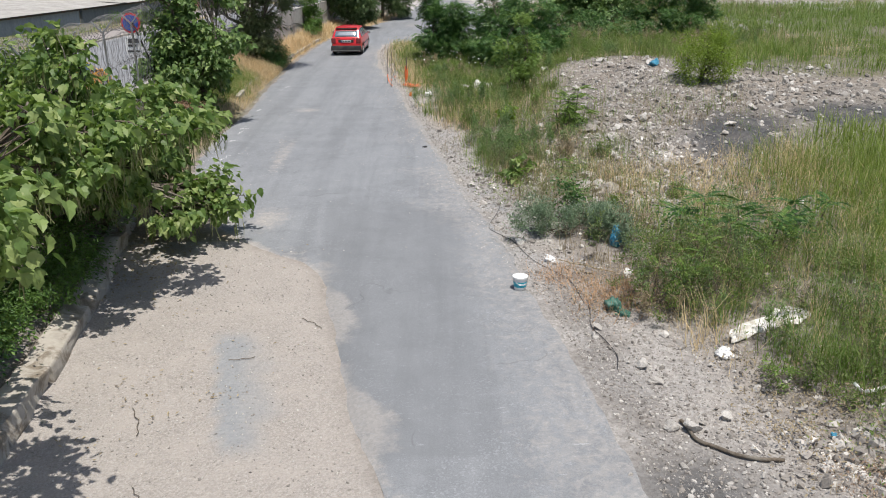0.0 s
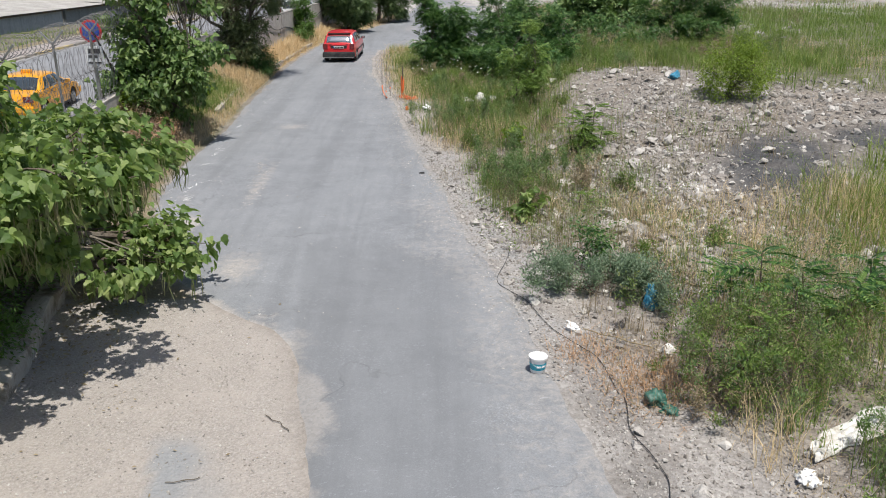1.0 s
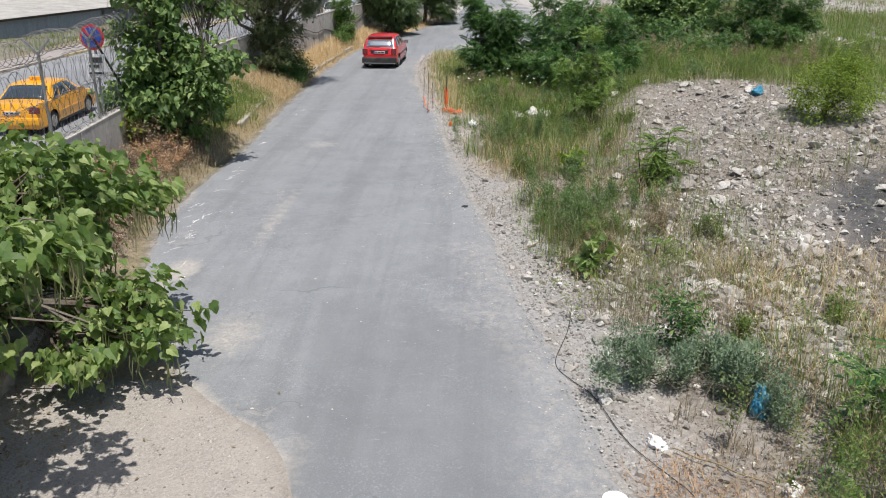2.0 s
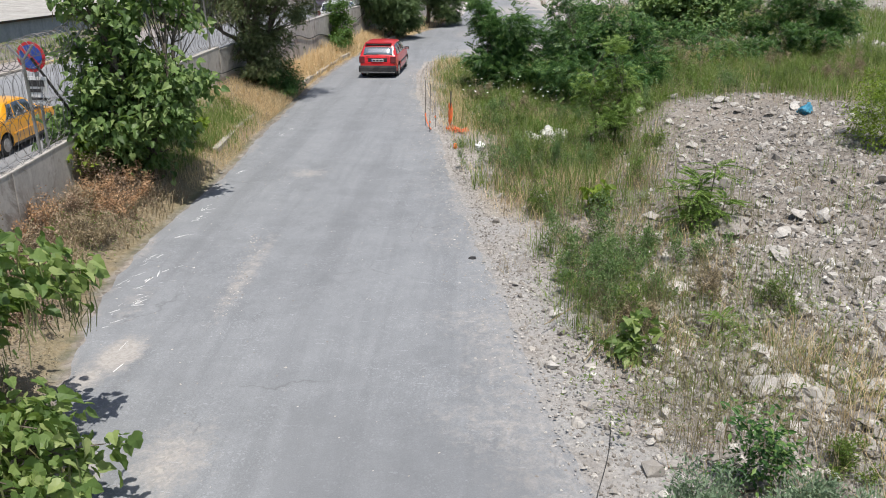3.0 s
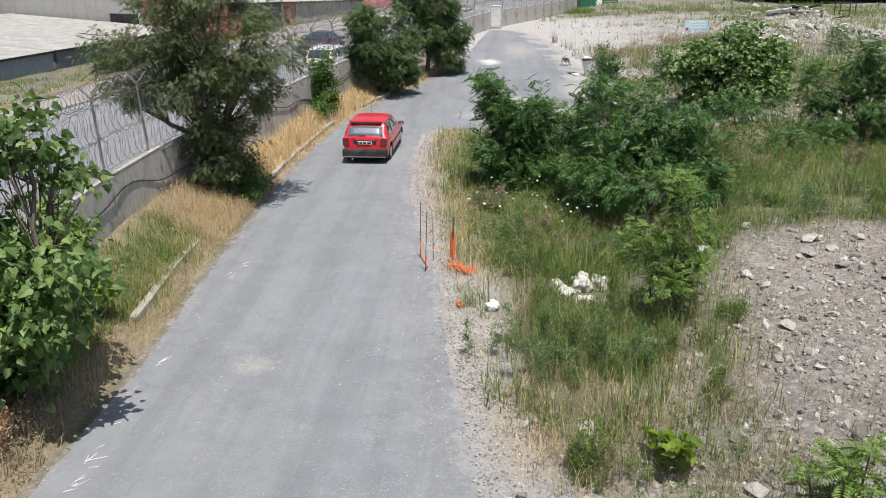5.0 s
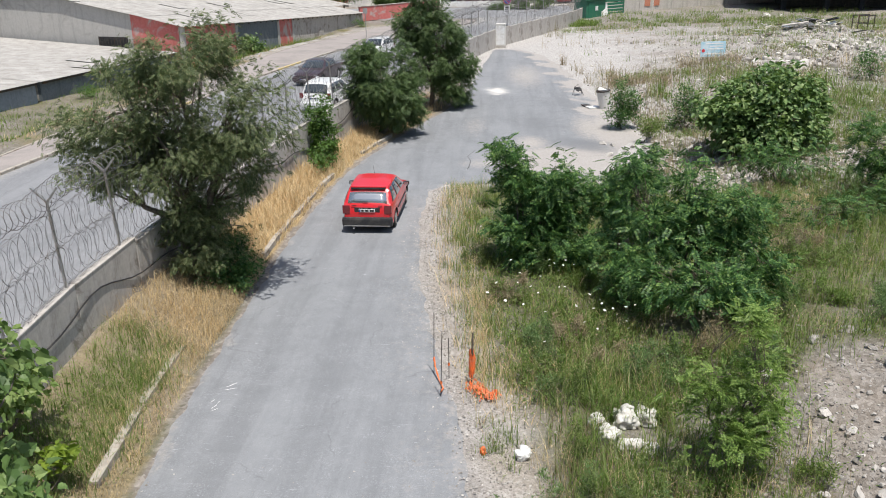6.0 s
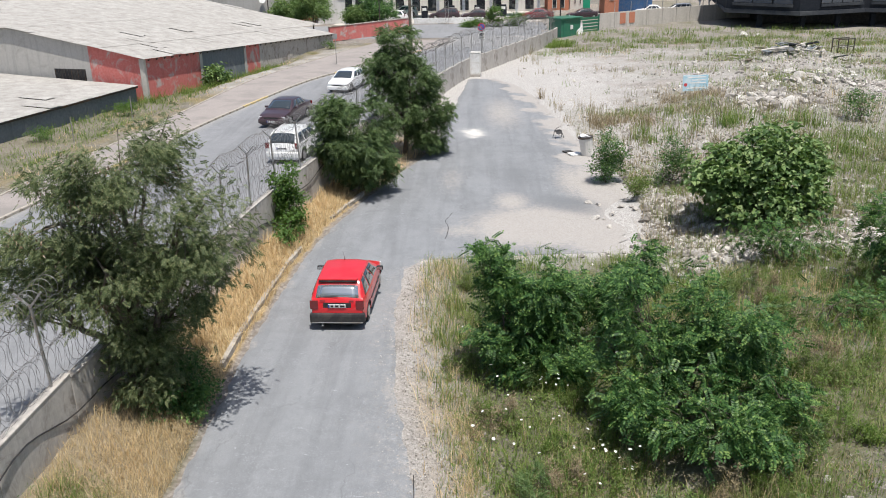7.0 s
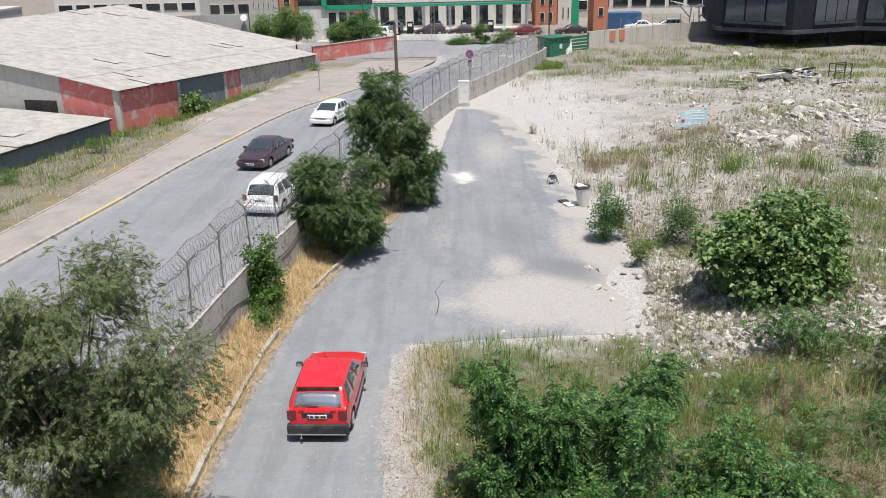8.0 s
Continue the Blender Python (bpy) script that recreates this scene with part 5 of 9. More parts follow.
plant("ivy_clump", -8.05, 54.6, [(-0.1, 0, 1.9, 0.45, 0.6, 0.75), (0.1, 0.0, 0.9, 0.5, 0.7, 0.7), (0.2, -1.0, 0.4, 0.4, 0.9, 0.35)], "heart", 4200, "green ivy clump climbing over the wall", "bush", M_LEAF_IVY, 0.04, 34, (0.06, 0.11), per=10, spread=0.13, inner=0.5)
ROBINIA = "young acacia with feathery bright green leaves"
plant("acacia_sapling", 0.0, 43.9, [(-0.75, 0, 3.1, 0.4, 0.45, 0.7), (-0.3, 0.1, 2.3, 0.55, 0.7, 0.8), (0.5, -0.2, 2.4, 0.6, 0.7, 0.75), (1.1, 0.1, 1.8, 0.5, 0.6, 0.7), (0.0, -0.4, 1.3, 0.8, 0.8, 0.8), (0.6, -0.6, 0.7, 1.0, 0.9, 0.5)], "frond", 4200, ROBINIA + " by the lane", "tree", M_LEAF_ROB, 0.05, 41, (0.17, 0.36), stems=4, per=7, spread=0.17, inner=0.3, upright=0.15)
plant("acacia_sapling", 3.6, 41.0, [(0.3, 0.3, 2.9, 0.6, 0.7, 0.8), (-1.25, 0.4, 3.35, 0.35, 0.4, 0.85), (-0.9, 0, 2.0, 0.7, 0.8, 0.8), (1.2, 0, 2.4, 0.7, 0.8, 0.8), (0.0, -0.6, 1.7, 0.9, 0.8, 0.9), (-1.4, -0.3, 1.0, 0.7, 0.8, 0.8), (1.2, -0.8, 1.35, 0.8, 0.8, 0.6), (-0.5, -1.6, 1.1, 0.8, 0.6, 0.5), (0.3, -2.2, 1.3, 0.9, 0.7, 0.4), (1.05, -2.4, 1.3, 0.7, 0.6, 0.42), (1.5, -1.5, 1.6, 0.5, 0.5, 0.6)], "frond", 3700, ROBINIA + " in a dense clump", "tree", M_LEAF_ROB, 0.06, 42, (0.17, 0.36), stems=6, per=7, spread=0.18, inner=0.3, upright=0.15)
plant("acacia_sapling", 2.6, 44.6, [(0, 0, 1.6, 0.9, 0.9, 0.9), (0.6, 0.3, 2.4, 0.6, 0.6, 0.6)], "frond", 1600, ROBINIA, "tree", M_LEAF_ROB, 0.05, 43, (0.17, 0.32), stems=2, per=9, spread=0.16, inner=0.5)
plant("acacia_sapling", 3.02, 33.6, [(0.05, 0, 2.95, 0.2, 0.25, 0.3), (0.1, 0, 2.6, 0.3, 0.35, 0.45), (-0.4, -0.1, 2.0, 0.4, 0.4, 0.55), (0.5, 0.1, 1.8, 0.45, 0.45, 0.55), (0.0, 0, 1.4, 0.6, 0.5, 0.55), (-0.2, -0.1, 0.8, 0.7, 0.6, 0.5)], "frond", 1500, "slender " + ROBINIA + " on the rubble", "tree", M_LEAF_AIL, 0.03, 44, (0.1, 0.22), stems=5, per=7, spread=0.14, inner=0.3, upright=0.3)
plant("acacia_sapling", 8.6, 50.0, [(0, 0, 1.0, 1.1, 1.0, 0.6), (1.2, 0.2, 0.9, 1.0, 0.8, 0.5), (-0.8, 0.3, 0.8, 0.7, 0.7, 0.5)], "frond", 700, "thin " + ROBINIA, "tree", M_LEAF_ROB, 0.03, 45, (0.16, 0.28), stems=5, per=5, spread=0.28, inner=0.2)
plant("acacia_sapling", 12.0, 47.2, [(-1.3, 0, 2.0, 0.6, 0.7, 0.8), (-0.2, 0.2, 2.7, 0.7, 0.8, 0.8), (1.0, 0, 2.3, 0.8, 0.9, 0.9), (2.2, 0.2, 1.8, 0.8, 0.8, 0.8), (-0.4, -0.5, 1.2, 1.3, 0.9, 0.9), (1.2, -0.6, 1.0, 1.3, 0.9, 0.8)], "frond", 4600, ROBINIA + " in long grass", "tree", M_LEAF_ROB, 0.06, 46, (0.15, 0.3), stems=4, per=8, spread=0.17, inner=0.4, upright=0.25)
plant("acacia_sapling", 8.0, 44.5, [(0, 0, 0.7, 1.3, 1.2, 0.6), (1.5, 0.8, 0.6, 1.1, 1.0, 0.5)], "frond", 420, "low " + ROBINIA, "tree", M_LEAF_ROB, 0.03, 47, (0.15, 0.26), stems=3, per=5, spread=0.26, inner=0.2)
plant("fig_bush", 9.6, 55.2, [(0, 0, 1.9, 2.2, 1.9, 1.35), (1.3, 0.2, 1.4, 1.4, 1.5, 1.1), (-1.1, -0.1, 1.4, 1.2, 1.3, 1.1), (0.2, -0.9, 1.2, 1.8, 1.2, 1.0), (0.3, 0.3, 2.35, 1.3, 1.2, 0.7), (0.2, -1.2, 0.8, 1.9, 1.0, 0.7)], "heart", 11500, "large round fig bush with broad leaves on rubble", "bush", M_LEAF_FIG, 0.1, 51, (0.13, 0.23), stems=4, per=10, spread=0.17, inner=0.72)
plant("bush", 9.3, 30.4, [(0.1, 0, 1.25, 0.8, 0.8, 0.75), (0.6, 0, 0.8, 0.7, 0.75, 0.6), (-0.6, 0.1, 0.85, 0.65, 0.7, 0.65), (0.1, -0.3, 0.5, 0.8, 0.6, 0.45), (0.5, 0.1, 1.8, 0.25, 0.25, 0.35)], "lance", 8500, "round yellow-green bush on the rubble", "bush", M_LEAF_LIME, 0.05, 52, (0.06, 0.11), stems=3, per=12, spread=0.14, inner=0.4)
AIL = "low sapling with long fern-like leaves"


def feather_sapling(x, y, stems, label, seed, mat, reach=(0.45, 0.75), fronds=12):
    """A sapling of straight stems, each with a crown of long feathery leaves and smaller ones below."""
    r = np.random.default_rng(seed)
    ob = thing("sapling", x, y, gz(x, y) - 0.03, label, "sapling")
    at, yaw, pitch, size = [], [], [], []
    for sx, sy, h in stems:
        lean = r.normal(0, 0.08, 2)
        line = np.array([(sx, sy, 0), (sx + lean[0] * 0.5, sy + lean[1] * 0.5, h * 0.5), (sx + lean[0], sy + lean[1], h * 0.92)])
        piece("stem", *tube(line, [0.022, 0.016, 0.008], 6), M_BARK, ob)
        k = int(fronds * (0.6 + 0.4 * h))
        s = np.concatenate([r.uniform(0.15, 1, k - 4), np.full(4, 0.97)])
        at.append(line[0] + (line[2] - line[0]) * s[:, None])
        yaw.append(np.arange(k) * 2.4 + r.normal(0, 0.3, k))
        pitch.append(-0.75 * s + 0.3 + r.normal(0, 0.15, k))
        size.append(r.uniform(*reach, k) * (0.75 + 0.35 * np.sin(np.pi * np.clip(s * 0.8 + 0.1, 0, 1))))
    at, yaw, pitch, size = (np.concatenate(v) for v in (at, yaw, pitch, size))
    V, F = strew(FROND_LONG, FROND_LONG_F, turns(yaw, pitch, r.normal(0, 0.2, len(yaw))), at, size)
    piece("crown", V, F, mat, ob)
    return ob


AIL = "low sapling with long feathery leaves"
feather_sapling(4.0, 26.75, [(0, 0, 1.25), (0.25, 0.1, 1.5), (-0.25, 0.05, 0.95), (0.45, -0.1, 0.8), (0.05, -0.2, 0.7), (-0.1, 0.2, 1.1)], AIL + " among stones", 53, M_LEAF_AIL, reach=(0.35, 0.62), fronds=16)
feather_sapling(5.2, 15.8, [(0, 0, 1.2), (0.6, -0.3, 1.0), (-0.4, 0.2, 0.8), (0.2, -0.9, 0.9), (1.0, -0.8, 1.0)], AIL + " over weeds", 54, M_LEAF_ROB, (0.5, 0.8), 11)
feather_sapling(4.0, 13.4, [(0, 0, 0.8), (0.5, 0.3, 1.1), (-0.3, 0.3, 0.6), (0.9, 0.0, 0.7)], AIL + " at the edge of weeds", 55, M_LEAF_AIL, (0.3, 0.5), 10)
feather_sapling(7.0, 15.8, [(0, 0, 0.9), (0.5, 0.3, 0.8), (-0.4, -0.3, 0.7)], AIL + " in tall weeds", 65, M_LEAF_ROB, (0.4, 0.65), 10)
feather_sapling(3.2, 22.0, [(0, 0, 0.55), (0.25, 0.1, 0.45)], AIL + " on stony ground", 66, M_LEAF_AIL, (0.22, 0.36), 8)
plant("sapling", 1.95, 21.5, [(0, 0, 0.4, 0.3, 0.3, 0.25), (0.1, 0.1, 0.6, 0.2, 0.2, 0.15)], "heart", 90, "small broad-leaved seedling among dry stalks", "sapling", M_LEAF_BIG, 0.015, 67, (0.12, 0.22), per=4, spread=0.1, inner=0.0)
plant("sapling", 2.2, 28.3, [(0, 0, 0.45, 0.35, 0.35, 0.3)], "heart", 70, "small broad-leaved seedling at the lane's edge", "sapling", M_LEAF_LIME, 0.015, 56, (0.14, 0.24), per=4, spread=0.12, inner=0.0)
sage_r = random.Random(5)
sage_lobes = []
for _ in range(26):
    sage_x, sage_y = sage_r.choice(((-0.25, 0.1), (0.75, -0.3), (1.2, -0.5), (0.9, 0.2)))
    sage_top = sage_r.uniform(0.5, 0.95)
    sage_lobes.append((sage_x + sage_r.gauss(0, 0.26), sage_y + sage_r.gauss(0, 0.3), sage_top * 0.5, 0.15, 0.15, sage_top * 0.48))
plant("sage_bush", 2.35, 17.3, sage_lobes, "lance", 18000, "silvery blue-green wormwood bush", "bush", M_LEAF_SAGE, 0.01, 57, (0.035, 0.075), stems=5, per=10, spread=0.07, inner=0.1, upright=0.9)
plant("bush", 2.85, 18.2, [(0, 0, 0.45, 0.4, 0.35, 0.5)], "lance", 900, "dark green leafy weed clump", "bush", M_LEAF_ROB, 0.02, 58, (0.07, 0.12), per=10, spread=0.12, inner=0.1)
plant("bush", 5.05, 61.7, [(0, 0, 1.3, 0.5, 0.55, 0.9), (0.35, 0.1, 0.8, 0.5, 0.5, 0.75), (-0.2, -0.1, 0.6, 0.45, 0.5, 0.55)], "lance", 4200, "upright dark green weed bush by the yard", "bush", M_LEAF_ROB, 0.03, 59, (0.08, 0.15), stems=3, per=12, spread=0.16, inner=0.2, upright=0.6)
plant("bush", 5.75, 58.5, [(0, 0, 0.55, 0.4, 0.4, 0.5), (0.3, 0.2, 0.8, 0.25, 0.25, 0.35)], "lance", 1300, "small green weed bush among stones", "bush", M_WEED, 0.02, 63, (0.07, 0.13), stems=2, per=10, spread=0.14, inner=0.2, upright=0.6)
plant("bush", 7.7, 60.5, [(0, 0, 1.2, 0.6, 0.6, 0.9), (0.5, 0.2, 0.8, 0.5, 0.6, 0.7), (-0.3, 0.2, 0.6, 0.4, 0.5, 0.5)], "lance", 3400, "straggling green weed bush on rubble", "bush", M_LEAF_ROB, 0.03, 60, (0.08, 0.14), stems=3, per=12, spread=0.2, inner=0.2, upright=0.5)
plant("bush", 20.2, 70.8, [(0, 0, 1.0, 0.8, 0.8, 0.9)], "lance", 1500, "dark green bush on open rubble", "bush", M_LEAF_ROB, 0.04, 61, (0.1, 0.16), stems=2, per=12, spread=0.22, inner=0.2)
plant("bush", -22.6, 96.6, [(0, 0, 1.0, 0.9, 1.3, 0.8), (-0.3, 1.4, 0.6, 0.7, 0.8, 0.5)], "heart", 900, "green fig bush against the shed wall", "bush", M_LEAF_FIG, 0.05, 62, (0.18, 0.28), stems=2, per=9, spread=0.22)
for bx, by, h, s in ((-25.4, 83.5, 0.8, 63), (-28.2, 76.0, 0.6, 64), (-16.4, 120.0, 0.9, 65)):
    plant("bush", bx, by, [(0, 0, h * 0.6, 0.7, 0.8, h * 0.6)], "lance", 700, "low green bush in rough grass by the sheds", "bush", M_LEAF_IVY, 0.02, s, (0.1, 0.16), per=12, spread=0.2, inner=0.2)
for tx, ty, h, w, s, m in ((-20.4, 133.5, 6.4, 2.2, 71, M_LEAF_CAT), (-24.2, 135.5, 5.2, 1.7, 72, M_LEAF_CAT), (-13.4, 143.0, 3.9, 2.2, 73, M_LEAF_ROB), (-16.2, 142.5, 3.0, 1.4, 74, M_LEAF_CAT), (-28.6, 142.0, 4.5, 1.4, 76, M_LEAF_ROB)):
    plant("street_tree", tx, ty, [(0, 0, h * 0.66, w, w, h * 0.32), (w * 0.5, 0, h * 0.5, w * 0.7, w * 0.7, h * 0.25), (-w * 0.5, 0.2, h * 0.5, w * 0.7, w * 0.7, h * 0.25)], "lance", 9500, "rounded green street tree behind the red wall", "tree", m, 0.12, s, (0.2, 0.34), per=10, spread=0.3, inner=0.2)
plant("hedge_bush", 2.4, 141.0, [(-2.6, 0, 0.5, 2.2, 1.0, 0.55), (0.2, 0, 1.3, 0.9, 0.9, 1.2), (2.4, 0.2, 0.8, 1.8, 1.0, 0.8)], "lance", 9000, "trimmed green bushes on the traffic island", "bush", M_LEAF_IVY, 0.05, 75, (0.16, 0.26), per=12, spread=0.2, inner=0.4)


# ---- grass and weeds ----
def tufts(r, n, xlo, xhi, ylo, yhi, test=None, clump=0.35, per=12):
    """Places of blades, in clumps over a stretch of the plan."""
    k = max(1, n // per)
    cx, cy = r.uniform(xlo, xhi, k), r.uniform(ylo, yhi, k)
    if test is not None:
        keep = r.random(k) < np.clip(test(cx, cy), 0, 1)
        cx, cy = cx[keep], cy[keep]
    x = np.repeat(cx, per) + r.normal(0, clump, len(cx) * per)
    y = np.repeat(cy, per) + r.normal(0, clump, len(cy) * per)
    return x, y


def clear(x, y):
    """Where plants may stand: off the lane, the street and the walls."""
    off_lane = (x > right_x(np.minimum(y, 92)) + 0.05) | (x < left_x(np.minimum(y, 92)) - 0.1) | (y > 92.5)
    wx = wall_x(y)
    off_wall = np.abs(x - wx) > 0.15
    off_street = (x > wx) | (x < walk_x(y) - 0.1)
    off_sacks = ((x - 1.5) / 0.55) ** 2 + ((y - 34.8) / 0.5) ** 2 > 1
    off_thicket = ((x - 4.0) / 1.25) ** 2 + ((y - 39.1) / 0.85) ** 2 > 1
    off_cloth = ((x - 5.1) / 0.62) ** 2 + ((y - 12.2) / 0.38) ** 2 > 1
    return off_lane & off_wall & off_street & off_sacks & off_thicket & off_cloth


def blades(r, x, y, h, w, lean=0.35):
    ok = clear(x, y) & (r.random(len(x)) > 0.72 * bare_mound(x, y))
    x, y = x[ok], y[ok]
    n = len(x)
    h = r.uniform(h[0], h[1], n) * (0.8 + 0.3 * wob(x, y, 1.1, 7.0))
    yaw = r.uniform(0, 2 * np.pi, n)
    pitch = r.normal(0, lean, n) if lean < 1 else np.where(r.random(n) < 0.5, -1, 1) * r.uniform(1.05, 1.5, n)
    M = turns(yaw, pitch, 0 * yaw)
    M = M * np.stack([h, np.full(n, 1.0), h], -1)[:, None, :]
    M[:, :, 1] *= r.uniform(w[0], w[1], n)[:, None]
    return strew(BLADE, BLADE_F, M, np.stack([x, y, height(x, y) - 0.03], -1), np.ones(n))


def field(name, mat, label, patches, seed, category="grass"):
    r = np.random.default_rng(seed)
    got = []
    for n, xlo, xhi, ylo, yhi, h, w, clump, per, test in patches:
        x, y = tufts(r, n, xlo, xhi, ylo, yhi, test, clump, per)
        got.append(blades(r, x, y, h, w))
    V, F = gather(got)
    return tagged(new(name, mesh_of(name, V, F, mat)), label, category, kind="stuff")


def off_mound(x, y):
    return 1 - 1.6 * np.exp(-(((x - 6.8) / 3.4) ** 2 + ((y - 29) / 8.0) ** 2))


def clumped(x, y):
    return np.clip(0.45 + 0.9 * wob(x, y, 1.0, 12.0) + 0.4 * wob(x, y, 2.6, 13.0), 0, 1)


def streaky(x, y):
    return 0.5 + 0.9 * wob(x, y, 0.45, 2.0)


def edge(x, y):
    """The ragged front of the growth beside the lane."""
    d = x - right_x(y) + 0.25 * wob(x, y, 1.2, 3.0)
    return smooth01(0.3, 0.7, d) * smooth01(1.7, 1.1, d) * (0.6 + 0.5 * wob(x, y, 2.2, 6.0))


def banded(x, y):
    """Long drifts of growth across the far lot, with bare ground between."""
    n = 0.6 * wob(0.35 * x, y, 0.42, 8.0) + 0.35 * wob(0.5 * x, y, 1.1, 5.0) + 0.25 * wob(x, y, 0.16, 2.0)
    return np.clip(3.2 * n - 0.2, 0, 1) * (1 - 0.95 * sandy(x, y))


field("tall_grass", M_GRASS, "tall green grass along the lane and over the waste ground", [
    (11500, -0.6, 4.2, 28.5, 41, (0.45, 1.05), (0.012, 0.022), 0.2, 14, lambda x, y: np.exp(-(((x - 1.7 + 0.12 * (y - 33)) / 1.0) ** 2 + ((y - 34) / 4.0) ** 2)) + 0.25 * wob(x, y, 1.6, 1.0)),
    (5500, -2.2, 2.0, 38.5, 53, (0.35, 0.85), (0.01, 0.02), 0.2, 12, lambda x, y: smooth01(0.6, 1.6, x - right_x(y)) * clumped(x, y)),
    (20000, 4.5, 15, 34, 50.2, (0.35, 0.95), (0.008, 0.016), 0.22, 14, lambda x, y: off_mound(x, y) * clumped(x, y)),
    (9000, 3.6, 9.0, 10.5, 18, (0.5, 1.25), (0.006, 0.012), 0.13, 12, lambda x, y: smooth01(3.7, 4.6, x) * clumped(x, y)),
    (4200, 0.5, 5.0, 16, 30, (0.35, 0.9), (0.006, 0.012), 0.16, 14, lambda x, y: 0.55 * smooth01(0.6, 1.4, x - right_x(y)) + 0.3 * wob(x, y, 1.0, 5.0)),
    (3000, 4.0, 10, 17, 31, (0.2, 0.6), (0.008, 0.014), 0.2, 14, streaky),
    (4500, 5.0, 9.5, 8.8, 12, (0.3, 0.85), (0.005, 0.01), 0.13, 12, lambda x, y: smooth01(5.0, 5.6, x - 0.25 * (10 - y)) * (0.4 + clumped(x, y))),
    (14000, 0.0, 9.0, 35.5, 49, (0.35, 0.85), (0.007, 0.014), 0.18, 14, lambda x, y: clumped(x, y) * smooth01(0.8, 1.6, x - right_x(y)) * off_mound(x, y)),
    (14000, 10, 24, 31, 51, (0.4, 0.95), (0.012, 0.024), 0.25, 12, clumped),
    (2600, -9.4, -7.8, 31, 38, (0.15, 0.45), (0.01, 0.018), 0.2, 12, None),
    (40000, -38, -18, 42, 112, (0.15, 0.5), (0.018, 0.036), 0.5, 12, lambda x, y: smooth01(1.0, 4.5, walk_x(y) - x) * (0.65 + 0.7 * wob(x, y, 0.4, 9.0))),
    (26000, -28.4, -19.5, 76, 108, (0.35, 1.0), (0.02, 0.04), 0.3, 14, lambda x, y: np.exp(-((x - (-26.6 + (y - 84) * 0.28)) / 1.0) ** 2) * (0.25 + 0.75 * smooth01(82, 89, y)) * (0.4 + 0.6 * clumped(x, y))),
    (78000, 6, 46, 58, 124, (0.3, 0.85), (0.014, 0.03), 0.35, 14, banded),
    (26000, 13, 36, 50.5, 68, (0.35, 0.95), (0.012, 0.024), 0.3, 14, lambda x, y: 0.25 + clumped(0.6 * x, y)),
    (1800, 4, 44, 60, 120, (0.4, 1.1), (0.014, 0.03), 0.14, 9, lambda x, y: 0.6 + 0.3 * wob(x, y, 0.5, 3.0) - 0.5 * sandy(x, y)),
    (3600, 13, 30, 58, 70, (0.4, 0.95), (0.016, 0.03), 0.35, 14, clumped),
    (1800, 8, 16, 70, 77, (0.5, 0.95), (0.014, 0.028), 0.3, 14, clumped),
    (4500, 5.5, 14, 49.8, 56.5, (0.3, 0.8), (0.008, 0.016), 0.2, 12, clumped),
    (1400, -3.0, 5.5, 49.6, 52.2, (0.25, 0.75), (0.008, 0.016), 0.2, 12, clumped),
    (9000, 12, 46, 110, 131, (0.35, 0.9), (0.03, 0.05), 0.5, 14, lambda x, y: 0.4 + 0.6 * wob(x, y, 0.4, 1.0)),
    (14000, -9.6, -8.0, 30, 38.4, (0.12, 0.42), (0.004, 0.009), 0.15, 14, lambda x, y: 0.6 + 0.5 * wob(x, y, 0.8, 2.0)),
    (1100, 12.5, 18, 69.5, 72, (0.6, 1.35), (0.02, 0.035), 0.25, 14, clumped),
    (800, 8, 11, 68.3, 71, (0.6, 1.3), (0.02, 0.035), 0.25, 14, clumped),
    (1500, 7, 10, 116, 121, (0.4, 0.9), (0.03, 0.06), 0.4, 12, None),
    (6500, 0.2, 5.2, 31.0, 37.5, (0.35, 0.85), (0.008, 0.016), 0.17, 14, lambda x, y: smooth01(0.7, 1.4, x - right_x(y)) * smooth01(5.4, 4.2, x) * (0.6 + 0.3 * wob(x, y, 1.4, 2.0))),
    (16000, -2.9, 1.6, 29, 53, (0.15, 0.55), (0.006, 0.012), 0.12, 14, lambda x, y: edge(x, y)),
    (2600, 0.8, 4.0, 21.5, 29.5, (0.35, 0.8), (0.006, 0.012), 0.14, 12, streaky),
], 101)
field("reed_grass", M_GRASS_LIME, "tall yellow-green reed grass in a dense stand", [
    (22000, 7.0, 16, 9.5, 22.5, (0.7, 1.45), (0.01, 0.018), 0.3, 12, lambda x, y: (smooth01(7.0, 9.6, x + 0.1 * (y - 15)) + 0.25 * wob(x, y, 1.2, 4.0)) * smooth01(16, 12, x + 1.5 * wob(x, y, 0.5, 3.0)) * smooth01(9.8, 13, y + wob(x, y, 0.7, 1.0)) * smooth01(22, 19.5, y + wob(x, y, 0.6, 2.0))),
    (3000, 10.5, 17, 18, 24, (0.6, 1.1), (0.014, 0.024), 0.25, 12, None),
    (19000, 4.0, 16, 36, 50.4, (0.3, 0.85), (0.008, 0.016), 0.22, 14, lambda x, y: off_mound(x, y) * clumped(x + 1.9, y + 0.8)),
    (5500, 12, 24, 31, 51, (0.4, 0.9), (0.012, 0.022), 0.25, 12, lambda x, y: clumped(x + 1.9, y + 0.8)),
    (14000, -2.6, 5.0, 36, 52, (0.25, 0.75), (0.008, 0.016), 0.2, 12, lambda x, y: smooth01(0.45, 1.5, x - right_x(y)) * (0.3 + clumped(x + 1.9, y + 0.8))),
], 102)
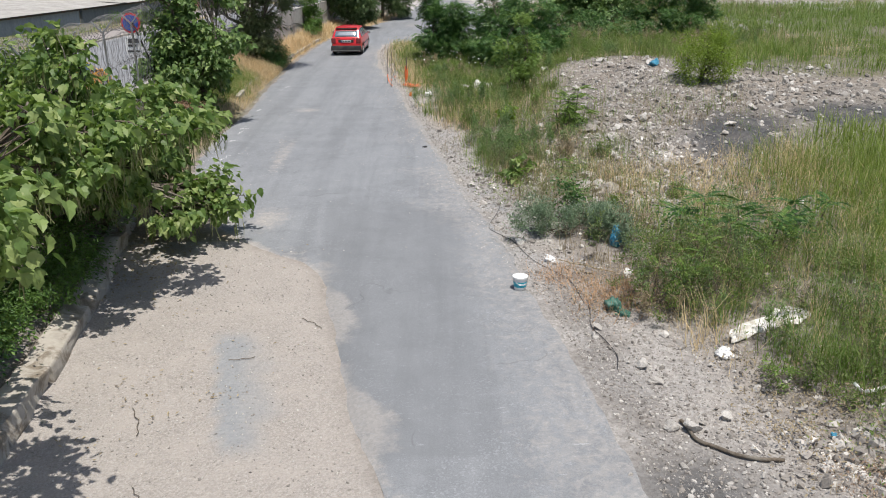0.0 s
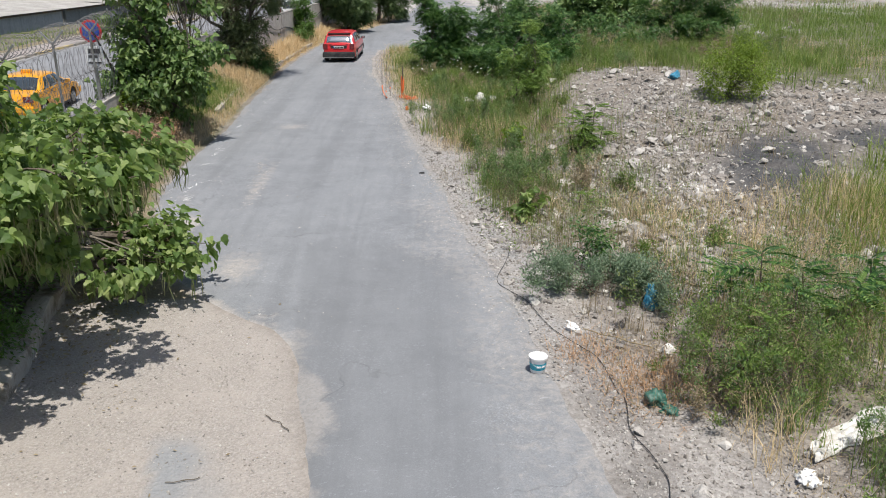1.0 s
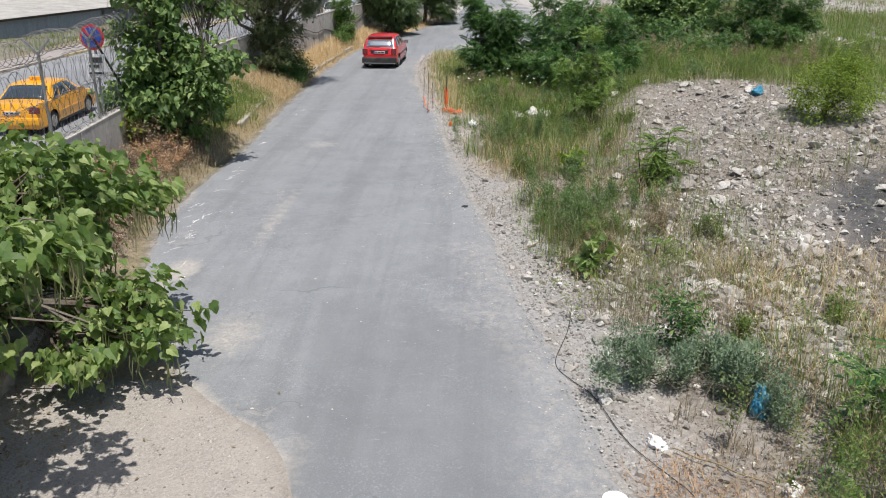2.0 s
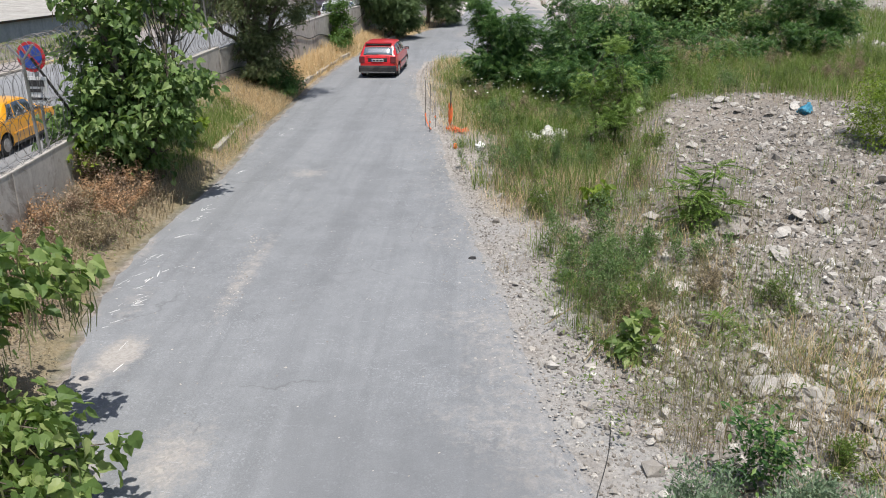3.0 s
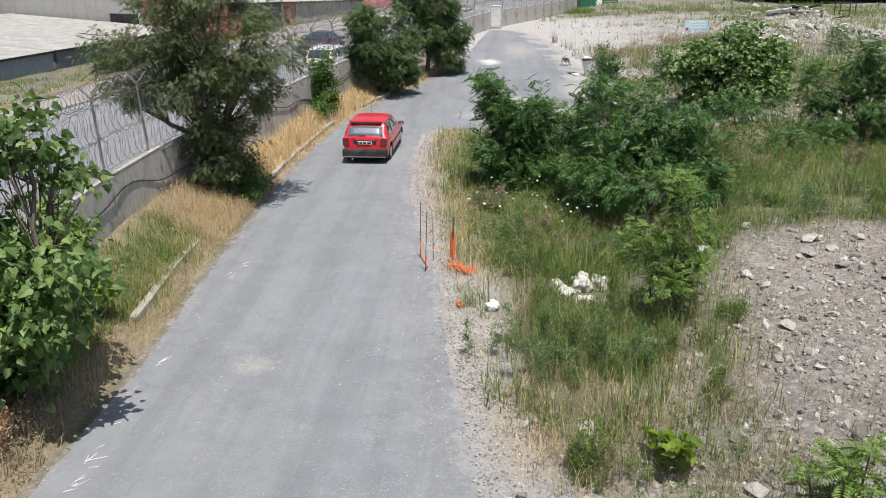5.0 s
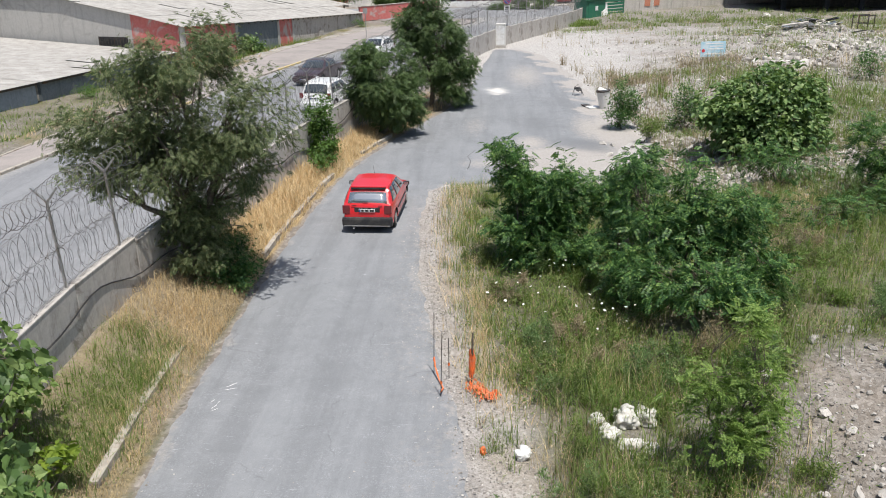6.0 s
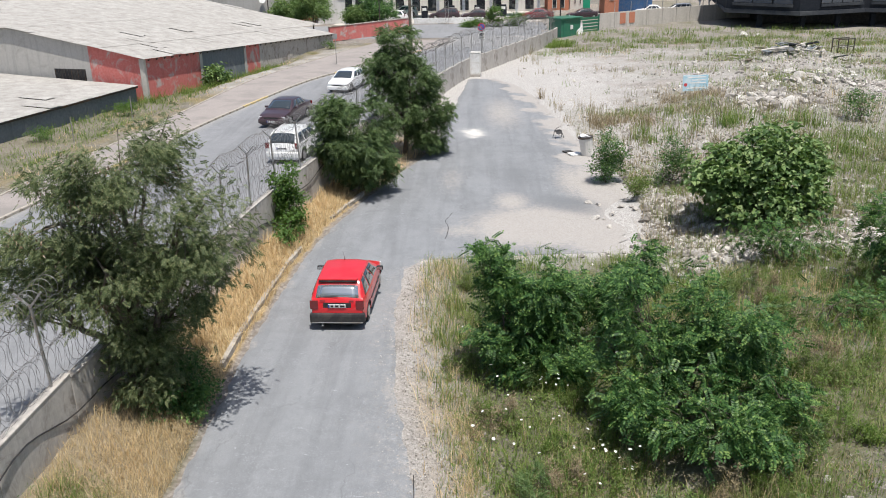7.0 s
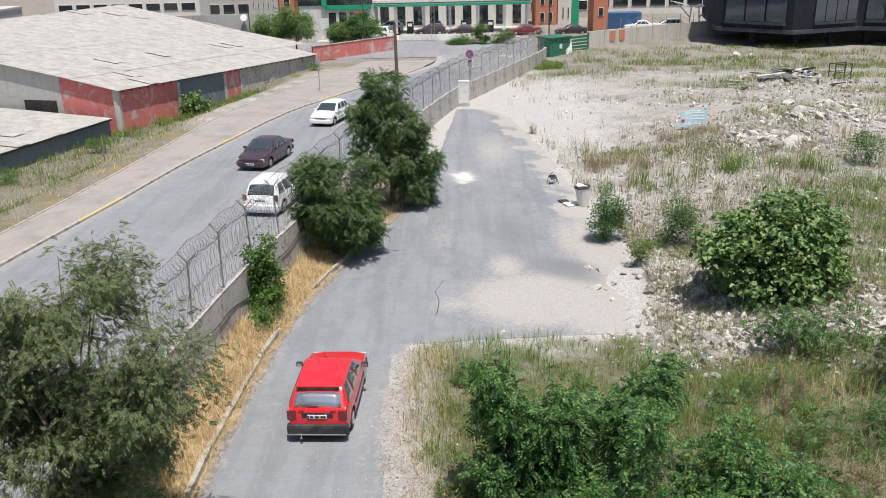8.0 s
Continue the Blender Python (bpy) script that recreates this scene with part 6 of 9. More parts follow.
field("dry_straw_grass", M_STRAW, "golden dry straw along the verge", [
    (16000, -9.6, -6.6, 42.5, 61.5, (0.25, 0.7), (0.012, 0.022), 0.22, 14, lambda x, y: smooth01(0.05, 0.4, left_x(y) - x)),
    (7000, -8.6, -7.4, 30, 43, (0.1, 0.36), (0.004, 0.008), 0.2, 12, None),
    (2500, -6.2, -3.4, 60, 71, (0.2, 0.5), (0.014, 0.024), 0.22, 12, lambda x, y: smooth01(0.1, 0.5, left_x(y) - x)),
    (4200, -3.2, 0.6, 36, 52.5, (0.25, 0.8), (0.007, 0.014), 0.2, 12, lambda x, y: smooth01(0.35, 0.7, x - right_x(y)) * smooth01(2.2, 1.2, x - right_x(y))),
    (3800, -0.2, 4.4, 28.5, 40, (0.4, 0.95), (0.005, 0.01), 0.14, 8, lambda x, y: smooth01(0.6, 1.2, x - right_x(y)) * clumped(x, y)),
    (2600, -1.6, 0.4, 38.5, 44, (0.45, 0.95), (0.004, 0.008), 0.12, 26, lambda x, y: smooth01(0.4, 0.7, x - right_x(y)) * smooth01(1.6, 1.1, x - right_x(y))),
    (2000, -2.6, 1.2, 29, 53, (0.2, 0.65), (0.01, 0.018), 0.2, 12, lambda x, y: smooth01(0.2, 0.5, x - right_x(y)) * smooth01(2.4, 1.2, x - right_x(y))),
    (3600, 5, 20, 34, 50, (0.4, 1.0), (0.006, 0.013), 0.18, 12, lambda x, y: off_mound(x, y) * clumped(x - 1.3, y + 2.1)),
    (6500, 3.8, 10, 11, 21.5, (0.5, 1.2), (0.005, 0.01), 0.12, 8, lambda x, y: 0.35 + clumped(x, y)),
    (3400, 0, 9, 36, 50, (0.35, 0.85), (0.006, 0.011), 0.22, 12, streaky),
    (5200, -9.7, -7.3, 37.6, 43, (0.15, 0.55), (0.005, 0.01), 0.2, 12, None),
    (3600, 0.3, 4.0, 21, 34, (0.3, 0.8), (0.006, 0.012), 0.15, 12, lambda x, y: smooth01(0.7, 1.4, x - right_x(y)) * (0.5 + 0.5 * wob(x, y, 1.3, 2.0))),
    (9000, 5, 46, 60, 122, (0.25, 0.7), (0.012, 0.026), 0.4, 12, lambda x, y: banded(x, y + 0.8)),
    (2500, -27, -17, 58, 110, (0.1, 0.4), (0.02, 0.04), 0.5, 12, lambda x, y: (x < walk_x(y) - 0.5) * 0.8),
], 103)
field("olive_stalks", M_OLIVE, "olive and straw-coloured seeding stalks over the far waste ground", [
    (20000, 4, 46, 60, 124, (0.4, 1.05), (0.018, 0.034), 0.28, 12, lambda x, y: np.maximum(banded(x, y - 0.6), 0.05 * (1 - sandy(x, y)))),
    (4200, 4, 24, 58, 78, (0.5, 1.3), (0.014, 0.028), 0.22, 10, lambda x, y: 0.25 + clumped(0.5 * x, 0.5 * y)),
    (6000, 5.2, 16, 49.5, 58, (0.4, 0.95), (0.01, 0.02), 0.2, 10, clumped),
    (3800, 3, 18, 36, 50, (0.5, 1.05), (0.006, 0.012), 0.14, 9, lambda x, y: clumped(x + 4.0, y)),
    (3000, 1.2, 3.8, 18.8, 24.5, (0.4, 1.0), (0.004, 0.008), 0.1, 9, lambda x, y: smooth01(0.85, 1.25, x - right_x(y)) * (0.3 + clumped(x, y))),
    (5000, -0.2, 4.4, 28.5, 40, (0.45, 1.05), (0.005, 0.01), 0.12, 9, lambda x, y: smooth01(0.6, 1.2, x - right_x(y)) * clumped(x + 2.0, y)),
    (3200, 0.6, 6.5, 17, 30, (0.35, 0.9), (0.005, 0.01), 0.1, 9, lambda x, y: smooth01(0.9, 1.6, x - right_x(y)) * clumped(x + 4.0, y)),
], 109)
field("dry_weeds", M_DRY, "brown dead weed stalks on stony ground", [
    (1800, -9.2, -7.3, 21, 30, (0.3, 0.7), (0.01, 0.02), 0.2, 14, None),
    (5200, -0.4, 4.8, 15, 34, (0.3, 0.8), (0.006, 0.012), 0.14, 9, lambda x, y: 0.6 * smooth01(0.7, 1.6, x - right_x(y)) + 0.3 * wob(x, y, 1.2, 2.0)),
    (6500, 3.0, 10, 18, 38, (0.25, 0.75), (0.006, 0.012), 0.16, 9, streaky),
    (5000, 5.2, 13, 52, 66, (0.3, 0.8), (0.012, 0.02), 0.25, 10, None),
    (16000, 3, 46, 62, 122, (0.35, 1.1), (0.012, 0.024), 0.2, 8, lambda x, y: np.maximum(0.6 * banded(x, y + 0.5), 0.07)),
    (3000, 4, 22, 62, 80, (0.5, 1.2), (0.012, 0.022), 0.2, 8, None),
    (1500, 5.8, 9.5, 72.3, 75, (0.6, 1.3), (0.014, 0.026), 0.2, 10, clumped),
    (1300, 11, 15, 77.4, 80, (0.5, 1.2), (0.014, 0.026), 0.2, 10, clumped),
    (160, 3.2, 3.9, 82.4, 83.2, (0.7, 1.4), (0.014, 0.026), 0.12, 20, None),
    (700, 2.6, 4.0, 13.0, 15.8, (0.1, 0.4), (0.006, 0.012), 0.2, 12, None),
    (600, 4.6, 7.5, 7.5, 12, (0.15, 0.45), (0.004, 0.008), 0.2, 12, None),
    (9000, -2.9, 2.2, 27, 53, (0.12, 0.45), (0.005, 0.01), 0.12, 12, edge),
    (1200, 0.2, 1.6, 28, 36, (0.2, 0.5), (0.008, 0.014), 0.2, 12, None),
    (2500, 4.0, 8.0, 20, 27, (0.2, 0.55), (0.006, 0.012), 0.16, 10, streaky),
], 104)


def leafy_field(name, mat, label, patches, seed):
    """Leafy weeds: stalks hidden under many small leaves."""
    r = np.random.default_rng(seed)
    got = []
    for n, xlo, xhi, ylo, yhi, h, size, clump, per, test in patches:
        x, y = tufts(r, n, xlo, xhi, ylo, yhi, test, clump, per)
        ok = clear(x, y) & (r.random(len(x)) > 0.72 * bare_mound(x, y))
        x, y = x[ok], y[ok]
        k = len(x)
        z = height(x, y) + r.uniform(0.02, 1, k) ** 0.8 * h * (0.7 + 0.4 * wob(x, y, 1.7, 4.0))
        got.append(strew(LANCE, LANCE_F, turns(r.uniform(0, 6.28, k), r.normal(-0.3, 0.5, k), r.normal(0, 0.5, k)), np.stack([x, y, z], -1), r.uniform(size * 0.6, size * 1.2, k)))
    V, F = gather(got)
    return tagged(new(name, mesh_of(name, V, F, mat)), label, "weeds", kind="stuff")


leafy_field("leafy_weeds", M_WEED, "mixed green leafy weeds on waste ground", [
    (6500, 3.9, 9.0, 11.5, 18.5, 0.9, 0.07, 0.13, 26, lambda x, y: smooth01(3.7, 4.6, x + 0.15 * wob(x, y, 2.0, 1.0)) * clumped(x + 0.7, y)),
    (1600, 4.6, 9.0, 7.5, 11, 0.3, 0.06, 0.2, 26, None),
    (3200, 0.8, 4.0, 19, 29, 0.55, 0.08, 0.18, 26, streaky),
    (14000, -0.6, 8.0, 35.5, 46, 0.55, 0.09, 0.22, 26, lambda x, y: 0.8 * smooth01(0.8, 1.6, x - right_x(y)) * off_mound(x, y)),
    (9000, -1.6, 3.0, 36.5, 47, 0.5, 0.09, 0.25, 24, lambda x, y: smooth01(0.6, 1.6, x - right_x(y))),
    (12000, 4.5, 14, 37, 50.2, 0.7, 0.08, 0.18, 24, lambda x, y: off_mound(x, y) * clumped(x, y + 1.5)),
    (1500, 1.4, 3.4, 18.5, 23.5, 0.6, 0.05, 0.1, 26, lambda x, y: smooth01(0.9, 1.3, x - right_x(y)) * clumped(x, y)),
    (3500, 4.2, 7.5, 16, 24, 0.3, 0.08, 0.25, 24, streaky),
    (2500, 5.5, 11.5, 57, 64, 0.5, 0.1, 0.2, 24, streaky),
    (2200, 5.2, 8.5, 8.4, 11.5, 0.5, 0.07, 0.15, 24, None),
    (8500, -9.5, -7.9, 30, 38.6, 0.3, 0.05, 0.22, 24, lambda x, y: 0.5 + 0.6 * wob(x, y, 0.8, 2.0)),
    (1600, -9, -7.4, 20, 27, 0.35, 0.08, 0.2, 24, None),
    (6500, 0.4, 5.2, 31.5, 37.0, 0.5, 0.08, 0.2, 26, lambda x, y: 0.8 * smooth01(0.8, 1.5, x - right_x(y))),
    (3500, 3.0, 9.0, 19, 33, 0.3, 0.06, 0.16, 22, lambda x, y: 0.35 + 0.5 * wob(x, y, 0.9, 4.0)),
], 105)
leafy_field("rusty_weeds", M_RUST, "reddish-brown seeding weeds in a low dense thicket on the verge", [
    (22000, -9.9, -6.9, 21.5, 29.0, 0.6, 0.055, 0.16, 40, lambda x, y: smooth01(0.12, 0.5, left_x(y) - x) * (0.6 + 0.7 * wob(x, y, 1.3, 7.0))),
    (2600, 1.0, 2.6, 18.5, 24, 0.35, 0.035, 0.1, 22, lambda x, y: smooth01(0.75, 1.0, x - right_x(y)) * smooth01(2.0, 1.4, x - right_x(y))),
    (3600, -2.9, 2.2, 27, 50, 0.25, 0.04, 0.12, 20, edge),
    (1500, 4.5, 6.2, 7.7, 8.5, 0.22, 0.04, 0.12, 25, None),
    (9000, -9.0, -5.6, 17.5, 21.8, 0.45, 0.042, 0.2, 26, lambda x, y: smooth01(0.25, 0.6, left_x(y) - x)),
    (3500, 0.5, 3.0, 21.5, 29, 0.35, 0.04, 0.12, 22, lambda x, y: smooth01(0.7, 1.2, x - right_x(y)) * (0.4 + 0.6 * wob(x, y, 1.3, 7.0))),
], 108)
leafy_field("brown_weeds", M_DRY, "brown seeding weeds on the verge", [
    (3500, -9.1, -6.95, 20.5, 28.6, 0.6, 0.05, 0.18, 26, None),
    (3500, 3.0, 9.5, 19, 36, 0.4, 0.05, 0.15, 20, streaky),
    (5000, -9.0, -6.0, 17.5, 21, 0.45, 0.05, 0.18, 24, None),
    (2600, -8.1, -7.3, 30.5, 41, 0.2, 0.04, 0.16, 24, None),
    (4200, -9.6, -7.5, 37.6, 42, 0.35, 0.045, 0.18, 24, None),
    (2000, 0.5, 6.5, 36.5, 41, 0.45, 0.05, 0.18, 22, streaky),
    (9000, 3.8, 9.5, 11, 21, 0.95, 0.045, 0.14, 24, clumped),
    (2000, -8.9, -7.4, 40, 43.5, 0.35, 0.06, 0.2, 24, None),
    (900, 2.4, 4.2, 12.8, 15.6, 0.2, 0.06, 0.2, 24, None),
    (2500, 4.0, 7.5, 8, 11.5, 0.3, 0.06, 0.22, 24, None),
], 106)


def lying_straw():
    """Dry grass beaten flat beside the lane."""
    r = np.random.default_rng(91)
    n = 1500
    x = np.concatenate([r.normal(3.0, 0.45, n), r.normal(2.3, 0.3, n // 3)])
    y = np.concatenate([r.normal(13.9, 0.5, n), r.normal(14.9, 0.35, n // 3)])
    V, F = blades(r, x, y, (0.2, 0.55), (0.005, 0.01), 1.1)
    tagged(new("flattened_straw", mesh_of("flattened_straw", V, F, M_STRAW_RUST)), "tangled dry straw lying on gravel", "straw", kind="stuff")


lying_straw()


def leaf_litter():
    """Dry leaves and bits of straw blown over the sandy apron and under the trees."""
    r = np.random.default_rng(63)
    k = 7
    cx, cy = r.uniform(-5.0, -3.2, k), r.uniform(8.5, 13.5, k)
    x = np.concatenate([np.repeat(cx, 16) + r.normal(0, 0.22, k * 16), r.uniform(-5.3, -2.0, 70), r.uniform(-7.6, -5.2, 900)])
    y = np.concatenate([np.repeat(cy, 16) + r.normal(0, 0.16, k * 16), r.uniform(7, 17, 70), r.uniform(14, 18.5, 900)])
    n = len(x)
    at = np.stack([x, y, height(x, y) + r.uniform(0.0, 0.025, n)], -1)
    V, F = strew(LANCE, LANCE_F, turns(r.uniform(0, 6.3, n), r.normal(0, 0.25, n), r.normal(0, 0.4, n)), at, np.where(y > 13.9, 1.5, 1) * r.uniform(0.02, 0.075, n))
    tagged(new("leaf_litter", mesh_of("leaf_litter", V, F, M_DRY)), "dry brown leaves scattered on sandy gravel", "leaves", kind="stuff")


leaf_litter()


def weed_clumps():
    """Separate weed bushes over the waste ground and its edge."""
    r = random.Random(31)
    spots = [(3.6, 13.9, 1.0), (4.3, 14.6, 1.3), (4.8, 13.6, 1.2), (5.4, 14.8, 1.25), (4.1, 12.9, 0.85), (5.0, 11.6, 0.6), (5.9, 12.8, 0.9), (4.7, 10.5, 0.5), (5.4, 10.1, 0.55), (6.3, 11.2, 0.8), (4.0, 16.6, 0.7), (6.2, 16.4, 1.1), (6.6, 14.3, 1.2), (2.9, 25.8, 0.4), (4.3, 22.6, 0.5), (1.2, 31.0, 0.7), (1.8, 33.0, 0.75), (0.5, 34.2, 0.7), (-0.6, 41.0, 0.7), (0.3, 43.0, 0.8), (1.4, 39.0, 0.7), (2.4, 37.3, 0.6), (5.0, 38.6, 0.75), (6.2, 40.0, 0.9), (7.0, 42.2, 0.8), (5.6, 45.2, 0.8), (7.5, 47.0, 0.9), (10.0, 46.2, 0.9), (11.0, 43.0, 0.9), (-0.9, 46.8, 0.6), (-1.2, 49.6, 0.55), (2.0, 48.8, 0.6), (4.6, 48.6, 0.6), (9.4, 39.6, 0.8), (12.4, 40.6, 0.9), (7.4, 37.9, 0.6), (14.5, 45.0, 1.0), (16.0, 49.0, 1.0), (0.9, 28.4, 0.45), (3.4, 30.4, 0.5), (2.7, 32.0, 0.6), (1.4, 27.9, 0.8), (3.6, 23.4, 0.65), (1.8, 36.9, 0.7), (2.2, 35.6, 0.6), (3.0, 36.6, 0.8), (0.6, 36.2, 0.8), (2.9, 33.0, 0.55), (0.9, 32.6, 0.8), (4.2, 33.0, 0.5), (3.6, 38.0, 0.8)]
    for _ in range(26):
        y = r.uniform(36, 44)
        spots.append((float(right_x(y)) + r.uniform(1.5, 5.5), y, r.uniform(0.35, 0.75)))
    for _ in range(46):
        x, y = r.uniform(4.2, 17), r.uniform(36.5, 50)
        spots.append((x, y, r.uniform(0.5, 1.0)))
    spots += [(3.75, 13.5, 1.2), (4.1, 13.35, 1.35), (4.5, 13.7, 1.5), (4.9, 13.4, 1.3), (5.2, 14.0, 1.45), (4.35, 14.4, 1.55), (4.8, 14.6, 1.5), (3.65, 13.1, 0.7), (4.3, 12.9, 0.8), (5.6, 13.3, 1.0), (6.6, 12.2, 0.9), (7.3, 12.9, 1.1), (6.9, 10.8, 0.7), (5.9, 10.4, 0.5)]
    for _ in range(7):
        y = r.uniform(16.5, 31)
        spots.append((max(float(right_x(y)) + 1.1, 0) + abs(r.gauss(0.3, 1.9)), y, r.uniform(0.35, 0.85)))
    spots += [(1.68, 23.8, 0.8), (2.0, 24.05, 0.9), (1.67, 26.05, 1.1), (1.6, 25.5, 0.9), (2.5, 25.0, 0.75), (2.25, 24.5, 0.7), (3.64, 24.8, 0.8), (1.4, 24.1, 0.6), (0.46, 31.2, 1.0), (1.0, 31.7, 1.0), (1.9, 31.8, 1.1), (-0.2, 32.2, 0.9)]
    kinds = ((M_WEED, "green leafy weed bush in long grass"), (M_WEED_BLUE, "blue-green feathery weed bush"), (M_GRASS, "pale green seeding weed bush"), (M_LEAF_AIL, "bright green leafy weed bush"), (M_DRY, "brown dried weed bush"))
    for i, (x, y, h) in enumerate(spots):
        m, label = kinds[1 if i >= len(spots) - 12 else (0, 2, 4, 1, 2, 1, 0, 3)[i % 8]]
        h *= 1.1
        w = h * r.uniform(0.35, 0.8)
        stalks = []
        for _ in range(9):
            top = h * r.choice((r.uniform(0.25, 0.6), r.uniform(0.5, 0.85), r.uniform(0.9, 1.3)))
            stalks.append((r.uniform(-w, w), r.uniform(-w, w), top * 0.52, 0.05 + 0.05 * h, 0.05 + 0.05 * h, top * 0.48))
        plant("weed_bush", x, y, stalks, "lance", int((900 + 1500 * h) * (0.5 if y < 17 else 1.0)), label, "weed", m, 0.007, 200 + i, (0.025, 0.07), stems=1, group="weed bushes", per=7, spread=0.045, inner=0.1, upright=0.8)


weed_clumps()


def rust_clumps():
    r = random.Random(31)
    for i in range(26):
        y = r.uniform(21.6, 28.4)
        x = float(left_x(y)) - r.uniform(0.45, 2.3)
        h = r.uniform(0.5, 0.95)
        w = h * r.uniform(0.4, 0.7)
        stalks = []
        for _ in range(8):
            top = h * r.uniform(0.5, 1.15)
            stalks.append((r.uniform(-w, w), r.uniform(-w, w), top * 0.6, 0.1, 0.1, top * 0.42))
        m, label = ((M_RUST, "reddish-brown seeding weed clump on the verge"), (M_DRY, "straw-brown seeding weed clump on the verge"), (M_RUST, "reddish-brown seeding weed clump on the verge"), (M_STRAW_RUST, "rust-coloured dry weed clump on the verge"))[i % 4]
        plant("weed_clump", x, y, stalks, "lance", int(500 + 700 * h), label, "weed", m, 0.006, 400 + i, (0.03, 0.075), stems=1, group="verge weeds", per=8, spread=0.06, inner=0.1, upright=0.5)


rust_clumps()


def flowers():
    r = np.random.default_rng(77)
    x = np.concatenate([r.normal(0.1, 0.7, 30), r.normal(1.6, 0.4, 16), r.normal(0.35, 0.3, 26), r.uniform(-0.6, 2.6, 18)])
    y = np.concatenate([r.normal(42.4, 1.8, 30), r.normal(39.2, 0.6, 16), r.normal(43.6, 1.0, 26), r.uniform(38, 48, 18)])
    z = height(x, y) + r.uniform(0.55, 0.9, len(x))
    a = np.linspace(0, 2 * np.pi, 8, endpoint=False)
    TV = np.concatenate([[[0, 0, 0.01]], np.stack([np.cos(a), np.sin(a), 0 * a], -1)])
    TF = [(0, i + 1, (i + 1) % 8 + 1) for i in range(8)]
    k = len(x)
    V, F = strew(TV, TF, turns(r.uniform(0, 6, k), r.normal(0, 0.3, k), r.normal(0, 0.3, k)), np.stack([x, y, z], -1), r.uniform(0.022, 0.042, k))
    tagged(new("wild_flowers", mesh_of("wild_flowers", V, F, M_PETAL)), "flat white wild carrot flowers in the grass", "flowers", kind="stuff")


flowers()


# ---- stones ----
def stone_mesh(seed, cuts=2):
    r = random.Random(seed)
    bm = bmesh.new()
    bmesh.ops.create_icosphere(bm, subdivisions=1 + cuts, radius=0.5)
    s = Vector((r.uniform(0.8, 1.2), r.uniform(0.65, 1.0), r.uniform(0.5, 0.8)))
    planes = [(Vector((r.uniform(-1, 1), r.uniform(-1, 1), r.uniform(-1, 1))).normalized(), r.uniform(0.16, 0.36)) for _ in range(9)]
    for v in bm.verts:
        for n, d in planes:
            k = v.co.dot(n)
            if k > d:
                v.co -= n * (k - d)
        v.co += noise.noise_vector(v.co * 3 + Vector((seed, 0, 0))) * 0.09 + noise.noise_vector(v.co * 9 + Vector((seed, 5, 0))) * 0.035
        v.co *= 1.2
        v.co = Vector((v.co.x * s.x, v.co.y * s.y, v.co.z * s.z))
    return bm


def stones():
    shapes = []
    for i in range(8):
        me = bpy.data.meshes.new("stone")
        bm = stone_mesh(i)
        bm.to_mesh(me)
        bm.free()
        me.materials.append(M_STONE if i % 8 else M_STONE_GREY)
        shapes.append(me)
    r = random.Random(42)
    spots = [(3.62, 20.75, 0.55), (3.78, 20.3, 0.48), (4.0, 20.25, 0.42), (4.2, 20.05, 0.5), (4.5, 20.7, 0.4), (2.9, 23.55, 0.36), (2.25, 23.0, 0.34), (4.66, 26.3, 0.5), (5.1, 24.8, 0.5), (3.0, 23.7, 0.4), (4.7, 26.5, 0.55), (5.95, 26.4, 0.35), (3.5, 20.3, 0.48), (2.35, 23.1, 0.35), (3.2, 26.5, 0.45), (1.1, 29.4, 0.45), (6.0, 21.5, 0.35), (7.6, 25.8, 0.45), (3.8, 21.2, 0.42), (8.2, 27.9, 0.4), (3.0, 11.3, 0.22), (3.1, 10.8, 0.2), (4.3, 36.0, 0.5), (3.0, 9.6, 0.24), (3.25, 9.5, 0.26), (6.7, 35.9, 0.45), (5.4, 25.7, 0.3), (6.3, 26.1, 0.35)]
    for _ in range(60):
        spots.append((r.uniform(3.2, 9.5), r.uniform(18, 28.5), 0.12 + 0.26 * r.random() ** 2))
    for _ in range(45):
        spots.append((r.gauss(6.8, 1.6), r.gauss(33.5, 1.8), r.uniform(0.12, 0.32)))
    for _ in range(20):
        spots.append((r.uniform(2.2, 4.6), r.uniform(7.5, 13), 0.06 + 0.12 * r.random() ** 2))
    for _ in range(60):
        spots.append((r.gauss(7.6, 1.8), r.gauss(55.5, 2.6), r.uniform(0.15, 0.42)))
    for _ in range(25):
        spots.append((r.gauss(12.0, 1.6), r.gauss(52.0, 1.3), r.uniform(0.15, 0.4)))
    for _ in range(60):
        spots.append((*r.choice(((r.gauss(23.0, 1.6), r.gauss(81.2, 0.8)), (r.gauss(17.0, 1.2), r.gauss(76.4, 0.6)), (r.gauss(24, 2.5), r.gauss(84, 1.5)))), r.uniform(0.35, 1.1)))
    for x, y, s in spots:
        ob = new("stone", shapes[r.randrange(8)])
        ob.matrix_basis = Matrix.LocRotScale((x, y, gz(x, y) + 0.08 * s), Euler((r.uniform(-0.4, 0.4), r.uniform(-0.4, 0.4), r.uniform(0, 6.3))), Vector((s, s, s * r.uniform(0.8, 1.1))))
        tagged(ob, "rough pale broken stone lying on rubble" if s < 0.4 else "large rough pale block of stone", "stone", "stones on the waste ground")


stones()


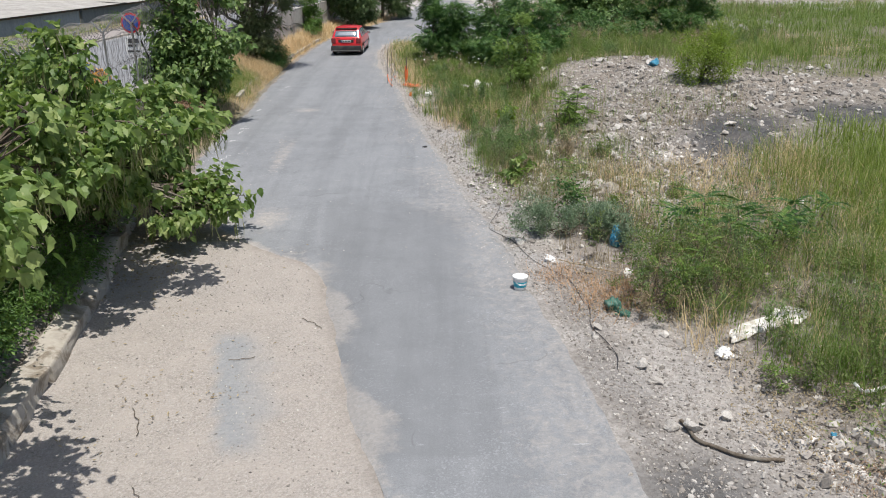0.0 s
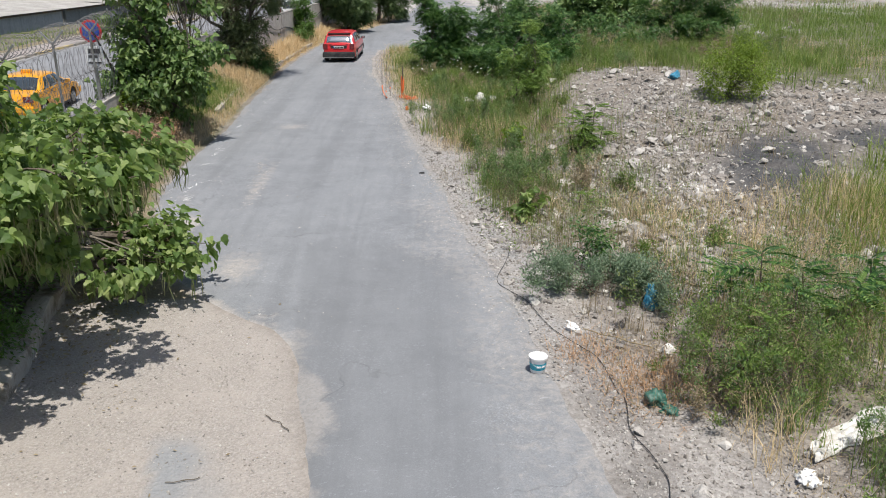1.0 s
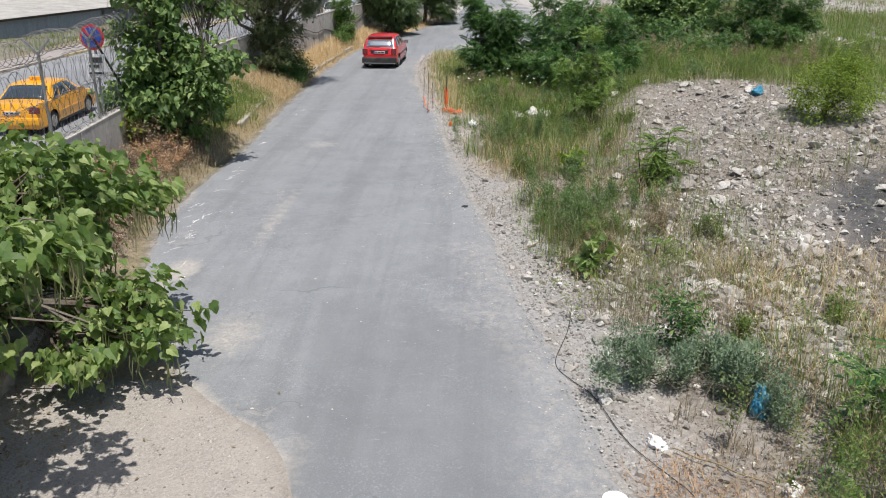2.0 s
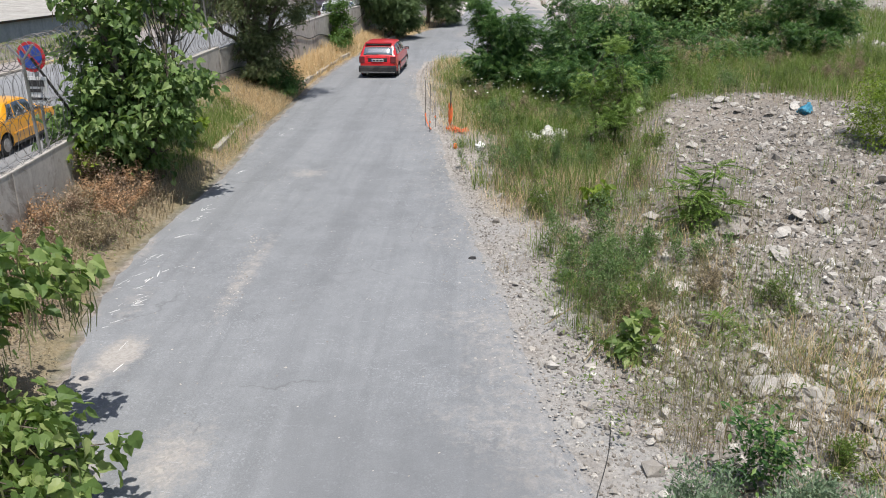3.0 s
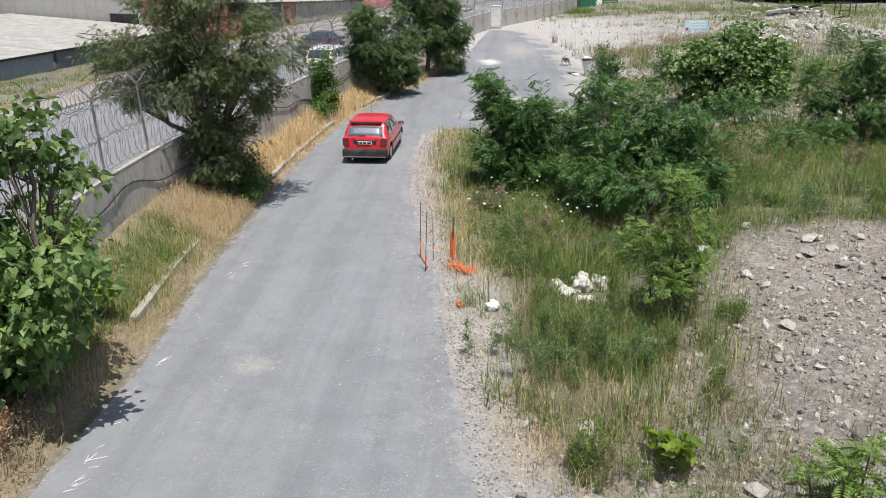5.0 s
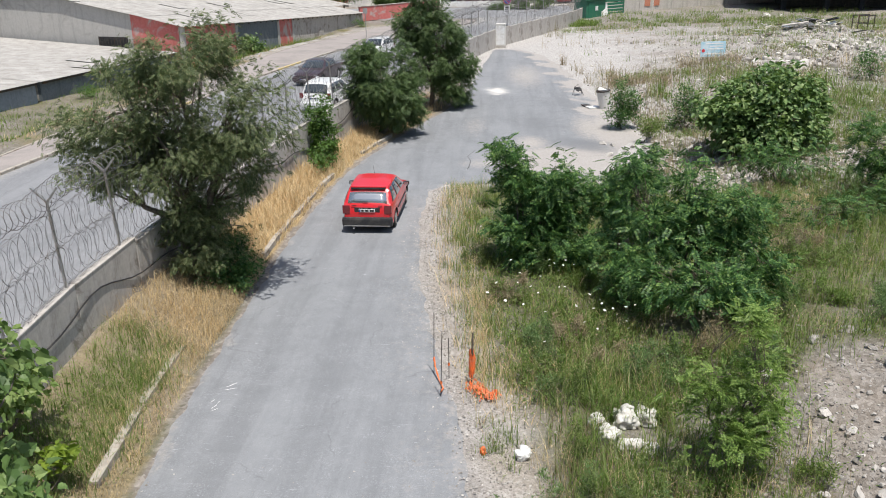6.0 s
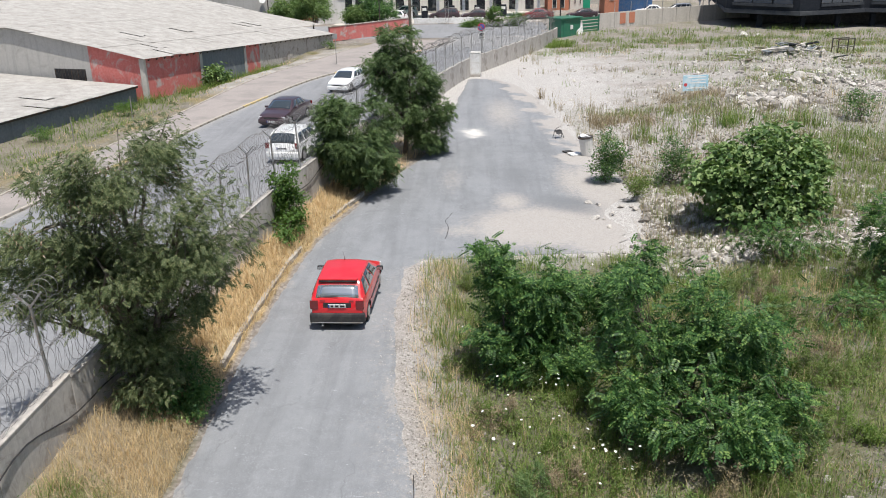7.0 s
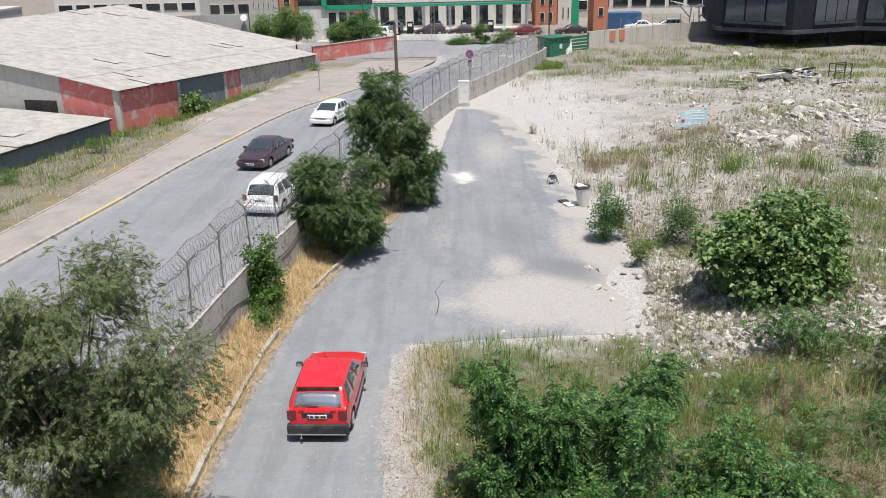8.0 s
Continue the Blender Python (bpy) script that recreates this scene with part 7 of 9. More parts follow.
def rubble():
    """Countless smaller stones."""
    r = np.random.default_rng(8)
    bm = bmesh.new()
    bmesh.ops.create_icosphere(bm, subdivisions=1, radius=0.52)
    base = np.array([v.co for v in bm.verts])
    bm.verts.index_update()
    TF = [tuple(v.index for v in f.verts) for f in bm.faces]
    bm.free()
    for name, mat, share in (("rubble", M_STONE, 1.0), ("gravel", M_STONE_GREY, 0.4), ("white_rubble", M_STONE_WHITE, 0.3)):
        xs_, ys_, ss = [], [], []
        for n, cx, cy, sx, sy, lo, hi in ((6500, 5.3, 21.5, 2.2, 3.4, 0.02, 0.2), (6500, 6.6, 32.8, 2.2, 2.8, 0.018, 0.15), (6000, 8.0, 28, 2.6, 3.0, 0.018, 0.16), (1500, 7.4, 55.0, 2.2, 3.0, 0.06, 0.42), (2200, 12.0, 52.2, 2.6, 1.2, 0.06, 0.42), (1100, 7.8, 52.4, 1.5, 1.0, 0.06, 0.42), (1200, 7.0, 56.0, 1.1, 2.6, 0.08, 0.4), (1800, 9.5, 52.2, 2.0, 0.7, 0.08, 0.4), (2600, 18, 76, 5.2, 4.5, 0.06, 0.4), (2500, 10, 66, 5, 6, 0.05, 0.35), (2500, 26, 88, 8, 8, 0.06, 0.45), (1500, 11.5, 57, 3.5, 2.5, 0.06, 0.4), (600, 22, 81, 3.0, 2.0, 0.1, 0.45), (600, 9, 62, 3, 3, 0.06, 0.22), (500, 17, 66, 4, 3, 0.08, 0.3), (1600, 4.6, 9.6, 1.1, 1.6, 0.02, 0.12), (500, 5.0, 8.6, 0.5, 0.45, 0.03, 0.24), (2400, 11.8, 29.5, 2.4, 2.0, 0.025, 0.32), (700, 7.5, 31.0, 2.6, 2.2, 0.03, 0.3), (900, 3.0, 25, 1.3, 4.0, 0.03, 0.12), (1500, 5.4, 19.6, 1.4, 1.5, 0.04, 0.3), (900, 6.7, 58.5, 0.8, 2.2, 0.1, 0.5), (500, 17.0, 76.0, 1.6, 0.7, 0.12, 0.7), (600, 23.5, 81.3, 1.8, 0.8, 0.12, 0.7), (2200, 4.4, 24.4, 1.7, 2.4, 0.02, 0.24), (2000, 3.0, 22.4, 0.9, 1.8, 0.025, 0.26), (1400, 6.2, 29.5, 2.0, 2.5, 0.02, 0.16), (600, 27, 99, 3, 2.5, 0.12, 0.5), (700, 14, 60, 4, 4, 0.06, 0.25)):
            k = int(n * share) if mat is M_STONE or (cy < 35) == (mat is M_STONE_GREY) or 18 < cy < 24 or cy == 8.6 else 0
            k = int(k * {M_STONE_GREY: 1.8, M_STONE: 0.6}.get(mat, 1)) if 26 < cy < 35 else k
            xs_.append(r.normal(cx, sx, k))
            ys_.append(r.normal(cy, sy, k))
            ss.append(lo + (hi * {M_STONE_GREY: 0.4, M_STONE: 1.0}.get(mat, 0.75) - lo) * r.random(k) ** (5.5 if cy < 32 else 6))
        k = 0 if mat is M_STONE_WHITE else int(22000 * share)
        yy = np.where(r.random(k) < 0.6, r.uniform(5, 32, k), r.uniform(30, 52, k))
        xs_.append(right_x(yy) + np.abs(r.normal(0.0, 0.95, k)) - 0.05)
        ys_.append(yy)
        ss.append(0.012 + 0.055 * r.random(k) ** 4)
        k = 0 if mat is M_STONE_WHITE else int(3500 * share)
        yy = r.uniform(6.5, 15, k)
        xs_.append(right_x(yy) + r.uniform(0.3, 2.6, k))
        ys_.append(yy)
        ss.append(0.01 + 0.045 * r.random(k) ** 4)
        k = {M_STONE_GREY: 900, M_STONE: 4500}.get(mat, 0)
        yy = r.uniform(6, 17, k)
        xs_.append(np.interp(yy, BED_Y, BED_X) + 0.3 + r.random(k) * (left_x(yy) - np.interp(yy, BED_Y, BED_X) - 0.2))
        ys_.append(yy)
        ss.append(0.009 + (0.022 if mat is M_STONE_GREY else 0.035) * r.random(k) ** 3)
        x, y, s = np.concatenate(xs_), np.concatenate(ys_), np.concatenate(ss)
        ok = clear(x, y) & (r.random(len(x)) > 0.78 * ash_bed(x, y))
        x, y, s = x[ok], y[ok], s[ok]
        k = len(x)
        V = np.repeat(base[None], k, 0)
        V = (V + r.normal(0, 0.09, V.shape)) * r.uniform(0.75, 1.2, (k, len(base), 1)) * np.stack([np.ones(k), r.uniform(0.6, 1, k), r.uniform(0.5, 0.9, k)], -1)[:, None]
        M = turns(r.uniform(0, 6.3, k), r.normal(0, 0.6, k), r.normal(0, 0.6, k))
        V = np.einsum("nij,nkj->nki", M, V) * s[:, None, None] + np.stack([x, y, height(x, y) + 0.1 * s - 0.02], -1)[:, None]
        F = (np.array(TF)[None] + (np.arange(k) * len(base))[:, None, None]).reshape(-1, 3)
        tagged(new(name, mesh_of(name, V.reshape(-1, 3), F, mat)), {M_STONE: "broken pale rubble over the waste ground", M_STONE_GREY: "grey and brown gravel on the waste ground"}.get(mat, "whitish broken rubble and mortar lumps in heaps"), "rubble", kind="stuff")


rubble()

# ---- cars ----
class Shape:
    """The skin of a car: sections across it from tail to nose, with functions for places on the skin."""

    def __init__(self, s):
        self.s = s
        g = s["cabin"]
        ys = np.linspace(0, s["L"], 220)
        low = np.interp(ys, [q[0] for q in s["top"][2:-2]], [q[1] for q in s["top"][2:-2]])
        cab = np.interp(ys, (g["base"][0], g["roof"][0], (g["roof"][0] + g["roof"][1]) / 2, g["roof"][1], g["base"][1]), (g["base_z"], s["H"] - 0.03, s["H"], s["H"] - 0.03, g["base_z"]), left=0, right=0)
        z = np.maximum(low, cab)
        k = np.ones(9) / 9
        z[12:-12] = np.convolve(z, k, "same")[12:-12]
        self.ys, self.zs = ys, z

    def half(self, y):
        e = abs(2 * y / self.s["L"] - 1)
        return self.s["W"] / 2 * (1 - 0.13 * e ** 7 - 0.03 * e ** 2)

    def top(self, y):
        return float(np.interp(y, self.ys, self.zs))

    def belt(self, y):
        return min(self.s["cabin"]["base_z"], self.top(y) - 0.05)

    def roof_half(self, y):
        g = self.s["cabin"]
        f = min(1.0, max(0.0, (self.top(y) - g["base_z"]) / (self.s["H"] - g["base_z"])))
        return self.half(y) * (0.93 * (1 - f) + g.get("roof_w", 0.74) * f)

    def side_at(self, y, v, side):
        """v runs from the belt line to the roof's edge."""
        a, b = self.half(y) * 0.975, self.roof_half(y)
        z0, z1 = self.belt(y), self.top(y) - 0.05
        return Vector((side * (a + (b - a) * v + 0.035 * math.sin(math.pi * v) * (z1 - z0)), y, z0 + (z1 - z0) * v))

    def top_at(self, y, u):
        return Vector((u * self.roof_half(y), y, self.top(y) - 0.05 * abs(u) ** 3.5))

    def low_edge(self, y):
        r, z = self.s["r"] + 0.06, 0.2
        for yc in self.s["wheels"]:
            d = abs(y - yc)
            if d < r:
                z = max(z, self.s["r"] + math.sqrt(r * r - d * d))
        return z

    def section(self, y):
        w, zb, zt = self.half(y), self.low_edge(y), self.belt(y)
        out = [(w * 0.93 if zb < 0.3 else w, zb), (w * 0.99, zb + 0.06), (w, max(zb + 0.07, 0.55)), (w * 0.995, max(zb + 0.08, zt - 0.08))]
        right = [Vector((x, y, min(z, zt - 0.002) if z > zb + 0.05 else z)) for x, z in out]
        right += [self.side_at(y, v, 1) for v in (0, 0.25, 0.5, 0.75)]
        right += [self.top_at(y, u) for u in (1, 0.9, 0.7, 0.4, 0)]
        left = [Vector((-q.x, q.y, q.z)) for q in right[:-1]]
        return right + left[::-1]


def skin_bm(shape):
    s = shape.s
    y0, y1 = s["top"][2][0], s["top"][-3][0] + 0.02
    st = set(np.round(np.linspace(y0, y1, 34), 3)) | {round(y0 + 0.03, 3), round(y1 - 0.04, 3)}
    for yc in s["wheels"]:
        r = s["r"] + 0.06
        st |= {round(yc + r * math.cos(math.pi * k / 10), 3) for k in range(11)} | {round(yc - r - 0.004, 3), round(yc + r + 0.004, 3)}
    for k in (*s["cabin"]["base"], *s["cabin"]["roof"]):
        st |= {round(k + d, 3) for d in (-0.06, 0, 0.06)}
    st = sorted(v for v in st if y0 <= v <= y1)
    bm = bmesh.new()
    rings = []
    for i, y in enumerate(st):
        pts = shape.section(y)
        if i in (0, len(st) - 1):
            pts = [Vector((q.x * 0.965, q.y, q.z - 0.02 if q.z > 0.5 else q.z + 0.02)) for q in pts]
        rings.append([bm.verts.new(q) for q in pts])
    n = len(rings[0])
    for a, b in zip(rings, rings[1:]):
        for k in range(n - 1):
            bm.faces.new((a[k], a[k + 1], b[k + 1], b[k]))
    bm.faces.new(rings[0])
    bm.faces.new(rings[-1][::-1])
    bmesh.ops.recalc_face_normals(bm, faces=bm.faces)
    return bm


def pane(place, us, vs, out):
    """A curved pane lying on the skin."""
    bm = bmesh.new()
    rows = [[bm.verts.new(place(u, v)) for u in us] for v in vs]
    for a, b in zip(rows, rows[1:]):
        for k in range(len(us) - 1):
            bm.faces.new((a[k], a[k + 1], b[k + 1], b[k]))
    bm.normal_update()
    if bm.faces[0].normal.dot(out) < 0 if bm.faces.ensure_lookup_table() is None else False:
        bmesh.ops.reverse_faces(bm, faces=bm.faces)
    bm.normal_update()
    shift = {v: v.normal * 0.008 for v in bm.verts}
    for v, d in shift.items():
        v.co += d
    bmesh.ops.solidify(bm, geom=bm.faces[:], thickness=0.012)
    return bm


def wheel(parent, x, y, r, rim_mat):
    turn = Matrix.Rotation(radians(90), 4, "Y")
    bm = cyl_bm(r, r, 0.19, 0, 0, -0.095, 24, None, turn)
    es = [e for e in bm.edges if len(e.link_faces) == 2 and any(len(f.verts) > 4 for f in e.link_faces)]
    bmesh.ops.bevel(bm, geom=es, offset=0.03, segments=2, affect="EDGES")
    w = part("wheel", bm, M_RUBBER, parent, smooth=False)
    w.matrix_basis = pose(x, y, r)
    side = 1 if x > 0 else -1
    bm = cyl_bm(r * 0.64, r * 0.58, 0.02, 0, 0, 0, 20, None, Matrix.Translation((0.09 * side, 0, 0)) @ Matrix.Rotation(radians(90 * side), 4, "Y"))
    for k in range(6):
        m = Matrix.Translation((0.105 * side, 0, 0)) @ Matrix.Rotation(k * math.pi / 3, 4, "X")
        box_bm(0.02, 0.05, r * 0.5, 0, 0, 0.03, 0.004, bm, m)
    part("rim", bm, rim_mat, w)


def plate_on(parent, x, y, z, tilt, facing=-1):
    """A number plate: white, with a blue end and plain bars for the characters."""
    p = part("number_plate", box_bm(0.52, 0.02, 0.11, 0, 0, -0.055, 0.004), M_WHITE, parent, "white number plate with dark bars")
    p.matrix_basis = pose(x, y, z, tilt)
    bm = bmesh.new()
    for cx, w in ((-0.14, 0.08), (0.0, 0.1), (0.16, 0.13)):
        box_bm(w, 0.006, 0.06, cx, 0.0125 * facing, -0.03, 0, bm)
    part("characters", bm, M_BLACK, p)
    part("country_strip", box_bm(0.045, 0.006, 0.1, -0.235 * -facing, 0.0125 * facing, -0.05), M_BLUE, p)


def car(name, x, y, turn, label, s, z=None, group="vehicles"):
    ob = thing(name, x, y, (0.03 if z is None else z), label, "car", turn, group)
    shape = Shape(s)
    g = s["cabin"]
    body = part("body", skin_bm(shape), s["paint"], ob, smooth=True)
    body.data.set_sharp_from_angle(angle=radians(34))
    (b0, b1), (r0, r1) = g["base"], g["roof"]
    spread = np.linspace(-0.9, 0.9, 7)
    part("rear_window", pane(lambda u, v: shape.top_at(v, u), spread, np.linspace(b0 + 0.1 * (r0 - b0), r0 - s.get("glass_top", 0.12) * (r0 - b0), 4), Vector((0, -1, 0.5))), s.get("rear_glass", M_GLASS_CAR), ob, smooth=True)
    part("windscreen", pane(lambda u, v: shape.top_at(v, u), np.linspace(-0.9, 0.9, 7), np.linspace(r1 + 0.08 * (b1 - r1), b1 - 0.08 * (b1 - r1), 5), Vector((0, 1, 0.5))), M_GLASS_CAR, ob, smooth=True)
    cuts = s.get("side_cuts", ((0.08, 0.3), (0.33, 0.6), (0.63, 0.95)))
    for side, k in ((-1, "l"), (1, "r")):
        for u0, u1 in cuts:
            def on_side(u, v, side=side):
                lo, hi = b0 + (b1 - b0) * u, r0 + 0.03 + (r1 - r0 - 0.06) * u
                return shape.side_at(lo + (hi - lo) * (0.1 + 0.78 * v), 0.06 + 0.82 * v, side)
            part("side_window", pane(on_side, np.linspace(u0, u1, 5), np.linspace(0, 1, 4), Vector((side, 0, 0.3))), M_GLASS_CAR, ob, smooth=True)
        hw = s["W"] / 2
        part("sill", box_bm(0.05, s["wheels"][1] - s["wheels"][0] - 2 * s["r"] - 0.16, 0.08, side * (hw - 0.03), sum(s["wheels"]) / 2, 0.2, 0.01), M_BLACK, ob)
        part("door_moulding", box_bm(0.025, s["wheels"][1] - s["wheels"][0] - 2 * s["r"] - 0.2, 0.06, side * (hw + 0.002), sum(s["wheels"]) / 2, 0.52, 0.008), s.get("strip", M_BLACK), ob)
        for hy in s.get("handles", ()):
            part("door_handle", box_bm(0.03, 0.16, 0.035, side * (hw - 0.02), hy, 0.8, 0.008), s.get("strip", M_BLACK), ob)
        mir = part("mirror", box_bm(0.2, 0.11, 0.13, side * (hw + 0.09), b1 - 0.45, s["cabin"]["base_z"] - 0.02, 0.03), s.get("mirror", M_BLACK), ob)
        part("mirror_glass", box_bm(0.16, 0.01, 0.1, side * (hw + 0.09), b1 - 0.51, s["cabin"]["base_z"] - 0.005), M_CHROME, mir)
        for wy in s["wheels"]:
            wheel(ob, side * (hw - 0.13), wy, s["r"], s.get("rim", M_GALV))
        tl = s["tail"]
        part("tail_light", box_bm(tl[0], 0.05, tl[1], side * (hw - tl[0] / 2 - tl[4]), tl[2], tl[3], 0.015), M_TAIL, ob, "red tail light")
        hl = s["head"]
        part("headlight", box_bm(hl[0], 0.07, hl[1], side * (hw - hl[0] / 2 - 0.06), hl[2], hl[3], 0.02), M_LENS, ob, "clear headlight")
    part("rear_bumper", box_bm(s["W"] * 0.96, 0.2, s["bumper"][1], 0, s["bumper"][2], s["bumper"][0], 0.075), s.get("bumper_mat", s["paint"]), ob)
    part("front_bumper", box_bm(s["W"] * 0.94, 0.2, s["bumper"][1], 0, s["L"] - s["bumper"][2] - 0.02, s["bumper"][0], 0.075), s.get("bumper_mat", s["paint"]), ob)
    part("grille", box_bm(s["W"] * 0.5, 0.03, 0.1, 0, s["L"] - 0.05, s["bumper"][0] + s["bumper"][1] - 0.02, 0.01), M_BLACK, ob)
    part("underside", box_bm(s["W"] * 0.8, s["L"] * 0.9, 0.06, 0, s["L"] / 2, 0.16), M_BLACK, ob)
    plate_on(ob, 0, s["plate"][0], s["plate"][1], s["plate"][2])
    plate_on(ob, 0, s["L"] + 0.005, 0.42, 0, 1)
    return ob


def hatch(paint_mat, **more):
    s = dict(L=3.96, W=1.70, H=1.44, r=0.29, wheels=(0.72, 3.22), paint=paint_mat,
             top=[(0.1, 0.3), (0.06, 0.5), (0.05, 0.62), (0.1, 0.9), (0.16, 0.97), (1.2, 0.96), (2.75, 0.93), (3.6, 0.8), (3.86, 0.68), (3.92, 0.5), (3.88, 0.3)],
             cabin=dict(base=(0.12, 2.95), roof=(0.52, 2.1), base_z=0.92, roof_w=0.73, tail_w=0.94),
             tail=(0.24, 0.27, 0.06, 0.63, 0.06), head=(0.36, 0.15, 3.86, 0.5), bumper=(0.22, 0.3, 0.05), plate=(0.03, 0.74, 6), handles=(1.25, 2.15))
    s.update(more)
    return s


def sedan(paint_mat, **more):
    s = dict(L=4.6, W=1.78, H=1.46, r=0.31, wheels=(0.95, 3.62), paint=paint_mat,
             top=[(0.1, 0.3), (0.04, 0.5), (0.04, 0.7), (0.1, 0.95), (0.2, 1.0), (0.85, 1.02), (2.0, 0.97), (3.2, 0.95), (4.2, 0.82), (4.48, 0.7), (4.56, 0.5), (4.5, 0.3)],
             cabin=dict(base=(0.72, 3.4), roof=(1.45, 2.6), base_z=0.96, roof_w=0.72, tail_w=0.95),
             tail=(0.34, 0.2, 0.07, 0.7, 0.02), head=(0.42, 0.16, 4.42, 0.53), bumper=(0.3, 0.28, 0.08), plate=(0.035, 0.72, 4), handles=(1.5, 2.5),
             side_cuts=((0.12, 0.3), (0.33, 0.62), (0.65, 0.94)))
    s.update(more)
    return s


def estate(paint_mat, **more):
    s = dict(L=4.45, W=1.80, H=1.6, r=0.33, wheels=(0.85, 3.5), paint=paint_mat,
             top=[(0.1, 0.3), (0.04, 0.5), (0.03, 0.75), (0.1, 1.0), (0.2, 1.05), (1.5, 1.02), (3.1, 1.0), (4.0, 0.88), (4.32, 0.72), (4.4, 0.5), (4.35, 0.3)],
             cabin=dict(base=(0.1, 3.45), roof=(0.5, 2.4), base_z=1.0, roof_w=0.74, tail_w=0.95),
             tail=(0.2, 0.3, 0.08, 0.78, 0.02), head=(0.38, 0.17, 4.27, 0.56), bumper=(0.3, 0.32, 0.07), plate=(0.035, 0.8, 4), handles=(1.3, 2.3),
             bumper_mat=paint_mat, strip=paint_mat)
    s.update(more)
    return s


def red_hatchback():
    ob = car("red_hatchback_car", -5.08, 46.45, -2.0, "red hatchback car with black bumpers on the asphalt lane", hatch(M_REDCAR, bumper_mat=M_BLACK, rear_glass=M_GLASS_SKY, glass_top=0.3), 0.02)
    part("spoiler", box_bm(1.14, 0.2, 0.045, 0, 0.5, 1.385, 0.02), M_REDCAR, ob)
    part("window_edge", box_bm(1.1, 0.05, 0.05, 0, 0.42, 1.33, 0.01), M_BLACK, ob, "black upper edge of the rear window")
    wip = new("rear_wiper", mesh_of("rear_wiper", *tube([(0.02, 0.13, 0.99), (-0.1, 0.13, 1.0), (-0.42, 0.15, 1.0)], 0.012, 5), M_BLACK))
    wip.parent = ob
    part("plate_recess", box_bm(0.82, 0.02, 0.17, 0, 0.07, 0.66, 0.01), M_BLACK, ob, "dark panel round the number plate")
    part("badge_bar", box_bm(0.16, 0.012, 0.025, -0.42, 0.078, 0.87), M_BLACK, ob)
    part("badge_bar", box_bm(0.14, 0.012, 0.025, 0.42, 0.078, 0.87), M_BLACK, ob)
    part("bumper_strip", box_bm(1.5, 0.03, 0.03, 0, -0.055, 0.24, 0.008), M_GALV, ob, "grey lower lip of the bumper")
    part("exhaust_pipe", cyl_bm(0.03, 0.03, 0.16, 0, 0, 0, 10, None, Matrix.Translation((-0.42, 0.02, 0.2)) @ Matrix.Rotation(radians(90), 4, "X")), M_CHROME, ob)
    ant = new("aerial", mesh_of("aerial", *tube([(-0.05, 2.0, 1.42), (-0.05, 1.9, 1.55), (-0.05, 1.75, 1.78)], [0.008, 0.005, 0.003], 5), M_BLACK))
    ant.parent = ob


red_hatchback()
taxi = car("taxi", -14.7, 31.9, 2.0, "yellow taxi saloon on the street beyond the fence", sedan(M_YELLOW, mirror=M_YELLOW, strip=M_YELLOW, bumper_mat=M_YELLOW))
part("roof_sign", box_bm(0.36, 0.16, 0.13, 0, 1.9, 1.44, 0.03), M_YELLOW, taxi, "yellow taxi roof sign")
estate_at = car("white_estate_car", -10.6, 65.7, -9, "white family car with a tinted rear window on the street", estate(M_WHITECAR, mirror=M_WHITECAR))
for s in (-1, 1):
    part("roof_rail", box_bm(0.03, 1.8, 0.03, s * 0.58, 1.45, 1.59, 0.01), M_WHITECAR, estate_at)
car("dark_saloon_car", -13.0 + 0.95, 74.2 + 4.5, 180 - 12, "dark purple saloon car on the street", sedan(M_DARKCAR, mirror=M_DARKCAR, strip=M_DARKCAR, bumper_mat=M_DARKCAR))
hx, hy = -10.7, 86.0
car("white_hatchback_car", hx + 3.96 * math.sin(radians(14)), hy + 3.96 * math.cos(radians(14)), 180 - 14, "white hatchback car coming along the street", hatch(M_WHITECAR, mirror=M_WHITECAR, strip=M_WHITECAR, bumper_mat=M_WHITECAR))

# ---- across the cross street ----
G0 = -1.0


def bar_windows(parent, x0, x1, y, z0, z1, n, gap=0.25, depth=0.1, mat=None, frame_mat=None):
    """Windows in a row on a wall that faces the camera; each is a part with a frame and a pane."""
    w = (x1 - x0) / n
    for i in range(n):
        cx = x0 + w * (i + 0.5)
        win = part("window", box_bm(w - gap, 0.08, z1 - z0, cx, y - 0.03, z0, 0.01), frame_mat or M_OFFWHITE, parent)
        part("pane", box_bm(w - gap - 0.14, 0.04, z1 - z0 - 0.14, cx, y - 0.075, z0 + 0.07), mat or M_GLASS, win)


FAR = 4.5


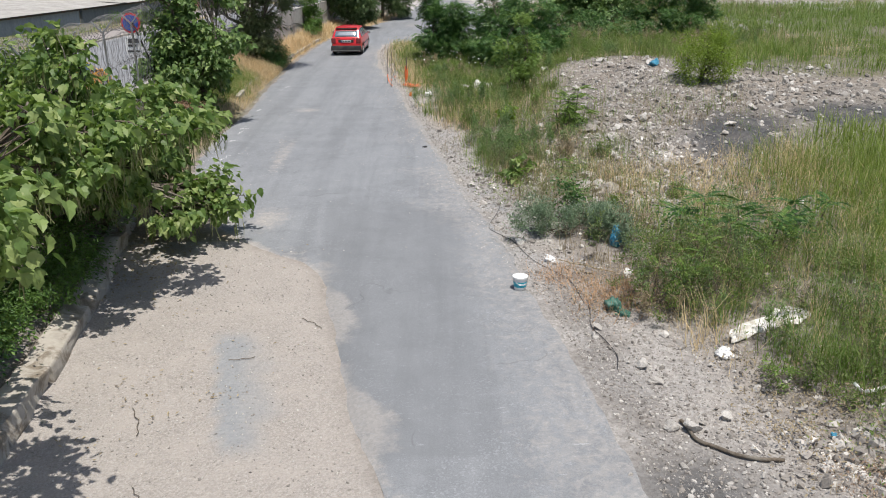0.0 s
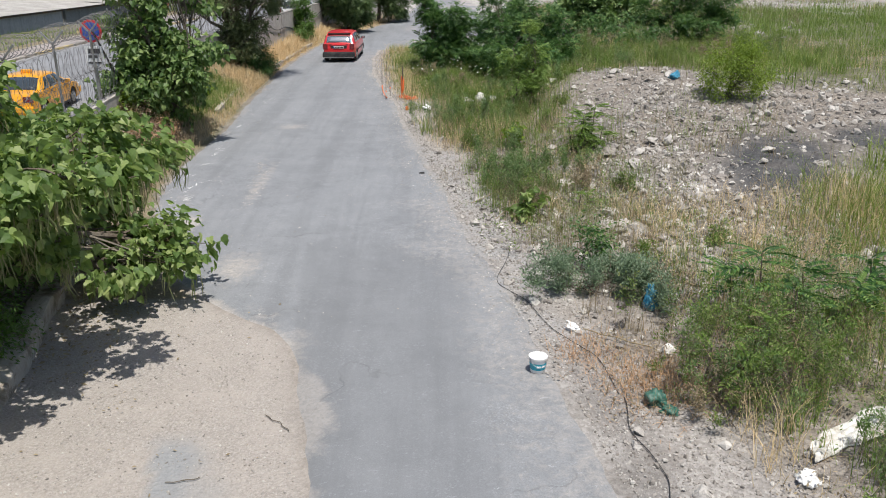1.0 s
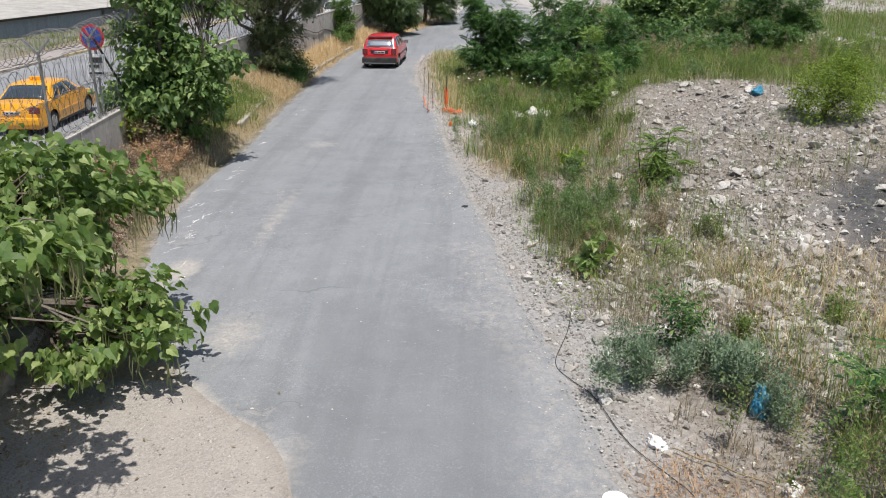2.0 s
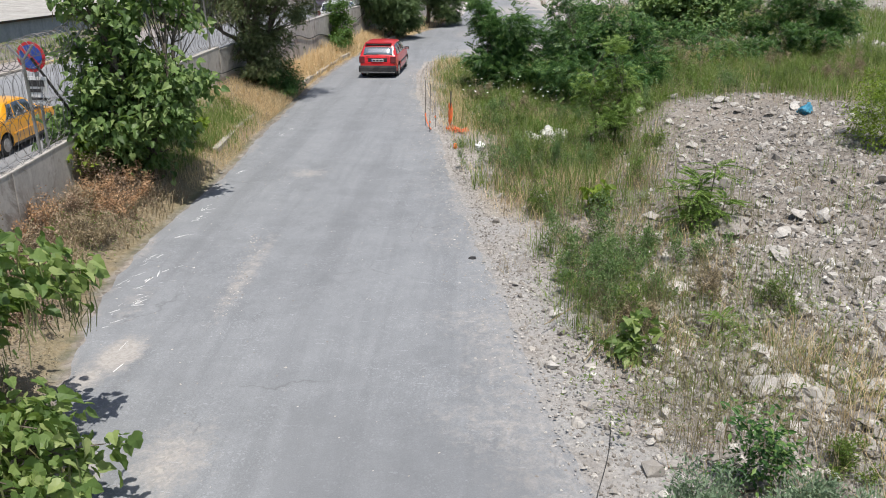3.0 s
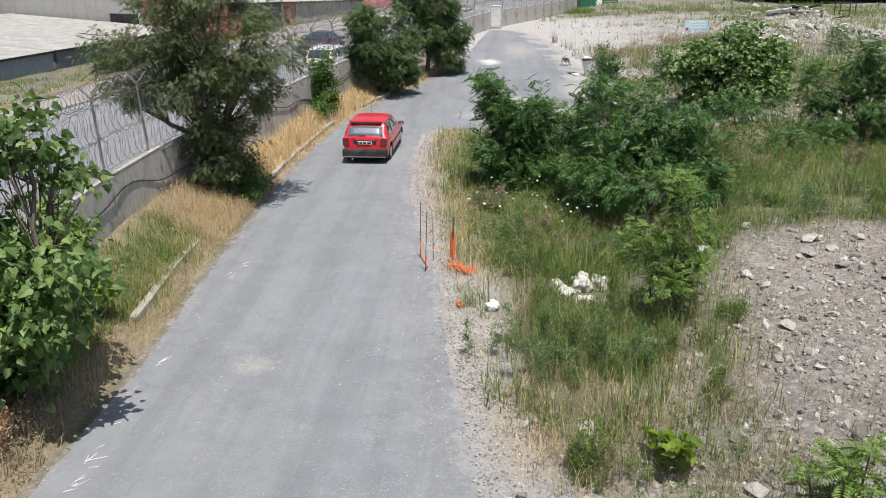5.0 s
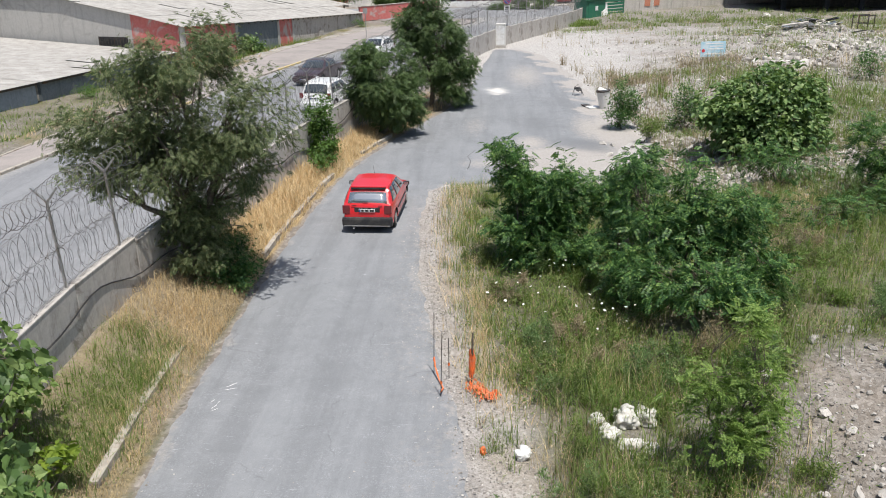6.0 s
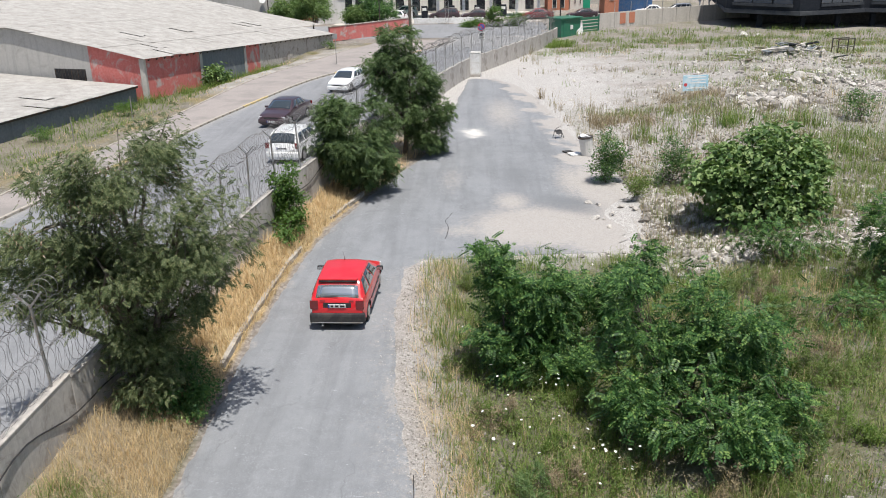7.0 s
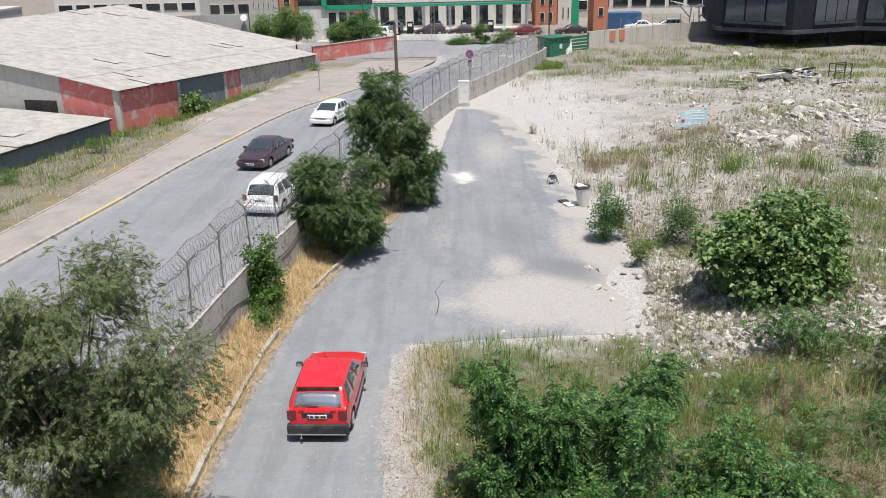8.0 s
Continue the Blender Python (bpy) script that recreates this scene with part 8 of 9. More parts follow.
def fuel_station():
    ob = tagged(new("fuel_station_canopy"), "white fuel station canopy with a green fascia on white columns", "canopy")
    part("canopy_roof", box_bm(23.5, 5.6, 0.9, -1.9, 156.0, 3.05, 0.03), M_OFFWHITE, ob)
    part("fascia_band", box_bm(23.56, 5.66, 0.3, -1.9, 156.0, 3.0, 0.01), M_GREENBRIGHT, ob, "green fascia band")
    part("fascia_band", box_bm(23.6, 5.7, 0.14, -1.9, 156.0, 3.42, 0.01), M_GREEN, ob, "dark green fascia stripe")
    for x in (-13.2, -9.4, -5.4, -1.6, 2.4, 6.2, 9.4):
        part("column", box_bm(0.42, 0.42, 4.1, x, 154.2, G0, 0.03), M_WHITE, ob)
    for i, x in enumerate((-7.4, -3.4, 0.4, 4.2)):
        p = thing("fuel_pump", x, 149.4 + FAR, G0, "grey and dark fuel pump under the canopy", "fuel pump", 0, "fuel pumps")
        part("pump_body", box_bm(0.9, 0.5, 1.7, 0, 0, 0.15, 0.04), M_BUILDDARK, p)
        part("plinth", box_bm(2.2, 0.9, 0.15, 0, 0, 0, 0.02), M_CONC_PALE, p)
        part("display", box_bm(0.6, 0.03, 0.4, 0, -0.26, 1.2), M_WHITE, p)
        part("hose", box_bm(0.06, 0.06, 1.0, 0.5, -0.1, 0.5), M_BLACK, p)
    shop = tagged(new("fuel_station_shop"), "white shop building with dark glazed front behind the pumps", "building")
    part("wall", box_bm(24, 8, 6, -1.6, 163 + FAR, G0), M_OFFWHITE, shop)
    bar_windows(shop, -13.0, 10.0, 159.0 + FAR, G0 + 0.3, G0 + 3.3, 9, 1.1)
    # low white wall and a parked row
    tagged(solid("forecourt_wall", box_bm(9.8, 0.25, 0.75, -3.7, 146.8, G0, 0.02), M_WHITE, "low white forecourt wall", "low wall"), kind="structure")
    tagged(solid("forecourt", box_bm(34, 22, 0.06, -3, 158.2, G0 - 0.03), M_CONC_PALE, "concrete forecourt of the fuel station", "pavement"), kind="structure")


fuel_station()


def green_showroom():
    ob = tagged(new("showroom_building"), "showroom with dark glass upper floor and a green band", "building")
    part("wall", box_bm(10, 10, 4.7, -17.4, 154, G0), M_OFFWHITE, ob)
    part("upper_floor", box_bm(10.3, 10.3, 6, -17.4, 154, 3.7, 0.03), M_GLASS, ob, "dark glazed upper floor")
    part("green_band", box_bm(6.4, 0.2, 0.6, -15.6, 148.8, 3.1, 0.02), M_GREENBRIGHT, ob)
    part("corner_column", box_bm(0.7, 0.5, 6, -18.9, 148.8, 3.6, 0.02), M_GREENBRIGHT, ob)
    bar_windows(ob, -18.6, -12.8, 148.95, G0 + 0.2, 2.8, 4, 0.3)
    part("red_sign", box_bm(1.4, 0.12, 0.45, -14.2, 148.7, 2.3, 0.02), M_SIGNRED, ob)
    for i in range(9):
        part("mullion", box_bm(0.08, 0.1, 5.9, -22.0 + i * 1.15, 148.8, 3.75), M_BUILDDARK, ob)


green_showroom()


def plain_block(name, x0, x1, y, z1, mat, label, rows=(), depth=9.0, base=G0):
    ob = tagged(new(name), label, "building")
    part("wall", box_bm(x1 - x0, depth, z1 - base, (x0 + x1) / 2, y + depth / 2, base), mat, ob)
    part("parapet", box_bm(x1 - x0 + 0.2, depth + 0.2, 0.3, (x0 + x1) / 2, y + depth / 2, z1, 0.02), M_CONC_PALE, ob)
    for z0, zz, n in rows:
        bar_windows(ob, x0 + 0.4, x1 - 0.4, y, z0, zz, n, 0.5)
    return ob


plain_block("apartment_building", -31, -26.6, 156, 9, M_SHEDGREY, "grey building with glazed floors behind the trees", ((0.2, 2.2, 5), (3.0, 5.4, 5)))
plain_block("apartment_building", -26.4, -24.2, 155.5, 9, M_BRICKRED, "slim red-brown rendered building behind the trees", ((0.2, 1.6, 1), (3.2, 4.8, 1)))
plain_block("office_building", -64, -41, 166, 5.2, M_OFFWHITE, "long white building with a band of dark windows", ((2.2, 3.4, 8),))
plain_block("warehouse", -78, -58, 134, 4.6, M_SHEDGREY, "grey warehouse beyond the shed roofs", ((2.0, 3.2, 5),))
plain_block("shop_building", 15.0, 18.2, 163, 7, M_OFFWHITE, "off-white shop building across the street", ((0.0, 1.7, 3), (3.0, 4.6, 3)))
plain_block("shop_building", 11.4, 14.6, 161, 5, M_BRICKRED, "terracotta rendered shop with white window frames", ((-0.4, 1.2, 2), (2.2, 3.6, 2)), 6)
plain_block("shop_building", 18.4, 20.4, 150, 5, M_BRICKRED, "narrow terracotta kiosk building", ((1.4, 2.6, 1),), 5)
plain_block("office_building", 22, 60, 176, 9, M_OFFWHITE, "pale office building in the distance", ((0.5, 2.0, 12), (3.5, 5.0, 12)))
plain_block("office_building", 11, 24, 172, 9, M_SHEDGREY, "grey building in the distance", ((0.5, 2.0, 5), (3.5, 5.0, 5)))
plain_block("office_building", -42, -24, 172, 8, M_SHEDGREY, "grey block in the distance", ((1.0, 2.6, 7), (4.0, 5.6, 7)))


def blue_container():
    ob = tagged(new("blue_container"), "blue steel storage container with ribbed sides", "container")
    part("shell", box_bm(6.0, 2.4, 2.5, 22.8, 154.4, G0, 0.03), M_CONTAINER, ob)
    for i in range(20):
        part("rib", box_bm(0.12, 0.06, 2.2, 19.8 + i * 0.295, 153.19, G0 + 0.15), M_CONTAINER, ob)


blue_container()
mast = thing("green_totem", 15.9, 150.5, G0, "tall green sign totem", "sign")
part("column", box_bm(1.0, 0.5, 9, 0, 0, 0, 0.03), M_GREENBRIGHT, mast)
for i, (vx, vy, vt, vm, vl) in enumerate(((11.2, 150.6, 92, M_DARKREDCAR, "dark red pickup-like car parked by the fence"), (-2.2, 152.2, 86, M_DARKCAR, "dark car at the fuel pumps"), (2.6, 151.8, 93, M_DARKCAR, "dark estate car at the fuel pumps"), (-8.6, 158.5, 90, M_WHITECAR, "long white car beside the shop"), (27.8, 152.5, 88, M_WHITECAR, "white car parked beyond the wall"), (31.6, 152.5, 85, M_WHITECAR, "white van-like car parked beyond the wall"), (17.6, 149.4, 95, M_DARKCAR, "dark car parked beyond the wall"), (-9.8, 150.0, 78, M_WHITECAR, "white car under the canopy edge"), (-13.4, 145.0, 85, M_WHITECAR, "white parked car by the forecourt"), (24.8, 157, 90, M_REDCAR, "red car parked beyond the wall"))):
    car("parked_car", vx, vy, vt, vl, estate(vm) if i % 2 else sedan(vm), G0 + 0.05, "parked cars")


def white_awning():
    ob = thing("white_canopy", 32.6, 150.5, G0, "white winged tensile canopy on a slanted frame", "canopy")
    part("wing", slab_bm([(-3.2, -1.2, 4.2), (0, -1.2, 3.4), (0, 1.2, 3.4), (-3.2, 1.2, 4.2)], 0.12), M_WHITE, ob)
    part("wing", slab_bm([(0, -1.2, 3.4), (3.0, -1.2, 4.0), (3.0, 1.2, 4.0), (0, 1.2, 3.4)], 0.12), M_WHITE, ob)
    for a, b in (((-0.8, 0, 0), (-0.5, 0, 3.5)), ((0.8, 0, 0), (0.5, 0, 3.5)), ((-0.6, 0, 1.9), (-2.6, 0, 4.0)), ((0.6, 0, 1.9), (2.6, 0, 3.9))):
        V, F = tube([a, b], 0.09, 8)
        piece("strut", V, F, M_WHITE, ob)


white_awning()


# red wall and its end
def red_wall():
    run = tagged(new("wall_red"), "faded red rendered wall with a pale coping", "wall", kind="structure")
    a, b = Vector((-17.5, 127.2)), Vector((-8.5, 136.9))
    d = (b - a).normalized()
    L = (b - a).length
    ang = math.degrees(math.atan2(d.y, d.x))
    ob = part("wall_face", box_bm(L, 0.25, 1.65, 0, 0, 0), M_RED, run)
    ob.matrix_basis = pose((a.x + b.x) / 2, (a.y + b.y) / 2, G0 + 0.02, 0, 0, ang)
    cop = part("coping", box_bm(L + 0.1, 0.36, 0.1, 0, 0, 0, 0.02), M_KERB, run)
    cop.matrix_basis = pose((a.x + b.x) / 2, (a.y + b.y) / 2, G0 + 1.68, 0, 0, ang)


red_wall()


# pale panel wall at the far side of the waste ground, with a fence along it
def panel_wall():
    run = tagged(new("wall_far"), "pale concrete panel wall at the end of the waste ground", "wall", kind="structure")
    pts = [Vector(p) for p in ((14.9, 132.4), (24, 138.2), (34, 143.4), (50, 148))]
    for a, b in zip(pts, pts[1:]):
        n = max(1, round((b - a).length / 2.5))
        for i in range(n):
            p, q = a.lerp(b, i / n), a.lerp(b, (i + 1) / n)
            m = (p + q) / 2
            ang = math.degrees(math.atan2((q - p).y, (q - p).x))
            bm = box_bm((q - p).length - 0.03, 0.16, 2.3, 0, 0, 0, 0.015)
            ob = part("wall_panel", bm, M_CONC_PALE, run)
            ob.matrix_basis = pose(m.x, m.y, G0 - 0.1, 0, 0, ang)
            post = part("fence_post", box_bm(0.07, 0.07, 1.3, 0, 0, 0, 0.01), M_GALV, run)
            post.matrix_basis = pose(p.x, p.y + 0.12, G0 + 2.1)
    for x, w in ((18.3, 0.9), (19.6, 0.9)):
        y = 132.4 + (x - 14.9) * (5.8 / 9.1)
        d = part("red_panel", box_bm(w, 0.08, 1.3, 0, 0, 0, 0.01), M_BRICKRED, run)
        d.matrix_basis = pose(x, y - 0.12, G0 + 0.75, 0, 0, 30)


panel_wall()


def green_kiosk():
    ob = thing("green_gate_kiosk", 10.4, 128.2, G0 + 0.02, "green metal kiosk and gate at the wall's end", "kiosk", 35)
    part("kiosk_wall", box_bm(3.0, 2.2, 2.1, 0, 0, 0, 0.03), M_GREEN, ob)
    part("kiosk_roof", box_bm(3.4, 2.6, 0.15, 0, 0, 2.1, 0.03), M_GREEN, ob)
    part("door", box_bm(0.8, 0.05, 1.8, -0.8, -1.12, 0.05, 0.01), M_GREEN, ob)
    part("notice", box_bm(0.4, 0.03, 0.5, 0.1, -1.13, 0.9), M_WHITE, ob)
    g = thing("green_gate", 13.4, 130.3, G0 + 0.02, "green slatted metal gate beside the kiosk", "gate", 35)
    for i in range(5):
        part("slat", box_bm(3.2, 0.05, 0.28, 0.2, 0, 0.15 + i * 0.38, 0.01), M_GREEN, g)
    for x in (-1.4, 1.8):
        part("gate_post", box_bm(0.12, 0.12, 2.2, x, 0, 0, 0.01), M_GREEN, g)
    p = thing("white_board", 12.2, 128.0, G0 + 0.02, "leaning white board by the green kiosk", "board", 30)
    part("board_face", box_bm(0.9, 0.08, 1.7, 0, 0, 0, 0.01, None, Matrix.Rotation(radians(-8), 4, "X")), M_WHITE, p)


green_kiosk()


# dark building on columns
def dark_building():
    ob = tagged(new("dark_building"), "dark grey modern building with a jutting glazed storey on columns", "building")
    z0 = 1.35

    def prism(name, pts, za, zb, mat, label=""):
        bm = bmesh.new()
        f = bm.faces.new([bm.verts.new((x, y, za)) for x, y in pts])
        r = bmesh.ops.extrude_face_region(bm, geom=[f])
        bmesh.ops.translate(bm, verts=[v for v in r["geom"] if isinstance(v, bmesh.types.BMVert)], vec=(0, 0, zb - za))
        bmesh.ops.recalc_face_normals(bm, faces=bm.faces)
        return part(name, bm, mat, ob, label)

    prism("storey", [(30.6, 133), (37.3, 127), (39.4, 127.6), (46, 130), (62, 123), (70, 150), (34, 152)], z0, 14, M_BUILDDARK, "anthracite clad storey")
    prism("base_slab", [(30.4, 132.9), (37.3, 126.7), (39.4, 127.3), (46, 129.7), (62, 122.6), (70, 150), (34, 152)], z0 - 0.35, z0 + 0.1, M_SLABEDGE, "grey edge of the floor slab")
    # black colour carries the shade under the slab
    prism("ground_floor", [(36, 136), (50, 134), (66, 130), (68, 150), (38, 150)], -1.2, z0 - 0.3, M_BLACK, "ground floor, its shade put into black colour")
    # glazed bays
    for (xa, ya), (xb, yb), n in (((31.2, 132.35), (36.7, 127.4), 3), ((39.9, 127.7), (45.6, 129.75), 4), ((46.6, 129.65), (61.5, 123.15), 8)):
        a, b = Vector((xa, ya, 0)), Vector((xb, yb, 0))
        out = Vector(((b - a).y, -(b - a).x, 0)).normalized()
        for i in range(n):
            p, q = a.lerp(b, (i + 0.04) / n) + out * 0.1, a.lerp(b, (i + 0.96) / n) + out * 0.1
            part("window", slab_bm([(p.x, p.y, z0 + 0.9), (q.x, q.y, z0 + 0.9), (q.x, q.y, 7.5), (p.x, p.y, 7.5)], 0.08), M_GLASS_BLUE, ob)
        rail = slab_bm([(a.x + out.x * 0.2, a.y + out.y * 0.2, z0 + 0.55), (b.x + out.x * 0.2, b.y + out.y * 0.2, z0 + 0.55), (b.x + out.x * 0.2, b.y + out.y * 0.2, z0 + 0.85), (a.x + out.x * 0.2, a.y + out.y * 0.2, z0 + 0.85)], 0.1)
        part("sill_band", rail, M_SLABEDGE, ob)
    for x, y in ((34.3, 131.5), (38.6, 129.2), (43.2, 130.5), (47.5, 130.8), (53, 128.5), (58.5, 126.2)):
        part("column", box_bm(0.55, 0.55, 2.3, x, y, -1.2 - 0.35, 0.03), M_BUILDDARK, ob)


dark_building()

# wall behind the shed, with a dish
back = tagged(solid("wall_back", box_bm(26, 0.3, 4.8, -39.0, 138.5, -1.2), M_SHEDGREY, "bare grey concrete wall behind the shed", "wall"), kind="structure")
dish = thing("satellite_dish", -27.6, 137.9, 3.2, "white round satellite dish on the wall", "satellite dish")
part("reflector", cyl_bm(0.45, 0.42, 0.08, 0, 0, 0, 20, None, Matrix.Rotation(radians(70), 4, "X")), M_WHITE, dish)
part("bracket", box_bm(0.08, 0.5, 0.08, 0, 0.3, 0), M_GALV, dish)

# ---- signs and poles ----
def round_sign(x, y, z, r, turn, pole_h, label, plate=True):
    ob = thing("no_parking_sign", x, y, z, label, "road sign", turn)
    V, F = tube([(0, 0, 0), (0, 0, pole_h)], 0.03, 8)
    piece("pole", V, F, M_GALV, ob)
    flat = Matrix.Translation((0, -0.06, pole_h - r)) @ Matrix.Rotation(radians(90), 4, "X")
    disc = part("sign_disc", cyl_bm(r, r, 0.02, 0, 0, 0, 32, None, flat), M_SIGNRED, ob, "red rim")
    part("sign_face", cyl_bm(r * 0.8, r * 0.8, 0.01, 0, 0, 0.019, 32, None, flat), M_BLUE, ob, "blue face")
    bm = box_bm(r * 1.66, 0.008, r * 0.2, 0, 0, -r * 0.1, 0, None, Matrix.Translation((0, -0.1, pole_h - r)) @ Matrix.Rotation(radians(45), 4, "Y"))
    part("diagonal_bar", bm, M_SIGNRED, ob)
    if plate:
        p = part("lower_plate", box_bm(0.5, 0.02, 0.56, 0, -0.06, pole_h - 2 * r - 0.66, 0.005), M_WHITE, ob, "white plate with dark pictogram bars")
        bm = box_bm(0.34, 0.008, 0.13, 0.02, -0.078, pole_h - 2 * r - 0.3)
        box_bm(0.26, 0.008, 0.07, -0.04, -0.078, pole_h - 2 * r - 0.42, 0, bm)
        box_bm(0.38, 0.008, 0.05, 0, -0.078, pole_h - 2 * r - 0.58, 0, bm)
        part("pictogram", bm, M_BLACK, p)
    return ob


round_sign(-9.68, 27.4, 0.02, 0.31, -4, 3.88, "round blue and red no parking sign on a grey pole")
round_sign(0.0, 97.0, -0.25, 0.32, 0, 4.0, "round no parking sign with a plate by the far fence")
brace = new("leaning_brace", mesh_of("leaning_brace", *tube([(-9.5, 27.0, 3.6), (-9.5, 28.6, 1.88)], 0.03, 6), M_DARKMETAL))
tagged(brace, "dark steel brace leaning between fence post and wall", "brace")


def utility_pole():
    ob = thing("utility_pole", -5.6, 92.0, -0.05, "dark utility pole with a short crossarm", "pole")
    V, F = tube([(0, 0, 0), (0, 0, 6.5)], [0.15, 0.11], 10)
    piece("shaft", V, F, M_BARK, ob)
    part("bracket", box_bm(0.5, 0.1, 0.1, 0.15, 0, 5.6, 0.01), M_DARKMETAL, ob)


utility_pole()
for px, py, ph in ((-13.2, 103.0, 2.9), (-25.6, 75.2, 1.6), (-23.2, 78.9, 1.7)):
    ob = thing("steel_post", px, py, gz(px, py) - 0.02, "thin grey steel post standing beside the footway", "post")
    V, F = tube([(0, 0, 0), (0.02, 0, ph)], 0.035, 6)
    piece("shaft", V, F, M_GALV, ob)
    if ph > 2:
        part("plate", box_bm(0.42, 0.03, 0.5, 0, -0.05, ph - 0.5, 0.01), M_GALV, ob)


def lattice_mast(x, y, h):
    ob = thing("lattice_mast", x, y, G0, "thin grey lattice mast by the cross street", "mast")
    for sx, sy in ((-0.25, -0.25), (0.25, -0.25), (0.25, 0.25), (-0.25, 0.25)):
        V, F = tube([(sx, sy, 0), (sx * 0.6, sy * 0.6, h)], 0.03, 5)
        piece("leg", V, F, M_GALV, ob)
    for i in range(12):
        z = h * i / 12
        V, F = tube([(-0.25, -0.25, z), (0.25, -0.25, z + h / 12)], 0.018, 4)
        piece("lacing", V, F, M_GALV, ob)


lattice_mast(-3.9, 144.5, 8.5)
for px, py, ph in ((10.2, 131.5, 8), (-12.6, 139.0, 6.5), (-26.6, 136.4, 6.0)):
    ob = thing("lamp_post", px, py, G0, "thin grey street pole", "pole")
    V, F = tube([(0, 0, 0), (0, 0, ph)], [0.09, 0.05], 8)
    piece("shaft", V, F, M_DARKMETAL, ob)
    part("foot", box_bm(0.3, 0.3, 0.1, 0, 0, 0, 0.02), M_CONC, ob)


def cabinet():
    ob = thing("electric_cabinet", -0.55, 93.6, -0.12, "pale grey steel utility cabinet at the wall", "cabinet", -12)
    part("plinth", box_bm(0.85, 0.6, 0.2, 0, 0, 0, 0.01), M_CONC, ob)
    part("body", box_bm(0.78, 0.5, 1.7, 0, 0, 0.2, 0.02), M_OFFWHITE, ob)
    part("lid", box_bm(0.84, 0.56, 0.06, 0, 0, 1.9, 0.02), M_OFFWHITE, ob)
    for s in (-1, 1):
        part("door", box_bm(0.36, 0.02, 1.55, s * 0.19, -0.258, 0.27, 0.005), M_WHITE, ob)


cabinet()


def bucket():
    ob = thing("paint_bucket", 1.42, 14.3, 0.015, "white plastic paint bucket with a teal label", "bucket", 20)
    ob.scale = (0.84, 0.84, 0.84)
    part("pail", cyl_bm(0.13, 0.155, 0.27, 0, 0, 0, 24), M_WHITE, ob)
    part("label_band", cyl_bm(0.1375, 0.1525, 0.13, 0, 0, 0.06, 24, caps=False), M_TEAL, ob, "teal printed label")
    part("lid", cyl_bm(0.168, 0.168, 0.03, 0, 0, 0.262, 24), M_WHITE, ob)
    arc = [(0.165 * math.cos(a), -0.165 * math.sin(a), 0.25 - 0.12 * math.sin(a)) for a in np.linspace(0, math.pi, 9)]
    V, F = tube(arc, 0.004, 4)
    piece("handle", V, F, M_GALV, ob)
    for k, (a, w) in enumerate(((-1.9, 0.08), (-1.3, 0.06))):
        m = Matrix.Rotation(a, 4, "Z") @ Matrix.Translation((0.148, 0, 0.0))
        part("print_bar", box_bm(0.006, w, 0.03, 0, 0, 0.12, 0, None, m), M_WHITE, ob)


bucket()


def crumpled(name, x, y, sx, sy, sz, mat, label, category, seed, cuts=4, rough=0.35, group=""):
    """A crumpled bag or cloth."""
    bm = bmesh.new()
    bmesh.ops.create_icosphere(bm, subdivisions=cuts, radius=0.5)
    off = Vector((seed * 3.1, seed * 1.7, 0))
    for v in bm.verts:
        n = noise.noise(v.co * 2.2 + off) * rough * 1.5 + (abs(noise.noise(v.co * 4.5 + off)) - 0.2) * rough * 1.6 + abs(noise.noise(v.co * 11 + off)) * rough * 0.6
        v.co *= 1 + n
        v.co += noise.noise_vector(v.co * 3 + off) * 0.12
        v.co.z = max(v.co.z, -0.28)
        v.co = Vector((v.co.x * sx, v.co.y * sy, (v.co.z + 0.28) * sz))
    return solid(name, bm, mat, label, category, pose(x, y, gz(x, y) - 0.02, 0, 0, seed * 40), group, smooth=True)


crumpled("plastic_bag", 8.3, 33.4, 0.4, 0.32, 0.28, M_BLUEPLASTIC, "crumpled blue plastic bag on the rubble mound", "bag", 1)
crumpled("plastic_bag", 3.6, 16.45, 0.3, 0.22, 0.45, M_BLUEPLASTIC, "crumpled blue plastic bag at the wormwood bush", "bag", 2)
crumpled("plastic_bag", 2.95, 13.35, 0.28, 0.26, 0.24, M_GREENPLASTIC, "crumpled dark green plastic bag in dry weeds", "bag", 3)
crumpled("plastic_bag", 3.08, 13.1, 0.2, 0.16, 0.1, M_GREENPLASTIC, "flattened dark green plastic scrap", "bag", 4)
for i, (sx_, sy_, s1, s2, s3) in enumerate(((0.95, 35.25, 0.3, 0.26, 0.3), (1.1, 34.75, 0.48, 0.36, 0.32), (1.5, 35.3, 0.48, 0.4, 0.42), (1.92, 35.4, 0.42, 0.4, 0.34), (1.5, 34.45, 0.46, 0.32, 0.28), (1.84, 34.35, 0.42, 0.26, 0.2))):
    crumpled("white_sack", sx_, sy_, s1, s2, s3, M_CLOTH, "slumped white rubble sack in the grass", "sack", 10 + i, group="white sacks")
crumpled("black_bag", 1.72, 35.75, 0.4, 0.3, 0.35, M_BLACK, "torn black plastic bag behind white sacks", "bag", 17)


